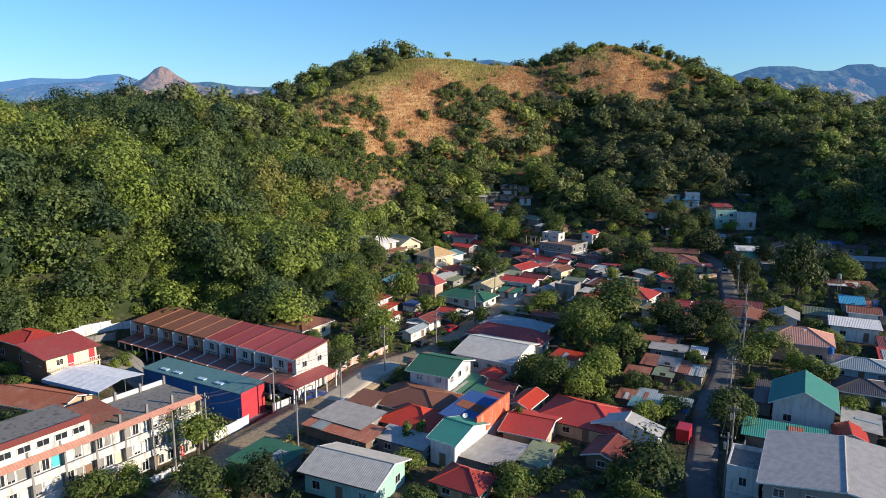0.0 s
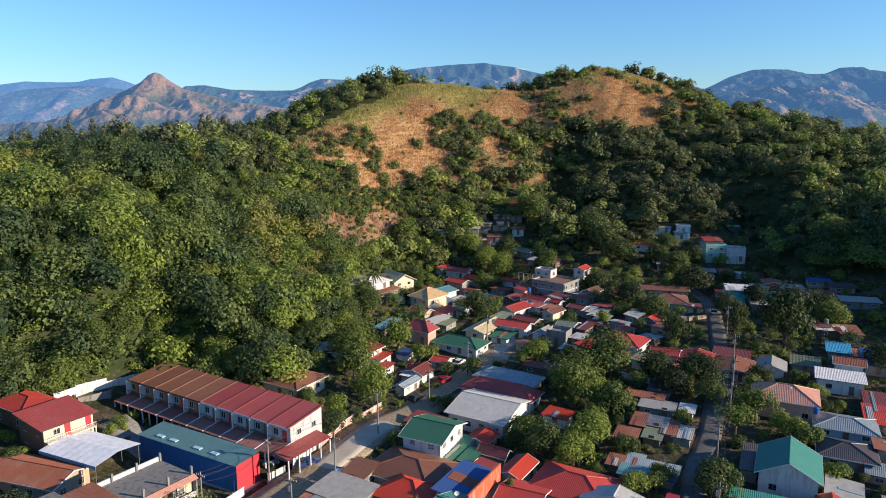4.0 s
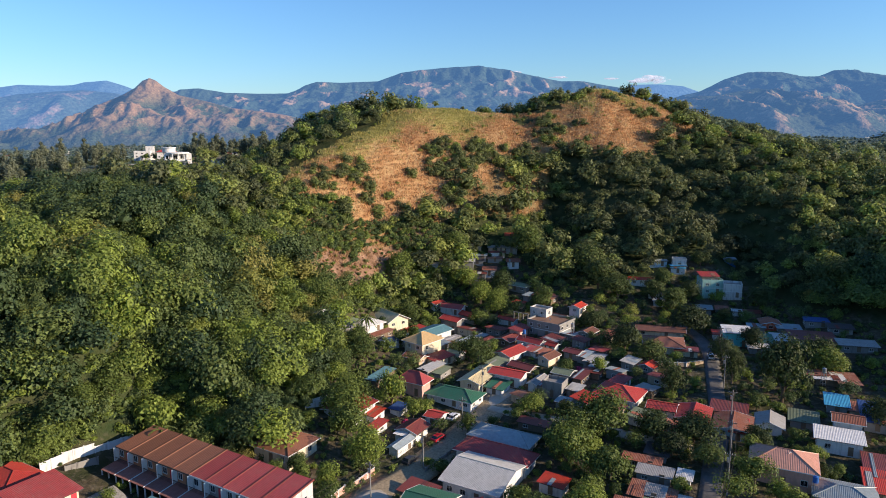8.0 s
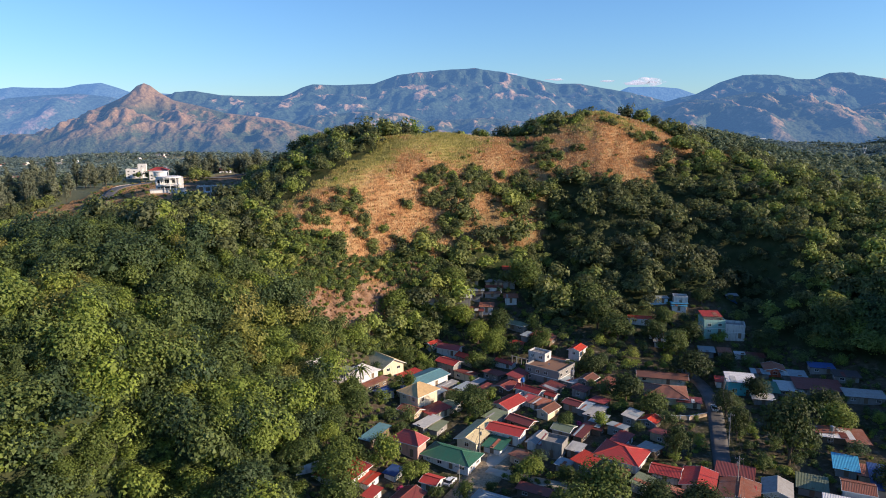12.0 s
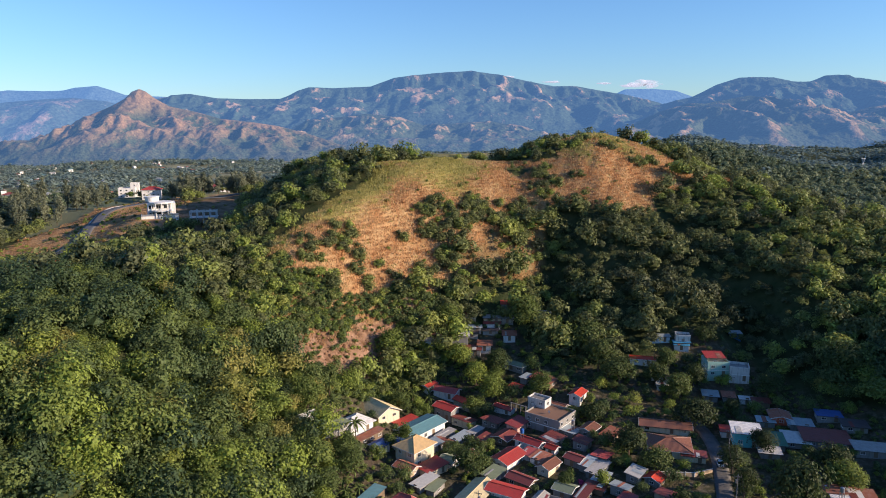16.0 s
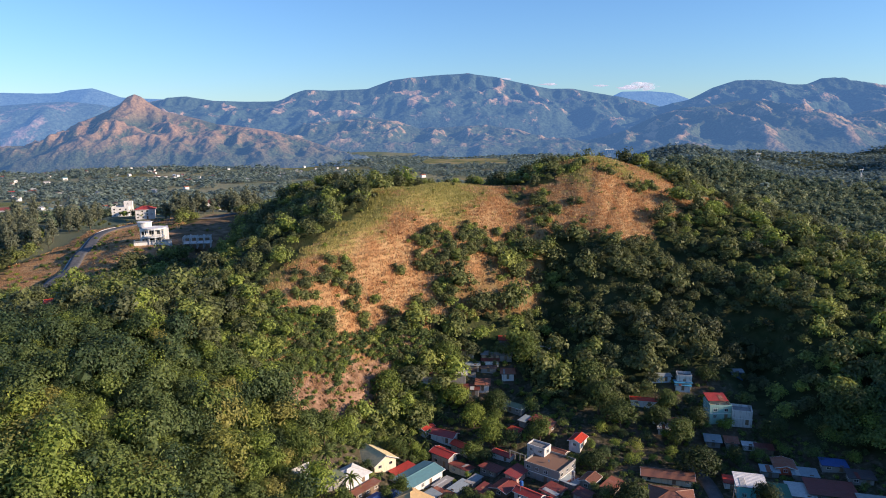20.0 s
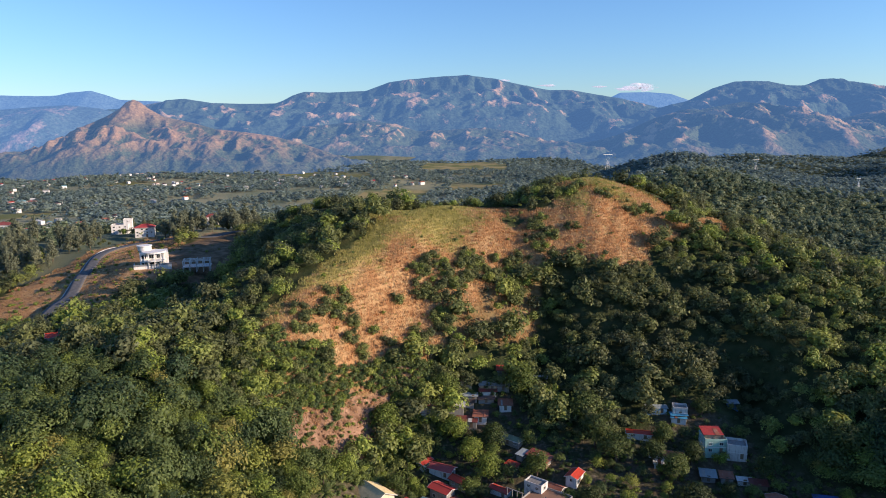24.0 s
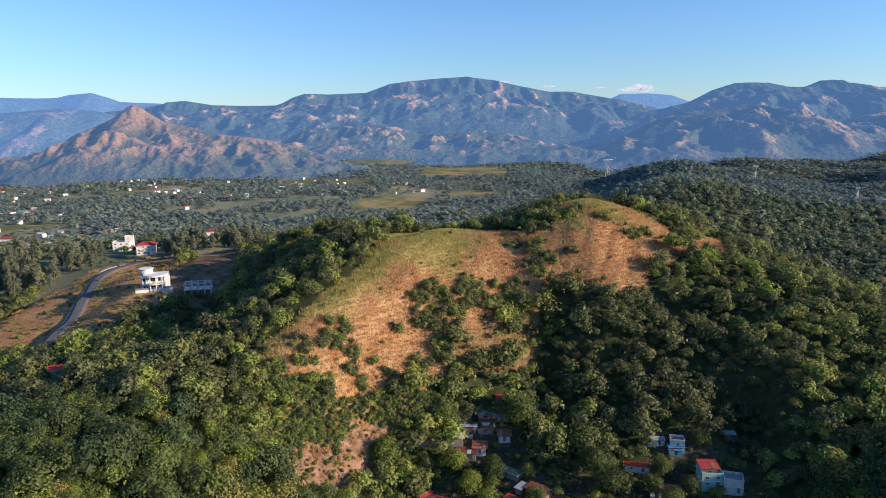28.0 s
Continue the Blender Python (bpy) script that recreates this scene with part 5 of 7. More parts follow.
def round_house():
    ob = empty("modern_house", Matrix.Translation((-152, 418, 52.5)) @ pose(0, 0, 0, 0, 0, 22) @ Matrix.Diagonal((1.15, 1.15, 1.3, 1)), "white modern house with round stacked terraces", "house")
    part("base_wall", boxes((-8, 9, -7.5, -7.1, -4, 1.2), (-8, -7.6, -7.1, 3, -4, 1.2)), WALL["white"], ob, "white retaining wall")
    part("wall", boxes((-5, 8, -5, 6, -3, 6.4)), WALL["white"], ob)
    bm = bmesh.new()
    ring(bm, 5.2, 3.1, 3.6, x=1.5, y=-4)
    part("terrace", bm, TRIM, ob)
    bm = bmesh.new()
    ring(bm, 5.6, 6.4, 7.0, x=1.5, y=-3)
    part("roof_slab", bm, TRIM, ob)
    bm = bmesh.new()
    ring(bm, 3.2, 7.0, 8.8, x=-2.5, y=2)
    part("upper_drum", bm, WALL["white"], ob)
    bm = bmesh.new()
    ring(bm, 3.6, 8.8, 9.1, x=-2.5, y=2)
    part("drum_roof", bm, TRIM, ob)
    for k in range(5):
        a = radians(200 + k * 35)
        part("column", rod_bm((1.5 + 4.7 * math.cos(a), -4 + 4.7 * math.sin(a), -2), (1.5 + 4.7 * math.cos(a), -4 + 4.7 * math.sin(a), 6.4), .2), TRIM, ob)
    for k in range(3):
        window(ob, pose(-3.2 + k * 3.4, -5.02, 1.5), 2.0, 1.7)
        window(ob, pose(-3.2 + k * 3.4, -5.02, 4.9), 2.0, 1.5)
        window(ob, pose(8.02, -3 + k * 3, 4.6, 0, 0, 90), 1.2, 1.2)
    part("railing", boxes((-8, 9, -7.45, -7.35, 1.2, 2.0)), STEELMAT, ob)


round_house()
ob = empty("unfinished_building", Matrix.Translation((-133, 414, 53)) @ pose(0, 0, 0, 0, 0, 12), "unfinished concrete building frame of bare columns", "building")
for u in range(5):
    for v in range(3):
        part("column", boxes((u * 3.6 - .2, u * 3.6 + .2, v * 4 - .2, v * 4 + .2, -4, 3.0 + .8 * ((u * v) % 2))), WALL["stucco"], ob)
part("slab", boxes((-.5, 15, -.5, 8.6, -1.0, -.7)), WALL["stucco"], ob)
for v in range(3):
    part("beam", boxes((-.3, 14.7, v * 4 - .15, v * 4 + .15, 2.3, 2.7)), WALL["stucco"], ob)
for u in range(5):
    part("prop", rod_bm((u * 3.6 - 1.2, -.3, -3.5), (u * 3.6 + .6, -.3, 2.2), .07, sides=5), WALL["wood"], ob)
block(-230, 561, 15, 12, 9, 9, "white", "white three-storey house with stacked flat terraces", 3, level=48)
block(-226, 566, 15, 6, 6, 12.5, "white", "white stair tower with a flat roof", 3, level=48)
house(-205, 545, 15, 13, 10, 7.5, 2.2, "hip", "red", "white", "two-storey house")
house(-395, 690, 10, 15, 10, 7, 2.2, "hip", "maroon", "white", "two-storey house")
house(-190, 660, 20, 13, 10, 8, 2.6, "hip", "maroon", "white", "two-storey house")
house(-178, 640, 20, 8, 8, 8, 2.6, "hip", "blue", "white", "two-storey house")
house(-215, 600, -10, 10, 6, 2.6, .6, "shed", "pinktile", "orange", "low shed")
house(-141, 292, 20, 6.5, 5, 3.2, 1.2, "gable", "scarlet", "white", "small house")
house(-136, 296, 20, 5, 4, 3.0, .6, "shed", "cyan", "white", "lean-to")


# dishes and clutter on the flat roofs and walls
rs = random.Random(9)
for x, y, z in ((-45.5, 84.5, 2.4), (-52, 96, 9.2), (-60.5, 88, 9.2), (3.4, 100, 5.4), (41, 232, 10.4), (15, 190, 5.0), (76, 139, 7.0)):
    ob = empty("satellite_dish", pose(x, y, z, 0, 0, rs.uniform(-60, 20)), "small pale satellite dish on a short mast", "dish", "satellite dishes")
    part("mast", rod_bm((0, 0, -1.2), (0, 0, .5), .035, sides=6), STEELMAT, ob)
    bm = bmesh.new()
    rim = [bm.verts.new((.42 * math.cos(k * math.pi / 6), -.16, .55 + .42 * math.sin(k * math.pi / 6))) for k in range(12)]
    mid = bm.verts.new((0, 0, .55))
    for k in range(12):
        bm.faces.new((rim[k], rim[(k + 1) % 12], mid))
    part("bowl", bm, TRIM, ob)
    part("feed", rod_bm((0, -.02, .35), (0, -.42, .6), .02, sides=5), STEELMAT, ob)

# larger village trees: x, y, radius of the crown, by quarter
TREES_A = [(-31.7, 83.1, 4.3), (-23.6, 83.4, 3.9), (28.6, 88.3, 5.6), (48.5, 108.9, 4.7), (17.6, 130.9, 3.7), (20.3, 123, 4.2), (30, 126.1, 5.3), (30.4, 144.7, 5.7), (38.3, 139.7, 5.0), (-75.6, 114.5, 2.3), (-64.3, 96.9, 3.1), (-0.5, 149, 1.9), (-21.1, 137.8, 3.4), (-14, 147.2, 5.2), (9.2, 163.9, 2.8), (26, 120.4, 4.4), (40.7, 113.8, 2.7), (72.3, 124, 3.2), (-25.2, 186.9, 5.0), (-21.1, 166, 6.2)]
TREES_B = [(114.7, 198.1, 5), (87.8, 246, 5.9), (-30.6, 169.3, 4.4), (-20, 197.8, 5), (1.6, 264.5, 3.4), (-8.7, 246.8, 4.5), (19.1, 263.7, 5.9), (24.7, 252.9, 5.0), (41.1, 250.5, 5.0), (39.1, 195.4, 3), (48.8, 194.4, 3), (66.1, 202.7, 5), (100, 209.6, 4.7), (142.9, 238.6, 7.2)]
TREES_C = [(109.7, 160.9, 5), (-5.9, 221.4, 3.4), (-35.4, 222.1, 5.7), (-12.2, 272.5, 7.2), (27.9, 269.2, 5.9), (-1.6, 265.6, 4.7), (14.8, 221.2, 3.6), (96.3, 252.9, 4.7), (89.2, 261.9, 4.8), (107.8, 272.8, 4.6), (63.5, 276.8, 7.2), (64.5, 262.6, 6.8), (48.4, 235.1, 3.1), (-9.6, 215.6, 2.8), (87.1, 200.3, 4.9), (9.6, 290.4, 6.3), (13.3, 274.2, 5.9), (42, 294.5, 7.4)]
# the trees that stand out: x, y, radius of the crown, height
TALL_TREES = [(92.5, 175, 7, 20), (113.7, 191, 6, 10), (65, 179, 4, 11.5), (84.5, 187, 3.6, 11), (87.6, 229, 7, 12.5), (101.6, 234, 4, 7), (117.8, 242, 6, 10), (56, 234.7, 4.7, 10), (61, 211.5, 5.7, 12), (40.5, 156, 7.4, 13), (52.4, 154.7, 5.5, 8), (61, 150.7, 5.9, 9), (75, 151, 3.4, 8), (83, 254, 5, 10), (70, 255, 7.5, 11), (12.8, 203.6, 5.6, 10), (-9.9, 174.4, 3.8, 10.4), (-19.7, 158, 5.2, 10.5), (-29.4, 196.4, 4.9, 11.5), (25.9, 171.8, 4.2, 7), (32.8, 151, 6, 10.5), (-22.2, 207.4, 3.6, 6.5), (16.6, 246.8, 3.2, 7), (-25.6, 197.5, 3.6, 6.5), (-25.8, 181.5, 4.1, 7.5), (-22.9, 202.6, 4.6, 8.5), (-17.0, 175.0, 3.6, 6.5), (-29.8, 198.9, 4.1, 7.5), (-21.1, 173.7, 4.6, 8.5), (53.8, 147.1, 4.2, 8), (60.3, 142.5, 4.2, 8), (61.4, 153.7, 4.2, 8)]
BIG_CROWNS = TREES_A + TREES_B + TREES_C + [row[:3] for row in TALL_TREES]

# ---- the crowded houses between the larger ones ----
rs = random.Random(23)
CORES = [([(-4, 196), (20, 182), (40, 166), (62, 152), (70, 186), (60, 230), (40, 268), (14, 262), (2, 240), (-10, 226)], 48),
         ([(-14, 92), (30, 92), (34, 130), (14, 152), (-6, 136), (-16, 112)], -31), ([(54, 86), (96, 110), (84, 128), (58, 124), (46, 112)], -27),
         ([(2, 276), (40, 286), (52, 306), (22, 304)], -5)]


def off_road(x, y, gap):
    for line in (MAIN, SIDE):
        for (x0, y0), (x1, y1) in zip(line, line[1:]):
            t = min(1, max(0, ((x - x0) * (x1 - x0) + (y - y0) * (y1 - y0)) / ((x1 - x0) ** 2 + (y1 - y0) ** 2)))
            if math.hypot(x - x0 - t * (x1 - x0), y - y0 - t * (y1 - y0)) < gap:
                return False
    return True


filled = 0
for core, turn in CORES:
    spots = [(-20 + 5.6 * i + rs.uniform(-1.6, 1.6), 86 + 5.6 * j + rs.uniform(-1.6, 1.6)) for i in range(32) for j in range(40)]
    for x, y in spots:
        if filled > 90 or not inside(np.array([x]), np.array([y]), core)[0]:
            continue
        L, W = rs.uniform(4.4, 8.2), rs.uniform(3.6, 5.6)
        r = .5 * math.hypot(L, W) * .72
        if not off_road(x, y, 3.2 + r * .7) or any(math.hypot(x - fx_, y - fy_) < r + fr_ * .78 for fx_, fy_, fr_ in FOOT) or any(math.hypot(x - tx_, y - ty_) < tr_ * .7 + r for tx_, ty_, tr_ in BIG_CROWNS):
            continue
        kind = rs.choice(("shed", "shed", "gable"))
        house(x, y, turn + rs.choice((0, 90)) + rs.uniform(-4, 4), L, W, rs.uniform(2.0, 3.0), .5 if kind == "shed" else 1.0, kind, rs.choice(("red", "rust", "maroon", "grey", "scarlet", "rust", "pale", "crimson", "steel", "olive", "maroon", "brown")), rs.choice(("grey", "wood", "tan", "white", "cream", "concrete", "pink")), rs.choice(("small house", "house", "shack")))
        filled += 1

# ---- woods and trees ----
rng = np.random.default_rng(7)


def unit(n):
    v = rng.normal(size=(n, 3))
    return v / np.linalg.norm(v, axis=1)[:, None]


def leaf_quads(centres, normals, size):
    """Crooked leaf clumps: three corners round each centre."""
    n = len(centres)
    nrm = normals + 0.42 * unit(n)
    nrm /= np.linalg.norm(nrm, axis=1)[:, None]
    a = np.cross(nrm, unit(n))
    a /= np.linalg.norm(a, axis=1)[:, None] + 1e-9
    b = np.cross(nrm, a)
    s = size * rng.uniform(0.6, 1.35, (n, 1))
    k = rng.uniform(0.45, 1.0, (n, 1))
    bend = nrm * s * rng.uniform(-.35, .15, (n, 1))
    v = np.stack([centres + a * s * 1.1, centres - a * s * .5 + b * s * k + bend, centres - a * s * .5 - b * s * k + bend * .5], 1)
    return v.reshape(-1, 3)


def crown(radius, tall, lumps, leaves, size, flat=0.35, low=-0.35):
    """A lumpy crown of leaf clumps, its middle at (0, 0, 0): corners, three to a clump."""
    out = []
    for k in range(lumps):
        d = unit(1)[0]
        d[2] = abs(d[2]) * 1.1 - .35
        c = d * np.array([radius * .62, radius * .62, tall * .5]) * rng.uniform(.5, 1.1)
        r = radius * rng.uniform(.36, .58)
        n = leaves // lumps
        u = unit(int(n * 1.6))
        u = u[u[:, 2] > low][:n]
        rad = r * rng.uniform(.72, 1.08, (len(u), 1))
        out.append(leaf_quads(c + u * rad * np.array([1, 1, .85]), u + np.array([0, 0, flat]), size))
    return np.concatenate(out)


def crown_core(radius, tall):
    """A dark rough hull inside a crown, as triangles."""
    out = []
    ring = []
    for j, (zz, rr) in enumerate(((-.55, .3), (-.2, .72), (.25, .66), (.58, .3))):
        ring.append([(radius * rr * math.cos(k * 2 * math.pi / 6 + j) * rng.uniform(.8, 1.1), radius * rr * math.sin(k * 2 * math.pi / 6 + j) * rng.uniform(.8, 1.1), tall * zz * .72) for k in range(6)])
    for j in range(3):
        for k in range(6):
            out += [ring[j][k], ring[j][(k + 1) % 6], ring[j + 1][(k + 1) % 6], ring[j][k], ring[j + 1][(k + 1) % 6], ring[j + 1][k]]
    return np.array(out)


def scatter(name, label, xs, ys, up, kinds, scales, tints, mat, stretch=(0.8, 1.25), sides=3):
    """One mesh of many crowns standing on the land."""
    parts, tin = [], []
    zs = height(xs, ys)
    pick = rng.integers(0, len(kinds), len(xs))
    turn = rng.uniform(0, 2 * math.pi, len(xs))
    st = rng.uniform(*stretch, len(xs))
    for k, shape in enumerate(kinds):
        idx = np.nonzero(pick == k)[0]
        if not len(idx):
            continue
        c, s = np.cos(turn[idx]), np.sin(turn[idx])
        sc = scales[idx][:, None]
        px = (shape[None, :, 0] * c[:, None] - shape[None, :, 1] * s[:, None]) * sc + xs[idx][:, None]
        py = (shape[None, :, 0] * s[:, None] + shape[None, :, 1] * c[:, None]) * sc + ys[idx][:, None]
        pz = shape[None, :, 2] * sc * st[idx][:, None] + (zs[idx] + up[idx])[:, None]
        parts.append(np.stack([px, py, pz], -1).reshape(-1, 3))
        tin.append(np.repeat(tints[idx], len(shape)))
    v = np.concatenate(parts)
    me = mesh_of(name, v, np.arange(len(v)).reshape(-1, sides), mat, np.concatenate(tin))
    return tagged(new(name, me), label, "woods", kind="stuff")


def jittered(x0, x1, y0, y1, gap):
    xs, ys = np.meshgrid(np.arange(x0, x1, gap), np.arange(y0, y1, gap))
    xs, ys = xs.ravel() + rng.uniform(-.48, .48, xs.size) * gap, ys.ravel() + rng.uniform(-.48, .48, ys.size) * gap
    return xs, ys


def bare(xs, ys):
    r = np.zeros(len(xs), bool)
    for poly in (DRY_FACE, DRY_RIGHT, DRY_CREST, DRY_TIP, DRY_ROAD, SMALL_TOP, YARD):
        r |= inside(*frayed(xs, ys), poly)
    return r


def infield(xs, ys):
    r = np.zeros(len(xs), bool)
    for poly in FIELDS:
        r |= inside(xs, ys, poly)
    return r



# the hillside woods
NEAR_CROWNS = [np.concatenate([crown(3.7, tall, lumps, 960, .235), crown_core(1.9, tall * .6)]) for tall, lumps in ((4.6, 12), (5.4, 16), (6.4, 18), (7.6, 15), (5.0, 22), (4.2, 9), (6.8, 24), (5.6, 13), (8.4, 20), (4.8, 18))]
CROWNS = [np.concatenate([crown(3.7, tall, lumps, 330, .385), crown_core(2.1, tall * .62)]) for tall, lumps in ((4.4, 9), (5.2, 12), (6.0, 14), (7.2, 11), (4.8, 17), (4.0, 8), (6.6, 18), (5.4, 10), (5.0, 14))]
xs, ys = jittered(-262, 262, 96, 560, 4.45)
cut = inside(xs, ys, DRY_CUT) | inside(xs, ys, DRY_BANK)
scrub = (inside(*frayed(xs, ys), SCRUB) & (rng.uniform(size=len(xs)) < .5)) | (inside(*frayed(xs, ys), FOLD) & (rng.uniform(size=len(xs)) < .36))
keep = ~inside(xs, ys, TOWN) & ~bare(xs, ys) & (~inside(xs, ys, OPEN) | (rng.uniform(size=len(xs)) < .12)) & (~cut | (rng.uniform(size=len(xs)) < .1)) & ~scrub
thin = (inside(xs, ys, CREST_OPEN) | inside(xs, ys, BACK_OPEN))
keep &= np.hypot((xs + 139) / 1.0, (ys - 288) / 1.5) > 8
keep &= ~thin | (rng.uniform(size=len(xs)) < np.where(inside(xs, ys, BACK_OPEN), .06, .22))
seen = np.abs(xs) < 30 + .68 * ys
xs, ys = xs[keep & seen], ys[keep & seen]
patch = np.sin(xs * .045 + 1.2 * np.sin(ys * .03)) * np.sin(ys * .052 + xs * .013)
size = 1.12 * rng.gamma(3.6, 1 / 3.6, len(xs)) * (1 + .16 * patch) * np.where(ys < 245, 1.0, .88 - .16 * smooth(270, 330, ys))
size = np.clip(size, .45, 2.1) * np.where(inside(xs, ys, CREST_OPEN), .45, np.where(inside(xs, ys, BACK_OPEN), .3, 1)) * (1 - .35 * smooth(22, 10, np.hypot(xs - 129, (ys - 283) * .7)))
stand = np.sin(xs * .16 + 2.1 * np.sin(ys * .07)) * np.sin(ys * .13 + 1.7 * np.sin(xs * .09 + 1))
tint = np.clip(np.where(rng.uniform(size=len(xs)) < .16, rng.uniform(.55, 1, len(xs)), rng.beta(1.1, 1.7, len(xs))) + .08 * patch + .14 * stand - .04, 0, .999)
# crowns on this spur are tinted darker than the rest
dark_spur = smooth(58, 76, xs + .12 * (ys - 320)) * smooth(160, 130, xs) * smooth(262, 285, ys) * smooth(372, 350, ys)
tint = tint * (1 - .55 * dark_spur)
# right slope tinted lighter: pale bamboo, and sunlight put into the leaf colour
yellow_green = smooth(140, 160, xs) * smooth(240, 262, ys) * smooth(345, 320, ys)
open_slope = inside(xs, ys, SCRUB) | (smooth(-8, 4, xs) * smooth(58, 48, xs) * smooth(280, 292, ys) * smooth(352, 340, ys) > .5)
tint = np.clip(tint + .4 * yellow_green * rng.uniform(.3, 1, len(xs)) + .28 * open_slope * rng.uniform(.2, 1, len(xs)), 0, .93)
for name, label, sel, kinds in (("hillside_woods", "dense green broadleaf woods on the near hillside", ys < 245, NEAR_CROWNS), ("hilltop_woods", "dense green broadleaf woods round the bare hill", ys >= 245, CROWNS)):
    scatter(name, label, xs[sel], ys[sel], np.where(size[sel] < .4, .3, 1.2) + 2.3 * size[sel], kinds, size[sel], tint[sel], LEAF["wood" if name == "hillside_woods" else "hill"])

UNDER = [np.concatenate([crown(1.7, 1.9, 6, 120, .235), crown_core(1.35, 1.6)]) for _ in range(6)]
xs, ys = jittered(-190, 60, 112, 300, 3.6)
k = ~inside(xs, ys, TOWN) & ~bare(xs, ys) & ~inside(xs, ys, DRY_CUT) & (np.abs(xs) < 25 + .66 * ys)
xs, ys = xs[k], ys[k]
scatter("undergrowth", "dense green undergrowth below the hillside trees", xs, ys, np.full(len(xs), .8), UNDER, rng.uniform(.8, 1.6, len(xs)), rng.uniform(.05, .8, len(xs)), LEAF["wood"])

# bushes that hang on the steep banks
xs, ys = jittered(-130, 10, 112, 300, 1.7)
steep = np.hypot(height(xs + 1.5, ys) - height(xs - 1.5, ys), height(xs, ys + 1.5) - height(xs, ys - 1.5)) / 3
k = (steep > .55) & ~inside(xs, ys, TOWN) & ~bare(xs, ys) & ~inside(xs, ys, DRY_CUT) & (np.abs(xs) < 25 + .66 * ys)
xs, ys = xs[k], ys[k]
scatter("bank_bushes", "thick green bushes on the steep bank", xs, ys, np.full(len(xs), 1.0), UNDER, rng.uniform(.8, 1.5, len(xs)), rng.uniform(.05, .8, len(xs)), LEAF["wood"])

# bushes on the bare slopes and at the edge of the woods
BUSH = [np.concatenate([crown(1.5, 1.7, 6, 150, .2), crown_core(1.0, 1.3)]) for _ in range(6)]
THICK = [np.concatenate([crown(2.0, tall, 9, 330, .2), crown_core(1.4, tall * .75)]) for tall in (2.2, 2.8, 3.4, 2.4, 4.2, 3.0)]
xs, ys = jittered(-200, 260, 250, 480, 6.5)
k = bare(xs, ys) & (rng.uniform(size=len(xs)) < .2)
xs, ys = xs[k], ys[k]
scatter("slope_bushes", "scattered green and brown bushes on the dry slope", xs, ys, np.full(len(xs), .7), BUSH, rng.uniform(.4, 1.2, len(xs)), rng.uniform(.2, 1, len(xs)) ** .8 * .999, LEAF["wood"])

xs, ys = jittered(-52, -4, 238, 286, 2.3)
k = inside(xs, ys, DRY_CUT) & (rng.uniform(size=len(xs)) < .62)
x2, y2 = jittered(-250, -130, 330, 545, 3.2)
k2 = inside(*frayed(x2, y2), DRY_ROAD) & (rng.uniform(size=len(x2)) < .2) & (np.abs(x2 - np.interp(y2, [341, 362, 388, 412, 447, 470, 492, 508], [-178, -180, -184, -190, -200, -205, -203, -190])) > 6) & (np.hypot(x2 + 152, y2 - 418) > 14)
xs, ys = np.concatenate([xs[k], x2[k2]]), np.concatenate([ys[k], y2[k2]])
scatter("cliff_bushes", "green and brown bushes clinging to the reddish cutting", xs, ys, np.full(len(xs), .5), BUSH, rng.uniform(.5, 1.3, len(xs)), rng.uniform(.2, 1, len(xs)) * .999, LEAF["wood"])

# broken rock on the face of the cutting
rock, n, l, b = material("cutting_rock", 0.95, 0, 0.1)
l.new(mixed(n, l, noised(n, l, coords(n, l), .5, 7, .3, .7), (0.16, 0.085, 0.045), (0.36, 0.21, 0.12)), b.inputs["Base Color"])
xs, ys = jittered(-50, -6, 240, 284, 2.0)
k = inside(xs, ys, DRY_CUT) & (rng.uniform(size=len(xs)) < .7)
xs, ys = xs[k], ys[k]
scatter("cliff_rocks", "broken reddish rock on the face of the cutting", xs, ys, np.full(len(xs), .1), [crown_core(1.3, 1.5) for _ in range(6)], rng.uniform(.25, .95, len(xs)), np.full(len(xs), .5), rock)

# thickets in the folds of the bare face: x, y, spread
THICKETS = [(-33, 309, 6.5), (-38, 302, 5), (-28, 303, 3.5), (3, 339, 5.5), (8, 347, 5.5), (1, 331, 4), (26, 359, 6), (23, 347, 6), (19, 341, 5), (-10, 323, 2.2), (-19, 306, 2.4), (62, 374, 5), (61, 387, 5), (67, 392, 4), (38, 364, 2.6), (9, 331, 4), (15, 336, 5), (81, 383, 3.5), (104, 410, 4), (119, 402, 4.5), (128, 407, 4)]
THICKETS += [(153, 424, 5), (147, 408, 5), (34, 350, 5), (46, 362, 4.5), (52, 366, 4), (57, 378, 3.5), (45, 346, 6), (10, 320, 4.5), (-46, 296, 4), (-2, 311, 4), (14, 326, 5), (70, 380, 4), (84, 414, 5), (92, 420, 5), (-27, 296, 3), (-12, 302, 3), (-44, 290, 4), (-36, 287, 3), (-20, 295, 3), (-3, 304, 3), (4, 313, 3), (24, 352, 5), (13, 345, 4), (5, 335, 5), (30, 354, 5), (40, 352, 5), (48, 356, 4)]
tx, ty = [], []
for x, y, r in THICKETS:
    for _ in range(int(2 + r * r * .3)):
        a, d = rng.uniform(0, 2 * math.pi), r * math.sqrt(rng.uniform())
        tx.append(x + d * math.cos(a))
        ty.append(y + d * math.sin(a))
tx, ty = np.array(tx), np.array(ty)
scatter("hill_thickets", "dark green thickets in the folds of the dry hill face", tx, ty, np.full(len(tx), 1.2), THICK, rng.uniform(.9, 2.0, len(tx)), np.clip(.42 + .22 * rng.normal(size=len(tx)), 0, .9), LEAF["hill"])

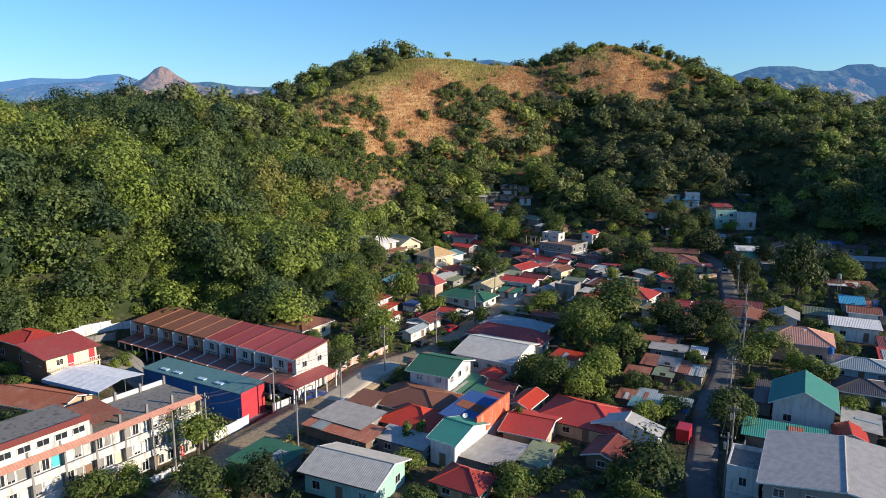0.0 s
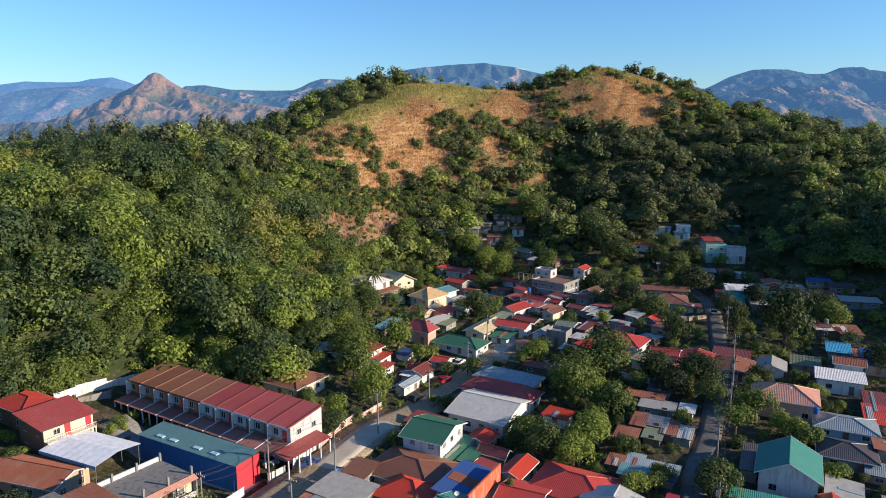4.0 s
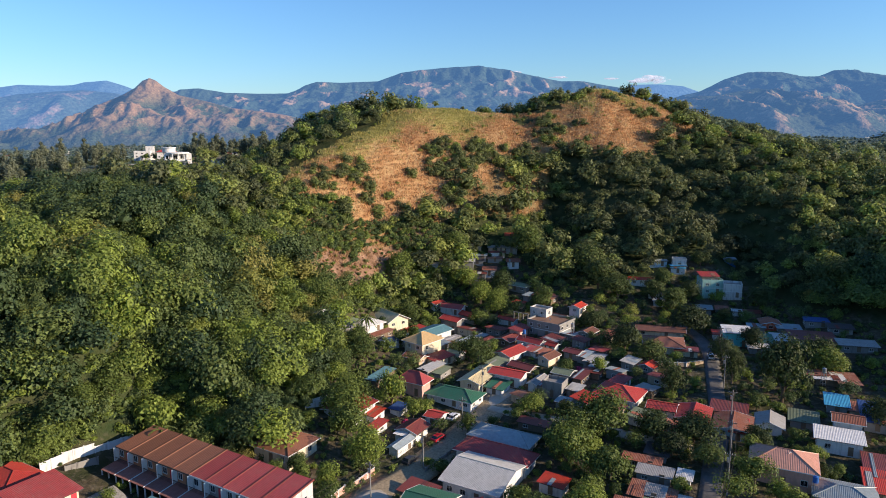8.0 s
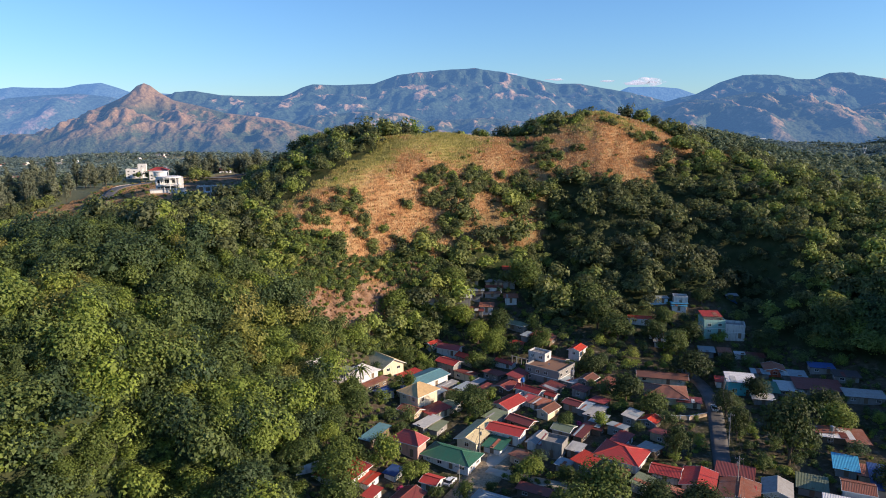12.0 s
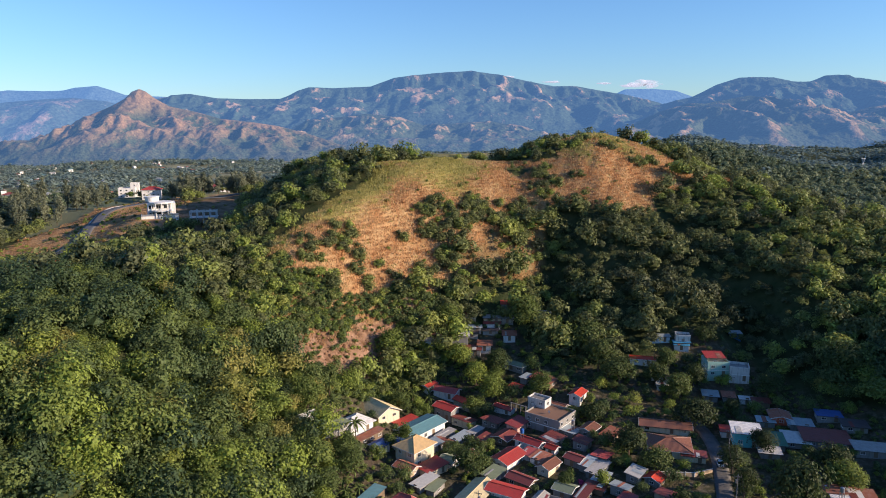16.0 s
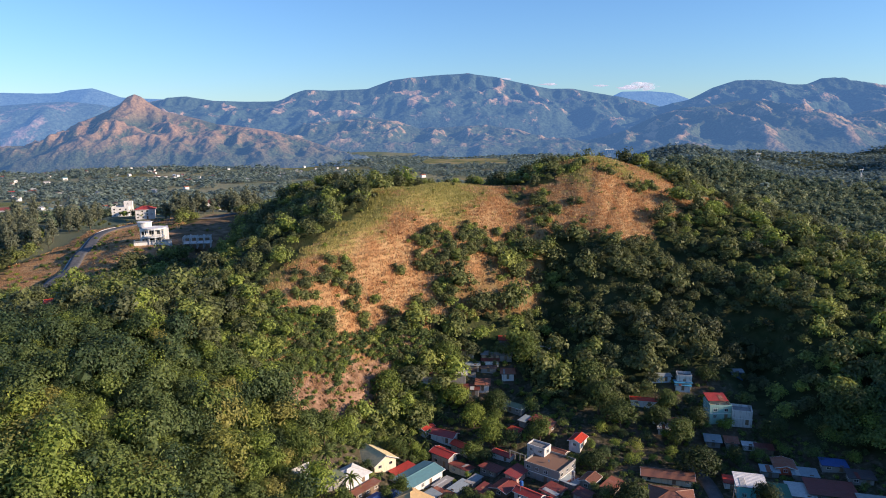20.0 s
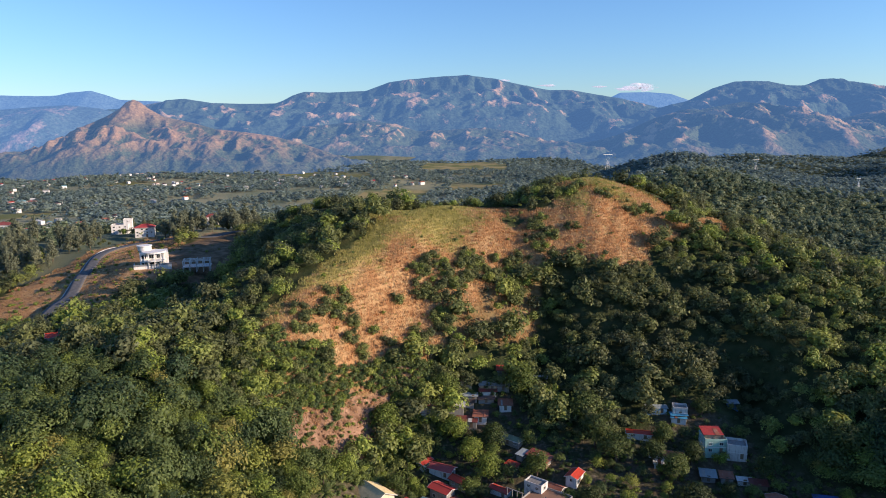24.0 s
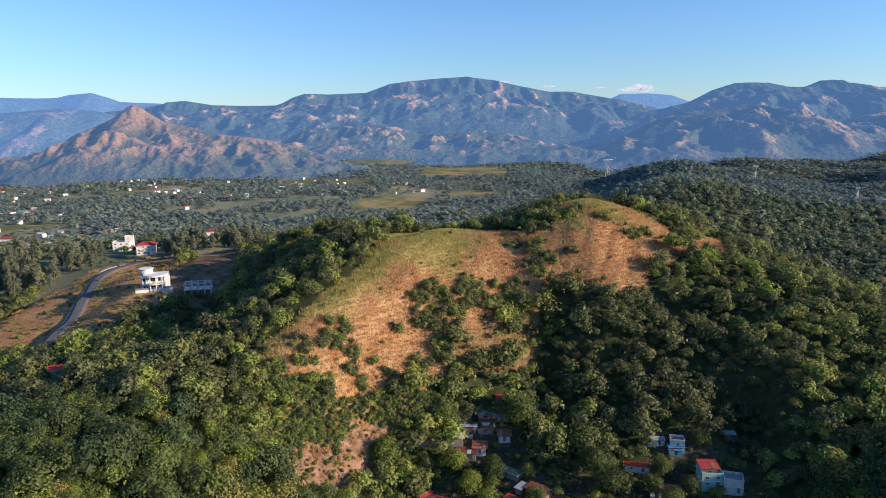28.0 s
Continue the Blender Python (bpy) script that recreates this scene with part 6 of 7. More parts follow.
# the wide wooded plain behind
BACKC = [np.concatenate([crown(4.3, tall, 8, 118, .72, .5), crown_core(3.0, tall * .8)]) for tall in (5.0, 5.6, 6.6, 4.6, 7.4, 5.8)]
FARC = [crown(4.0, 5.0, 6, 54, 1.2, 1.5) for _ in range(6)]
xs, ys = jittered(-900, 1300, 330, 1500, 8.2)
k = ((ys > 550) | (np.abs(xs) > 258)) & (np.abs(xs) < 60 + .68 * ys) & (rng.uniform(size=len(xs)) < .9)
k &= ~infield(xs, ys) & ~bare(xs, ys) & (~inside(xs, ys, OPEN) | (rng.uniform(size=len(xs)) < .2))
clump = np.sin(xs * .021 + 1.7 * np.sin(ys * .008 + 1)) * np.sin(ys * .017 + 1.3 * np.sin(xs * .011)) + .5 * np.sin(xs * .063 + ys * .02) * np.sin(ys * .05 - xs * .03)
valley = (xs + 70 * rng.normal(size=len(xs)) < 90 + .16 * (ys - 500) + 60 * np.sin(ys * .013) + 40 * np.sin(ys * .037)) & (ys + 40 * rng.normal(size=len(xs)) > 690)
k &= ~valley | (clump > -.32 + .25 * rng.normal(size=len(xs)))
# the farther spurs take the haze-tinted far leaves
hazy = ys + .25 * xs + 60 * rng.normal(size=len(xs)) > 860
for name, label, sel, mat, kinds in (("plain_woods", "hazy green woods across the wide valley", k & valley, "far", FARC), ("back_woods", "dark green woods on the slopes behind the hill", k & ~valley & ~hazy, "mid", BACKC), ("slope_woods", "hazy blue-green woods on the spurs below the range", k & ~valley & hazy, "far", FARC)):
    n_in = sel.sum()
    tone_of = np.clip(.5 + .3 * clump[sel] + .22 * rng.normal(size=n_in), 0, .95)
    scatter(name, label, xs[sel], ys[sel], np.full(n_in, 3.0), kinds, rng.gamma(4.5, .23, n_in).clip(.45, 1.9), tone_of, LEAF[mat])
FARD = [crown(7, 7, 4, 16, 3.6, 1.6) for _ in range(5)]
xs, ys = jittered(-1700, 2100, 1500, 3000, 17)
k = (np.abs(xs) < .66 * ys + 60) & ((ys < 2080) | ((xs < -250) & (ys < 2600)))
k &= ~infield(xs, ys)
xs, ys = xs[k], ys[k]
scatter("distant_woods", "distant woods at the foot of the ranges, tinted with blue haze", xs, ys, np.full(len(xs), 2.5), FARD, rng.uniform(.6, 1.3, len(xs)), rng.uniform(0, .95, len(xs)), LEAF["far"])

# tall dry grass
TUFT = []
for _ in range(4):
    a = unit(24) * np.array([1.5, 1.5, 0])
    v = []
    for p in a:
        d = rng.uniform(0, math.pi)
        w, t = rng.uniform(.04, .13), rng.uniform(.35, .95)
        e = np.array([math.cos(d) * w, math.sin(d) * w, 0])
        lean = np.append(rng.normal(size=2) * .22, t)
        v += [p - e, p + e, p + e * .35 + lean, p - e * .35 + lean]
    TUFT.append(np.array(v))
xs, ys = jittered(-250, 200, 240, 545, 1.3)
k = bare(xs, ys) | inside(*frayed(xs, ys), CREST_OPEN) | inside(*frayed(xs, ys), BACK_OPEN) | ((inside(xs, ys, FOLD) | inside(xs, ys, SCRUB)) & (rng.uniform(size=len(xs)) < .4))
xs, ys = xs[k], ys[k]
zz = height(xs, ys)
green = rng.uniform(size=len(xs)) < lushness(xs, ys, zz) + .04
road = inside(xs, ys, DRY_ROAD) | inside(*frayed(xs, ys), YARD)
tarmac = np.abs(xs - np.interp(ys, [341, 362, 388, 412, 447, 470, 492, 508], [-178, -180, -184, -190, -200, -205, -203, -190])) < 5.5
bank = road & ~tarmac & ~inside(xs, ys, YARD) & (np.hypot(xs + 152, ys - 420) > 14) & (rng.uniform(size=len(xs)) < .6)
for name, label, sel, mat in (("dry_grass", "tall tawny dry grass on the bare hill face", ~green & ~road, LEAF["grass"]), ("green_grass", "yellow-green grass along the crest of the hill", green & ~road, LEAF["greengrass"]), ("bank_grass", "dry brown grass on the banks of the hill road", bank, LEAF["browngrass"])):
    scatter(name, label, xs[sel], ys[sel], np.full(sel.sum(), -.05), TUFT, rng.uniform(.7, 1.3, sel.sum()) * (.55 if name == "bank_grass" else 1), np.clip((.15 if name == "bank_grass" else .42) + .2 * np.sin(xs[sel] * .11 + 1.7 * np.sin(ys[sel] * .09)) + .24 * rng.normal(size=sel.sum()), 0, 1), mat, sides=4)

# ---- single trees in the village ----


def tree_mesh(radius, tall, trunk, leaves, size, lumps=11, mat="town"):
    v = np.concatenate([crown(radius, tall, lumps, leaves, size, low=-.75), crown_core(radius * .6, tall * .7)]) + np.array([0, 0, trunk + tall * .35])
    cm = mesh_of("crown", v, np.arange(len(v)).reshape(-1, 3), LEAF[mat], np.full(len(v), .5))
    bm = bmesh.new()
    rod(bm, (0, 0, -.6), (.1, 0, trunk), radius * .075, radius * .05)
    for k in range(5):
        a = k * 1.26 + radius
        rod(bm, (.1, 0, trunk * .85), (radius * .45 * math.cos(a), radius * .45 * math.sin(a), trunk + tall * rng.uniform(.2, .5)), radius * .04, radius * .015, 5)
    tm = bpy.data.meshes.new("trunk")
    bm.to_mesh(tm)
    bm.free()
    tm.materials.append(BARK)
    return cm, tm


KINDS = [tree_mesh(3.0, 4.6, 1.2, 1300, .215) for _ in range(3)] + [tree_mesh(3.0, 5.8, 1.3, 1350, .215, 13) for _ in range(2)] + [tree_mesh(3.0, 3.6, 1.0, 1150, .22, 9)]
BIG = [tree_mesh(3.0, 4.8, 1.0, 2600, .17, 20), tree_mesh(3.0, 5.4, 1.2, 2700, .17, 24), tree_mesh(3.0, 4.2, 1.0, 2500, .175, 18)]
DARK_TREES = [tree_mesh(3.0, 4.8, 1.0, 2600, .17, 20, "dark_leaf"), tree_mesh(3.0, 5.4, 1.2, 2700, .17, 26, "dark_leaf")]
SPARSE = tree_mesh(3.0, 4.4, 2.0, 1100, .14)
SPIRE = tree_mesh(1.1, 5.5, .8, 420, .25, 12)


def tree(x, y, r, kind=None, label="broadleaf tree with a dense green crown", tall=None):
    cm, tm = kind or (BIG[int(abs(x * 7 + y * 3)) % 3] if r > 4 else KINDS[int(abs(x * 7 + y * 3)) % len(KINDS)])
    k = r / 3.0 if kind is not SPIRE else 1.0
    ob = empty("tree", pose(x, y, height1(x, y), 0, 0, (x * 37 + y * 11) % 360) @ Matrix.Diagonal((k, k, tall / 6.2 if tall else k * (.85 + .2 * ((x * 1.7) % 1)), 1)), label, "tree", "village trees")
    for nm, me in (("trunk", tm), ("crown", cm)):
        o = new(nm, me)
        o.parent = ob
    return ob


def palm_mesh(fronds, length, stem):
    v = []
    for k in range(fronds):
        a, lift = k * 2.4, .9 - .9 * (k / fronds)
        d = np.array([math.cos(a), math.sin(a), 0])
        side = np.array([-d[1], d[0], 0])
        p = np.array([0, 0, stem])
        for j in range(5):
            f0, f1 = j / 5, (j + 1) / 5
            q0 = p + d * length * f0 + np.array([0, 0, lift * length * f0 - length * .9 * f0 * f0])
            q1 = p + d * length * f1 + np.array([0, 0, lift * length * f1 - length * .9 * f1 * f1])
            w0, w1 = .34 * math.sin(math.pi * (f0 * .8 + .15)), .34 * math.sin(math.pi * (f1 * .8 + .15))
            for sgn in (-1, 1):
                drop = np.array([0, 0, -.18])
                v += [q0, q1, q1 + side * sgn * w1 + drop, q0 + side * sgn * w0 + drop]
    v = np.array(v)
    cm = mesh_of("fronds", v, np.arange(len(v)).reshape(-1, 4), LEAF["yellow_green"], np.full(len(v), .5))
    tm = bpy.data.meshes.new("stem")
    bm = rod_bm((0, 0, -.5), (.15, .1, stem), .2, .13)
    bm.to_mesh(tm)
    bm.free()
    tm.materials.append(BARK)
    return cm, tm


BANANA, COCO = palm_mesh(10, 2.7, 2.0), palm_mesh(16, 3.4, 7.0)


def palm(x, y, kind, label, name):
    ob = empty(name, pose(x, y, height1(x, y), 0, 0, x * 50 % 360), label, "palm" if kind is COCO else "plant", "palms and bananas")
    for nm, me in (("stem", kind[1]), ("fronds", kind[0])):
        o = new(nm, me)
        o.parent = ob

# larger village trees: x, y, radius of the crown, by quarter
WALL_ROW = [(-94, 132, 4), (-91, 137, 4.4), (-86, 139, 4.2), (-82, 141, 4.6), (-80, 147, 4.2), (-78, 152, 4.4), (-73.5, 157, 4.5), (-67, 160, 4.4), (-61, 156.5, 4), (-56, 153.5, 3.6), (-51, 150, 3.4), (-47, 147.5, 3), (-89, 132, 3), (-96, 126, 4)]
TREE_ROWS = TREES_A + TREES_B + TREES_C + WALL_ROW

# large trees past x = 46, and those before y = 90, have darker leaves
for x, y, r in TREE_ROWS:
    tree(x, y, r, DARK_TREES[int(x + y) % 2] if (x > 46 and y > 140 and r > 3) or (y < 90 and r > 3) else None)
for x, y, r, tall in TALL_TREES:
    dark_leaved = x > 46 and (x, y) != (113.7, 191)
    tree(x, y, r, DARK_TREES[int(x + y) % 2] if dark_leaved else None, "very tall dark green tree" if tall > 15 else "dark green tree among the houses" if dark_leaved else "tall broadleaf tree over the roofs", tall)
for x, y in ((-36.6, 95.5), (67.2, 135.6), (60, 129)):
    tree(x, y, 4.6, SPARSE, "thin-leaved grey-green tree over the wall")
for x, y in ((-5.6, 100.3), (12.5, 107.8), (-3.5, 101.5)):
    tree(x, y, 2, SPIRE, "narrow dark green spire-shaped tree")
for x, y in ((-22, 181), (-24, 184), (-20, 188), (-27, 190), (-18, 176), (-24, 178), (-12, 250), (-6, 256), (-10, 258), (4, 262), (-4, 264), (-16, 252), (2, 256), (-30, 200), (-15, 243), (8, 268), (-3, 251), (-19, 198), (-21, 192), (-17, 190), (-19, 186), (-3, 265), (1, 261), (-1, 272), (-5, 269), (2, 252), (-4, 256)):
    palm(x, y, BANANA, "banana plant with broad drooping leaves", "banana_plant")
for x, y in ((-28, 222), (-60, 150), (-33, 226), (-20, 214), (-38, 240), (-78, 176), (-30, 232)):
    palm(x, y, COCO, "tall coconut palm among the trees", "coconut_palm")

# smaller trees and shrubs that fill the gardens
fx, fy, fr = (np.array(c) for c in zip(*FOOT))
lanes = [np.array(MAIN), np.array(SIDE)]


def clear(x, y, r):
    if np.any(np.hypot(fx - x, fy - y) < fr + r * .55):
        return False
    for ln in lanes:
        for p, q in zip(ln, ln[1:]):
            d = q - p
            t = np.clip(np.dot((x, y) - p, d) / np.dot(d, d), 0, 1)
            if np.hypot(*(p + d * t - (x, y))) < 3.4 + r * .45:
                return False
    return True


made, rest = 0, []
xs, ys = jittered(-96, 150, 78, 300, 5.4)
for x, y in zip(xs, ys):
    if not inside(np.array([x]), np.array([y]), TOWN)[0] or abs(x) > 25 + .68 * y:
        continue
    r = rng.uniform(1.3, 3.2)
    if rng.uniform() < .72 and clear(x, y, r):
        if y < 172 and made < 190:
            tree(x, y, r, None, "small green garden tree among the houses")
            made += 1
        else:
            rest.append((x, y, r / 3.4))
rx, ry, rr = (np.array(c) for c in zip(*rest))
scatter("garden_trees", "green trees between the houses of the upper village", rx, ry, .8 + 2.0 * rr, NEAR_CROWNS, rr, rng.uniform(.05, .9, len(rx)), LEAF["wood"])
xs, ys = jittered(-96, 150, 74, 300, 2.1)
ok = np.array([inside(np.array([x]), np.array([y]), TOWN)[0] and abs(x) < 25 + .68 * y and clear(x, y, .8) for x, y in zip(xs, ys)]) & (rng.uniform(size=len(xs)) < .5)
xs, ys = xs[ok], ys[ok]
scatter("garden_shrubs", "low garden shrubs and weeds between the houses", xs, ys, np.full(len(xs), .5), BUSH, rng.uniform(.4, 1.1, len(xs)), rng.uniform(.1, .9, len(xs)), LEAF["wood"])

# pink bougainvillea
for x, y, r in ((-52, 152, 1.7), (-49.5, 150.5, 1.5), (-6, 166, 1.2), (43, 196, 1.3), (45.5, 195, 1.1)):
    v = crown(r, r * 1.2, 6, 160, .28) + np.array([0, 0, r])
    me = mesh_of("blossom", v, np.arange(len(v)).reshape(-1, 3), LEAF["bloom"])
    ob = tagged(new("bougainvillea", me), "bright pink flowering bougainvillea bush", "bush")
    ob.location = (x, y, height1(x, y))

# feathery casuarinas on the far spur
FEATHER = [tree_mesh(1.9, tall, .4, 900, .27, 24, "feather") for tall in (9.0, 11.0, 12.5)]
rs = random.Random(5)
for k in range(120):
    cx, cy = rs.choice(((-262, 425), (-236, 482), (-242, 500), (-236, 528), (-166, 530), (-160, 548), (-145, 545), (-128, 548), (-250, 470), (-275, 490), (-255, 545), (-190, 590), (-215, 590), (-150, 600), (-110, 590), (-265, 440), (-290, 530), (-268, 400)))
    x, y = cx + rs.gauss(0, 10), cy + rs.gauss(0, 12)
    s = rs.uniform(1.2, 2.3)
    cm, tm = rs.choice(FEATHER)
    ob = empty("casuarina_tree", pose(x, y, height1(x, y), 0, 0, rs.uniform(0, 360)) @ Matrix.Diagonal((s, s, s, 1)), "tall feathery grey-green casuarina tree", "tree", "casuarinas")
    for nm, me in (("trunk", tm), ("crown", cm)):
        o = new(nm, me)
        o.parent = ob

# ---- poles, wires, vehicles ----


def pole(x, y, h=9.0, turn=0):
    ob = empty("utility_pole", pose(x, y, height1(x, y), 0, 0, turn), "grey concrete utility pole with cross-arm and wires", "pole", "utility poles")
    part("shaft", rod_bm((0, 0, -1), (0, 0, h), .17, .11), WALL["concrete"], ob)
    part("crossarm", boxes((-1.0, 1.0, -.06, .06, h - .8, h - .65)), WALL["wood"], ob)
    for u in (-.9, -.45, .45, .9):
        part("insulator", rod_bm((u, 0, h - .65), (u, 0, h - .42), .05, .035, 6), TRIM, ob)
    part("transformer", rod_bm((.32, 0, h - 2.4), (.32, 0, h - 1.5), .24), STEELMAT, ob, "grey steel transformer can")
    return Vector((x, y, height1(x, y) + h - .5))


LINES = [[(-38.5, 92), (-37.2, 101.5), (-29.5, 113.5), (-11.5, 129.3), (-1.5, 147.5), (8, 165), (14, 181)], [(39, 88), (44.5, 99), (52, 118), (60.5, 133), (67, 147), (74, 163), (81, 184), (89.5, 208)], [(-22, 97.5), (-17.5, 112), (-11.5, 129.3)]]
done = {}
for line in LINES:
    tops = []
    for k, p in enumerate(line):
        if p not in done:
            q = line[min(k + 1, len(line) - 1)] if k + 1 < len(line) else line[k - 1]
            done[p] = pole(*p, 9.0 if k % 3 else 9.6, math.degrees(math.atan2(q[1] - p[1], q[0] - p[0])) + 90)
        tops.append(done[p])
    for a, b_ in zip(tops, tops[1:]):
        d = (b_ - a).normalized()
        side = Vector((-d.y, d.x, 0))
        for off, sag in ((-.9, .7), (-.3, .9), (.9, .75), (.2, 1.6)):
            cu = bpy.data.curves.new("wire", "CURVE")
            cu.dimensions, cu.bevel_depth, cu.bevel_resolution = "3D", .022, 0
            sp = cu.splines.new("POLY")
            sp.points.add(10)
            for i in range(11):
                t = i / 10
                pt = a.lerp(b_, t) + side * off - Vector((0, 0, sag * 4 * t * (1 - t) + (1.2 if sag > 1 else 0)))
                sp.points[i].co = (*pt, 1)
            cu.materials.append(DARKTRIM)
            tagged(new("power_cable", cu), "thin black overhead power cable", "cable", "overhead cables")


def car(x, y, rot, paint, label):
    ob = empty("car", pose(x, y, height1(x, y) + .15, 0, 0, rot), label, "car")
    bm = bmesh.new()
    side = [(-2.05, .35), (-2.1, .75), (-1.95, .92), (-1.0, 1.0), (1.15, .98), (2.0, .85), (2.12, .6), (2.05, .33)]
    a = [bm.verts.new((px, -.82, pz)) for px, pz in side]
    c2 = [bm.verts.new((px, .82, pz)) for px, pz in side]
    bm.faces.new(a)
    bm.faces.new(c2[::-1])
    for k in range(len(side)):
        bm.faces.new((a[k], c2[k], c2[(k + 1) % len(side)], a[(k + 1) % len(side)]))
    part("body", bm, paint, ob)
    bm = bmesh.new()
    lo = [bm.verts.new(p) for p in ((-1.75, -.78, .95), (1.05, -.78, .97), (1.05, .78, .97), (-1.75, .78, .95))]
    hi = [bm.verts.new(p) for p in ((-1.3, -.62, 1.43), (.35, -.62, 1.46), (.35, .62, 1.46), (-1.3, .62, 1.43))]
    for k in range(4):
        bm.faces.new((lo[k], lo[(k + 1) % 4], hi[(k + 1) % 4], hi[k]))
    part("cabin_glass", bm, PANE, ob, "dark cabin glass")
    part("cabin_roof", boxes((-1.32, .37, -.64, .64, 1.43, 1.49)), paint, ob)
    for px in (-1.3, 1.3):
        for py in (-.82, .82):
            w = part("wheel", rod_bm((px, py - .1, .3), (px, py + .1, .3), .31, sides=12), DARKTRIM, ob)
            part("rim", rod_bm((px, py - .11, .3), (px, py + .11, .3), .18, sides=10), STEELMAT, w)
    for py in (-.6, .6):
        part("headlight", boxes((2.04, 2.11, py - .18, py + .18, .6, .75)), TRIM, ob)
    return ob


PAINT = {k: plain("paint_" + k, v, .3, 0, .5, .1) for k, v in (("blue", (.02, .05, .22)), ("white", (.75, .75, .75)), ("silver", (.45, .46, .48)), ("red", (.45, .02, .03)), ("dark", (.03, .03, .035)))}
car(-23.5, 119.5, 35, PAINT["blue"], "dark blue car parked beside the white wall")
car(-17.0, 113.5, 60, PAINT["white"], "white car parked before the patched roof")
car(-31.5, 121, -32, PAINT["silver"], "silver car under the porch roof")
car(85.5, 204.5, 75, PAINT["white"], "white car parked on the street")
car(2, 161, 52, PAINT["red"], "red car parked beside the hedge")
car(-4.5, 150.5, 52, PAINT["dark"], "dark car parked on the verge")
car(6, 171, 60, PAINT["white"], "white car parked under the trees")
car(43.5, 93.5, 68, PAINT["silver"], "silver car parked on the street")

ob = empty("delivery_truck", pose(39.4, 105.2, height1(39.4, 105.2), 0, 0, 62), "small red box truck parked on the street", "truck")
part("box", boxes((-2.0, 1.2, -1.0, 1.0, .7, 2.6)), PAINT["red"], ob, "bright red cargo box")
part("cab", boxes((1.25, 2.5, -.9, .9, .5, 2.0)), PAINT["red"], ob)
part("windscreen", boxes((2.5, 2.53, -.8, .8, 1.2, 1.85)), PANE, ob)
part("chassis", boxes((-2.0, 2.4, -.5, .5, .4, .68)), DARKTRIM, ob)
for px in (-1.3, 1.7):
    for py in (-.8, .8):
        w = part("wheel", rod_bm((px, py - .12, .38), (px, py + .12, .38), .38, sides=12), DARKTRIM, ob)
        part("rim", rod_bm((px, py - .13, .38), (px, py + .13, .38), .2, sides=10), STEELMAT, w)


def tank(x, y, z, mat=PLASTIC_BLUE):
    ob = empty("water_tank", pose(x, y, z), "blue plastic water tank on a roof stand", "tank")
    part("drum", rod_bm((0, 0, .6), (0, 0, 1.8), .55, .55, sides=14), mat, ob)
    part("lid", rod_bm((0, 0, 1.8), (0, 0, 2.0), .5, .2, sides=14), mat, ob)
    for u in (-.4, .4):
        for v in (-.4, .4):
            part("leg", boxes((u - .05, u + .05, v - .05, v + .05, -3, .6)), STEELMAT, ob)


tank(77.5, 131.5, height1(77.5, 131.5) + 3.5)
tank(30.5, 220, height1(30.5, 220) + 4)
tank(47, 224, height1(47, 224) + 4, STEELMAT)
tank(108, 183, height1(108, 183) + 3.5, STEELMAT)


def pylon(x, y, h):
    """A steel lattice tower with a Y-shaped head."""
    ob = empty("transmission_tower", pose(x, y, height1(x, y), 0, 0, 25), "pale steel lattice transmission tower above the woods", "tower", "transmission line")
    wv = h * .10
    bm = bmesh.new()
    for sx in (-1, 1):
        for sy in (-1, 1):
            rod(bm, (sx * wv, sy * wv, -2), (sx * wv * .25, sy * wv * .25, h * .6), .28, .2, 4)
    for k in range(6):
        z0, z1 = h * .6 * k / 6, h * .6 * (k + 1) / 6
        a, c2 = wv * (1 - .75 * k / 6), wv * (1 - .75 * (k + 1) / 6)
        for s in (-1, 1):
            rod(bm, (-a, s * a, z0), (c2, s * c2, z1), .12, .12, 4)
            rod(bm, (a, s * a, z0), (-c2, s * c2, z1), .12, .12, 4)
    part("lattice_mast", bm, TRIM, ob)
    bm = bmesh.new()
    for s in (-1, 1):
        rod(bm, (0, 0, h * .56), (s * h * .13, 0, h * .86), .4, .3, 4)
        rod(bm, (s * h * .13, 0, h * .86), (s * h * .16, 0, h), .3, .15, 4)
    part("fork", bm, TRIM, ob)
    part("crossarm", boxes((-h * .2, h * .2, -.25, .25, h * .84, h * .855)), TRIM, ob)
    for u in (-.18, 0, .18):
        part("insulator", rod_bm((u * h, 0, h * .83), (u * h, 0, h * .75), .12, .12, 5), STEELMAT, ob)


for x, y, top in ((559, 891, 64), (452, 1247, 92), (412, 1542, 78), (620, 1290, 72)):
    pylon(x, y, max(16, top - height1(x, y)))
pylon(-1290, 2350, 42)

# scattered dwellings of the valley town
rs = random.Random(11)
DWELL = {}
for key in ("white", "red", "rust", "seablue", "grey"):
    bm = boxes((-5, 5, -3.5, 3.5, -3, 3.4))
    sheet(bm, (-5.5, -4, 3.3), (5.5, -4, 3.3), (5.5, 0, 5), (-5.5, 0, 5), 2.2, .02)
    sheet(bm, (5.5, 4, 3.3), (-5.5, 4, 3.3), (-5.5, 0, 5), (5.5, 0, 5), 2.2, .02)
    me = bpy.data.meshes.new("dwelling")
    bm.to_mesh(me)
    bm.free()
    me.materials.append(WALL["white"])
    me.materials.append(ROOF[key])
    for p in me.polygons:
        p.material_index = 1 if p.index >= 6 else 0
    DWELL[key] = me
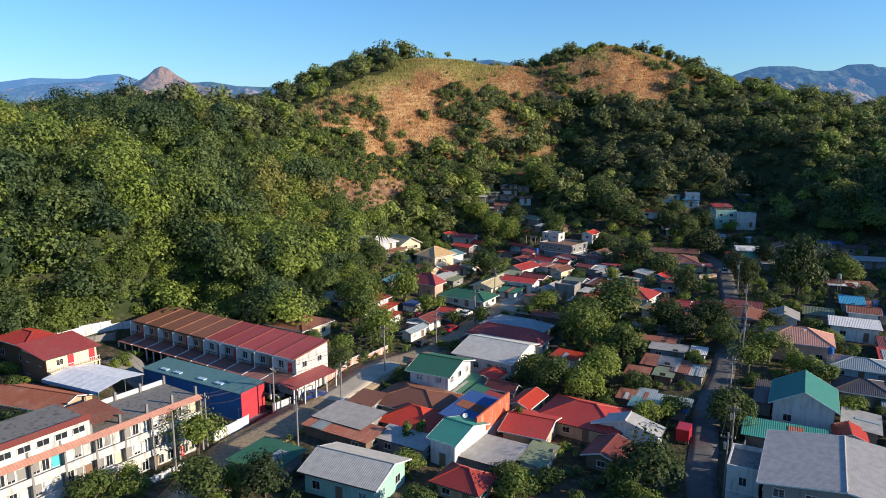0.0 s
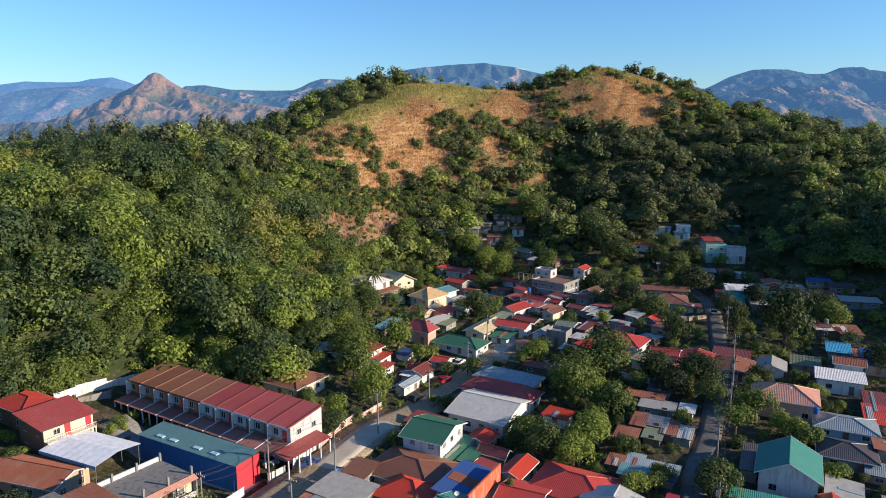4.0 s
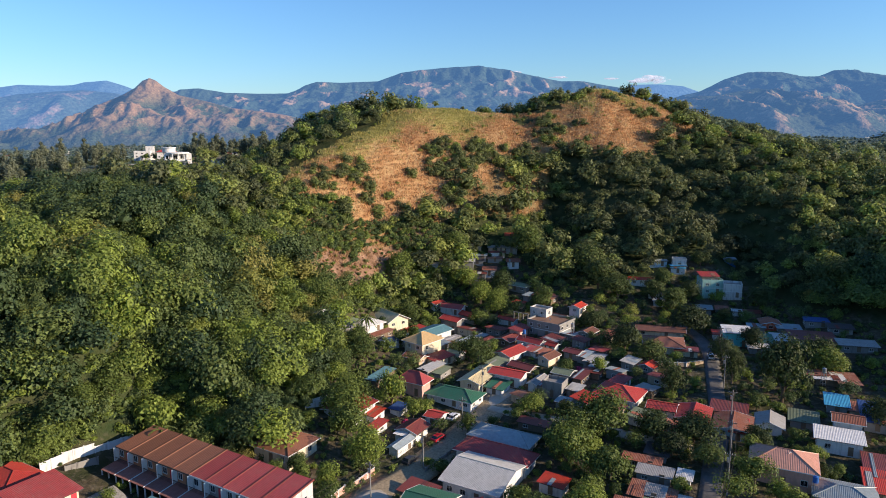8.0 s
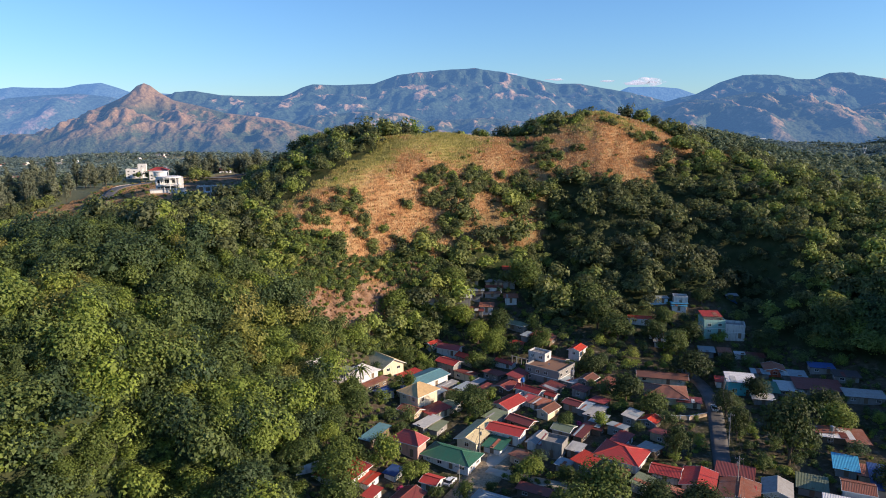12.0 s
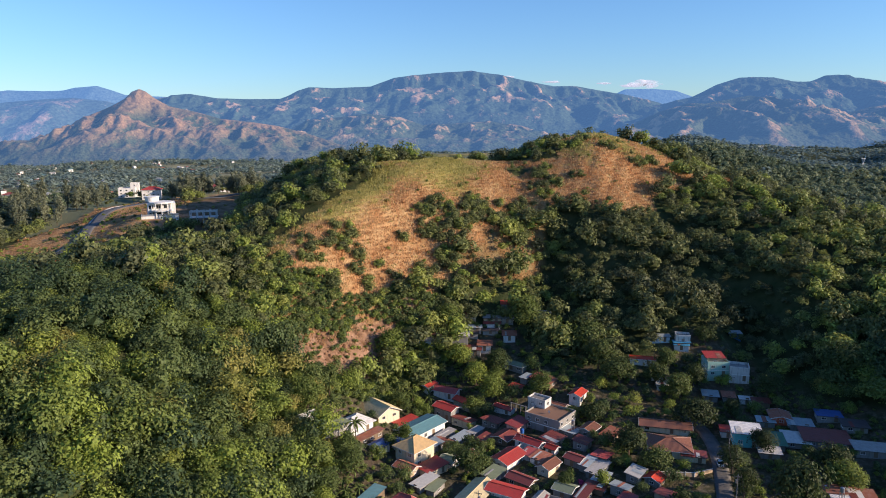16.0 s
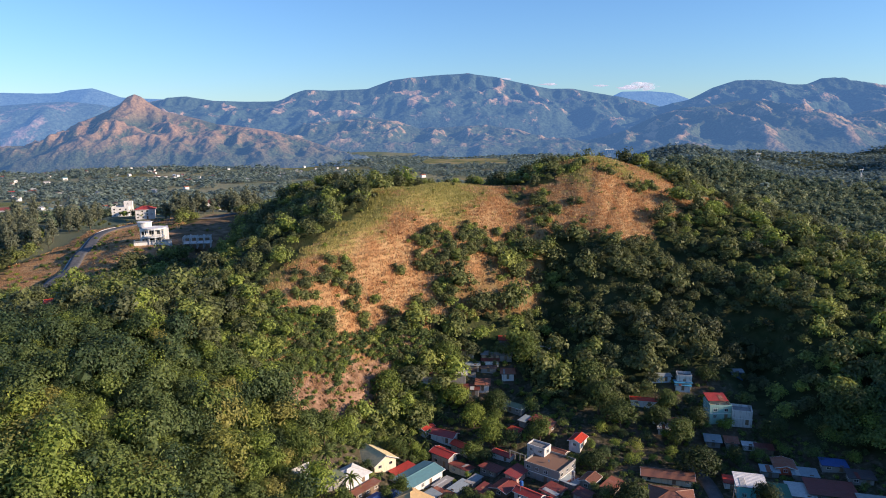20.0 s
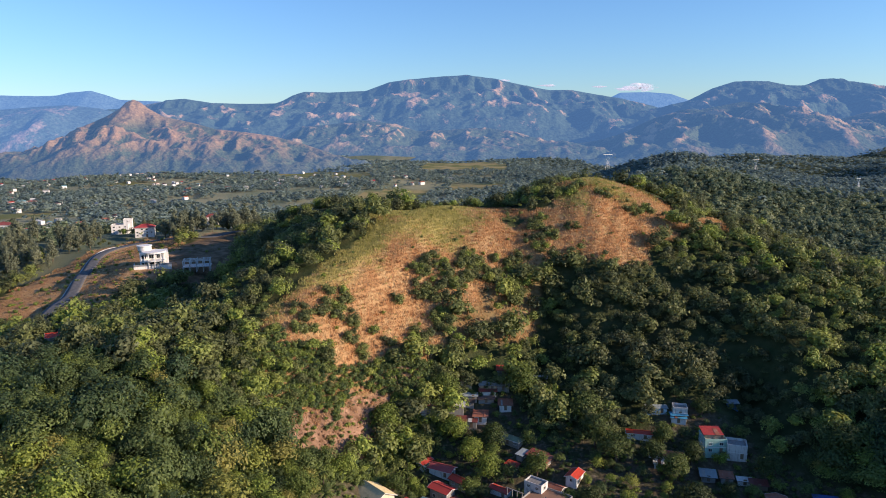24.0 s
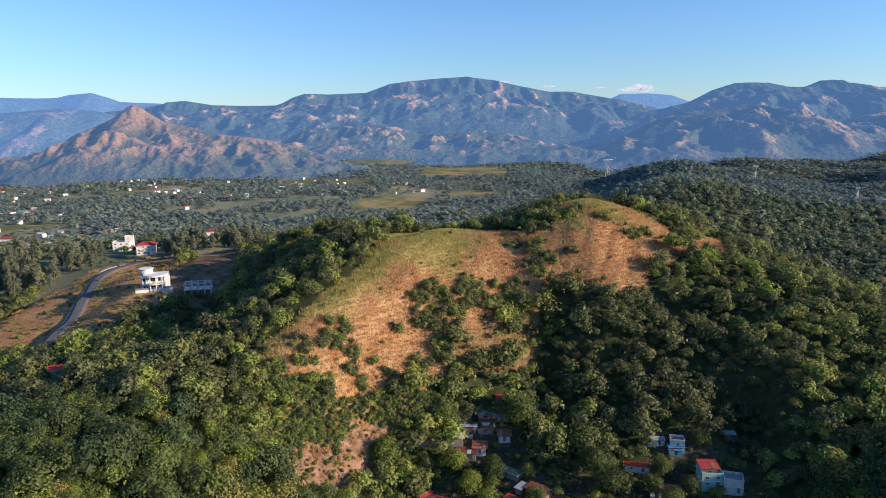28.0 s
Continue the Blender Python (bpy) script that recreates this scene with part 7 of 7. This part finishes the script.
for k in range(270):
    t = rs.random()
    if t < .35:
        cx, cy = rs.choice(((-560, 960), (-700, 1180), (-520, 1330), (-820, 1420), (-610, 1540), (-380, 1250)))
        x, y = cx + rs.gauss(0, 45), cy + rs.gauss(0, 28)
    elif t < .62:
        x, y = rs.uniform(-900, -260), rs.uniform(700, 1500)
    elif t < .8:
        x, y = rs.uniform(-420, 60), rs.uniform(1150, 1600)
    else:
        x, y = rs.uniform(-620, -300), rs.uniform(560, 800)
    key = rs.choice(("white", "grey", "red", "rust", "seablue", "rust"))
    ob = tagged(new("dwelling", DWELL[key]), "small distant dwelling with a %s roof" % key, "house", "valley town", "")
    s = rs.uniform(.5, .95)
    ob.matrix_basis = pose(x, y, height1(x, y) + 1.4, 0, 0, rs.uniform(0, 180)) @ Matrix.Diagonal((s, s, s, 1))

# ---- the ranges on the horizon ----


def ridged(x, y, octaves=7):
    """Sharp-crested noise, 0 to about 1."""
    s, a, f = np.zeros(len(x)), .5, 1.0
    for o in range(octaves):
        s += a * (1 - np.abs(np.array([noise.noise((px * f, py * f, o * 7.3)) for px, py in zip(x, y)])) * 2)
        a, f = a * .5, f * 2.03
    return s


def far_material(name, green, bare_col, haze_glow, share, lo=.5, hi=.7, scale=.006, low=None, high=None):
    """Wooded rock with bare spurs, a backdrop: the blue haze of much air is put in as faint emission."""
    m, n, l, b = material(name, 0.95, 0, 0.05)
    vec = coords(n, l)
    gullies = noised(n, l, coords(n, l, (1.3, .7, .6)), scale, 11, 0, 1, .72)
    both, cover = n.new("ShaderNodeMath"), n.new("ShaderNodeMapRange")
    both.operation = "MULTIPLY_ADD"
    l.new(attribute(n, "tint"), both.inputs[0])
    both.inputs[1].default_value = .22
    l.new(gullies, both.inputs[2])
    l.new(both.outputs[0], cover.inputs[0])
    cover.inputs[1].default_value, cover.inputs[2].default_value = lo + .11, hi + .11
    share_of = cover.outputs[0]
    if low:
        xyz, rise, less = n.new("ShaderNodeSeparateXYZ"), n.new("ShaderNodeMapRange"), n.new("ShaderNodeMath")
        l.new(vec, xyz.inputs[0])
        l.new(xyz.outputs[2], rise.inputs[0])
        rise.inputs[1].default_value, rise.inputs[2].default_value, rise.inputs[3].default_value = low[0], low[1], .1
        less.operation = "MULTIPLY"
        l.new(share_of, less.inputs[0])
        l.new(rise.outputs[0], less.inputs[1])
        share_of = less.outputs[0]
    if high:
        xyz, rise, more = n.new("ShaderNodeSeparateXYZ"), n.new("ShaderNodeMapRange"), n.new("ShaderNodeMath")
        l.new(vec, xyz.inputs[0])
        l.new(xyz.outputs[2], rise.inputs[0])
        rise.inputs[1].default_value, rise.inputs[2].default_value, rise.inputs[4].default_value = high[0], high[1], .85
        more.operation = "MAXIMUM"
        l.new(share_of, more.inputs[0])
        l.new(rise.outputs[0], more.inputs[1])
        share_of = more.outputs[0]
    fine = noised(n, l, vec, scale * 9, 6)
    speck = noised(n, l, vec, .07, 5, .3, .7)
    g = mixed(n, l, fine, [v * .55 for v in green], [v * 1.35 for v in green])
    bare_two = mixed(n, l, fine, [v * .75 for v in bare_col], [v * 1.25 for v in bare_col])
    l.new(mixed(n, l, share_of, g, bare_two), b.inputs["Base Color"])
    bumped(n, l, b, speck, .5, 7)
    b.inputs["Emission Color"].default_value = (*haze_glow, 1)
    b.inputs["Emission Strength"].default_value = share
    return m


def mountain(name, label, x0, x1, y0, y1, nxs, nys, crest, mat, scale=.0016):
    """A range: crest(x, v) gives its height over the plain, v running from 0 (front foot) to 1 (back); spurs run down towards the front."""
    X, V = np.meshgrid(np.linspace(x0, x1, nxs), np.linspace(0, 1, nys))
    Yv = y0 + (y1 - y0) * V
    bend = 60 * np.sin(Yv * .004 + X * .002)
    r = ridged(((X + bend) * scale * 1.2).ravel(), (Yv * scale * .85).ravel()).reshape(X.shape)
    Z = crest(X, V, r)
    foot = smooth(0, .12, V) * smooth(0, 60, np.minimum(X - x0, x1 - X) + 5)
    Z = Z * foot + (height(X, Yv) - 6) * (1 - foot)
    q = (np.arange(nys - 1)[:, None] * nxs + np.arange(nxs - 1)[None, :]).ravel()
    me = mesh_of(name, np.stack([X, Yv, Z], -1).reshape(-1, 3), np.stack([q, q + 1, q + nxs + 1, q + nxs], 1), mat, np.clip(r * 1.2 - .1, 0, 1).ravel())
    return tagged(new(name, me), label, "mountain", kind="structure")


def outline(x, pts):
    return np.interp(x, [p[0] for p in pts], [p[1] for p in pts])


def range_of(points, base, relief, warp=90.0, top=.72, power=.85, cliff=0.0):
    """The shape of a range whose skyline runs through the points (x, height); cliff: the share of the height that stands as a rock wall under the top."""
    def crest(X, V, r):
        t = np.clip(V / top, 0, 1)
        line = outline(X + warp * (1 - t) * np.sin(X * .006 + 4 * t), points)
        ground = np.minimum(base, line - 5)
        wall = smooth(.84, .95, t + .12 * (r - .5))
        z = ground + (line - ground) * ((1 - cliff) * t ** power + cliff * wall)
        z = z + relief * (r - .45) * (4 * t * (1 - t) + .03 * t)
        return np.where(V > top, z - (V - top) / (1 - top) * (line - ground) * .8, z)
    return crest


# blue emission that stands in for distance haze on every range
HAZE_GLOW = (0.12, 0.27, 0.56)
FAR_A = far_material("range_far", (0.04, 0.06, 0.04), (0.30, 0.19, 0.11), HAZE_GLOW, .335, .60, .66, .007)
FAR_E = far_material("range_left", (0.045, 0.065, 0.05), (0.24, 0.16, 0.12), HAZE_GLOW, .46, .55, .66, .009)
FAR_B = far_material("range_farthest", (0.05, 0.07, 0.06), (0.15, 0.12, 0.10), HAZE_GLOW, .6, .6, .75)
FAR_C = far_material("range_middle", (0.05, 0.065, 0.035), (0.27, 0.175, 0.095), HAZE_GLOW, .29, .54, .62, .013, (40, 90))
FAR_D = far_material("hill_cone", (0.055, 0.068, 0.035), (0.25, 0.15, 0.075), HAZE_GLOW, .24, .47, .58, .02, (48, 115), (130, 175))

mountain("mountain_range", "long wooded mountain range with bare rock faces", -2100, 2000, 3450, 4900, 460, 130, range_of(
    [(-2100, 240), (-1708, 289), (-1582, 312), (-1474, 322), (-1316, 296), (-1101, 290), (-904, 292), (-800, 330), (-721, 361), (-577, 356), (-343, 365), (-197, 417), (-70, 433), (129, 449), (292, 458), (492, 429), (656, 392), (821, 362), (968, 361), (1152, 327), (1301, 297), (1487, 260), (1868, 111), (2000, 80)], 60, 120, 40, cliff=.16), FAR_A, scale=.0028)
mountain("mountain_behind", "haze-blue flat-topped mountain far behind", 1150, 2050, 4700, 4940, 60, 12, range_of(
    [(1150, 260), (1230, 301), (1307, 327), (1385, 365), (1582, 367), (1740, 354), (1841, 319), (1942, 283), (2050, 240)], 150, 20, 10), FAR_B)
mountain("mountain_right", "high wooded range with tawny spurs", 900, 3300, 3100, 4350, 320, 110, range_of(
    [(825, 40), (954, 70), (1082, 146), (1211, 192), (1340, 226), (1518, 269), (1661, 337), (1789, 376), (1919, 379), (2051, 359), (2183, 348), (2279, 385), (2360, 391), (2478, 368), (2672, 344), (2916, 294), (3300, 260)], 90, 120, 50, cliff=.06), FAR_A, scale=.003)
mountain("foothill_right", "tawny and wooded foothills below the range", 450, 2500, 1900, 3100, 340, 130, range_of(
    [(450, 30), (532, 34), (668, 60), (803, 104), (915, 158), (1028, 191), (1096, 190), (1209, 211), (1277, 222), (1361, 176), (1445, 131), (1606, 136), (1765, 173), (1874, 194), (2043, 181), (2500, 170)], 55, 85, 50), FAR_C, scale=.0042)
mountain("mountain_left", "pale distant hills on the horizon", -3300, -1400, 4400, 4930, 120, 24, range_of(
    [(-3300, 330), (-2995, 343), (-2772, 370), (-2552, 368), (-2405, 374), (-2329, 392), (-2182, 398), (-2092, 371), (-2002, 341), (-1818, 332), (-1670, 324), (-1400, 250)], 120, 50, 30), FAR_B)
mountain("foothill_left", "haze-blue foothills beyond the valley town", -2300, -950, 2500, 3200, 150, 50, range_of(
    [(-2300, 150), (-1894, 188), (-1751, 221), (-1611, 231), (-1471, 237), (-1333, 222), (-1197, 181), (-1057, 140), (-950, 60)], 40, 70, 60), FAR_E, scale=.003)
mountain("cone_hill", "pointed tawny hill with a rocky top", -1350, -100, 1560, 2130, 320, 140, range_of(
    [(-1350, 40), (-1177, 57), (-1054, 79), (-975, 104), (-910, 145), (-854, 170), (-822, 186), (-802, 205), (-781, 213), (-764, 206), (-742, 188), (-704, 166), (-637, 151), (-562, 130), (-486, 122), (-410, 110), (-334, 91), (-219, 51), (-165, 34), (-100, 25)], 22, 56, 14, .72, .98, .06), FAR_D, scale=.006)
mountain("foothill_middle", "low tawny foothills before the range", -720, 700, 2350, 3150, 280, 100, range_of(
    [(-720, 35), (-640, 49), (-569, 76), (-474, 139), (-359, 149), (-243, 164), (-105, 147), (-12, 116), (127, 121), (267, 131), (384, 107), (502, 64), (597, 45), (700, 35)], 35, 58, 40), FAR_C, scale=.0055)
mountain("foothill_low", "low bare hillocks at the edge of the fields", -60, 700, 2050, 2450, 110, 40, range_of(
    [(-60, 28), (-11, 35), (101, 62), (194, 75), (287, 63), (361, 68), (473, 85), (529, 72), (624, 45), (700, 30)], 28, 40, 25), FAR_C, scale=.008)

# small fair-weather clouds over the range
m, n, l, b = material("cloud", 1.0, 0, 0)
b.inputs["Base Color"].default_value = (0.35, 0.33, 0.34, 1)
# emission stands in for light scattered in the cloud and lifts its underside
b.inputs["Emission Color"].default_value = (0.62, 0.64, 0.74, 1)
b.inputs["Emission Strength"].default_value = .5
thin, veil_mix, fade = n.new("ShaderNodeBsdfTransparent"), n.new("ShaderNodeMixShader"), noised(n, l, coords(n, l, (1, 1, 2)), .012, 6, .36, .72)
l.new(fade, veil_mix.inputs[0])
l.new(thin.outputs[0], veil_mix.inputs[1])
l.new(b.outputs[0], veil_mix.inputs[2])
l.new(veil_mix.outputs[0], n["Material Output"].inputs["Surface"])
rs = random.Random(3)
for cx, cz, w, tall in ((1520, 392, 230, 30), (1420, 386, 120, 16), (560, 445, 90, 14), (880, 412, 110, 9), (1240, 402, 90, 10)):
    bm = bmesh.new()
    for k in range(9):
        f = rs.uniform(-1, 1)
        mt = Matrix.Translation((cx + f * w * .5, 4880, cz + rs.uniform(-.3, .6) * tall * (1 - f * f))) @ Matrix.Diagonal((w * rs.uniform(.15, .3), 30, tall * rs.uniform(.4, .9) * (1.1 - abs(f)), 1))
        bmesh.ops.create_icosphere(bm, subdivisions=3, radius=1, matrix=mt)
    ob = part("cloud", bm, m)
    tagged(ob, "thin pale cloud above the mountain range", "cloud", kind="structure")
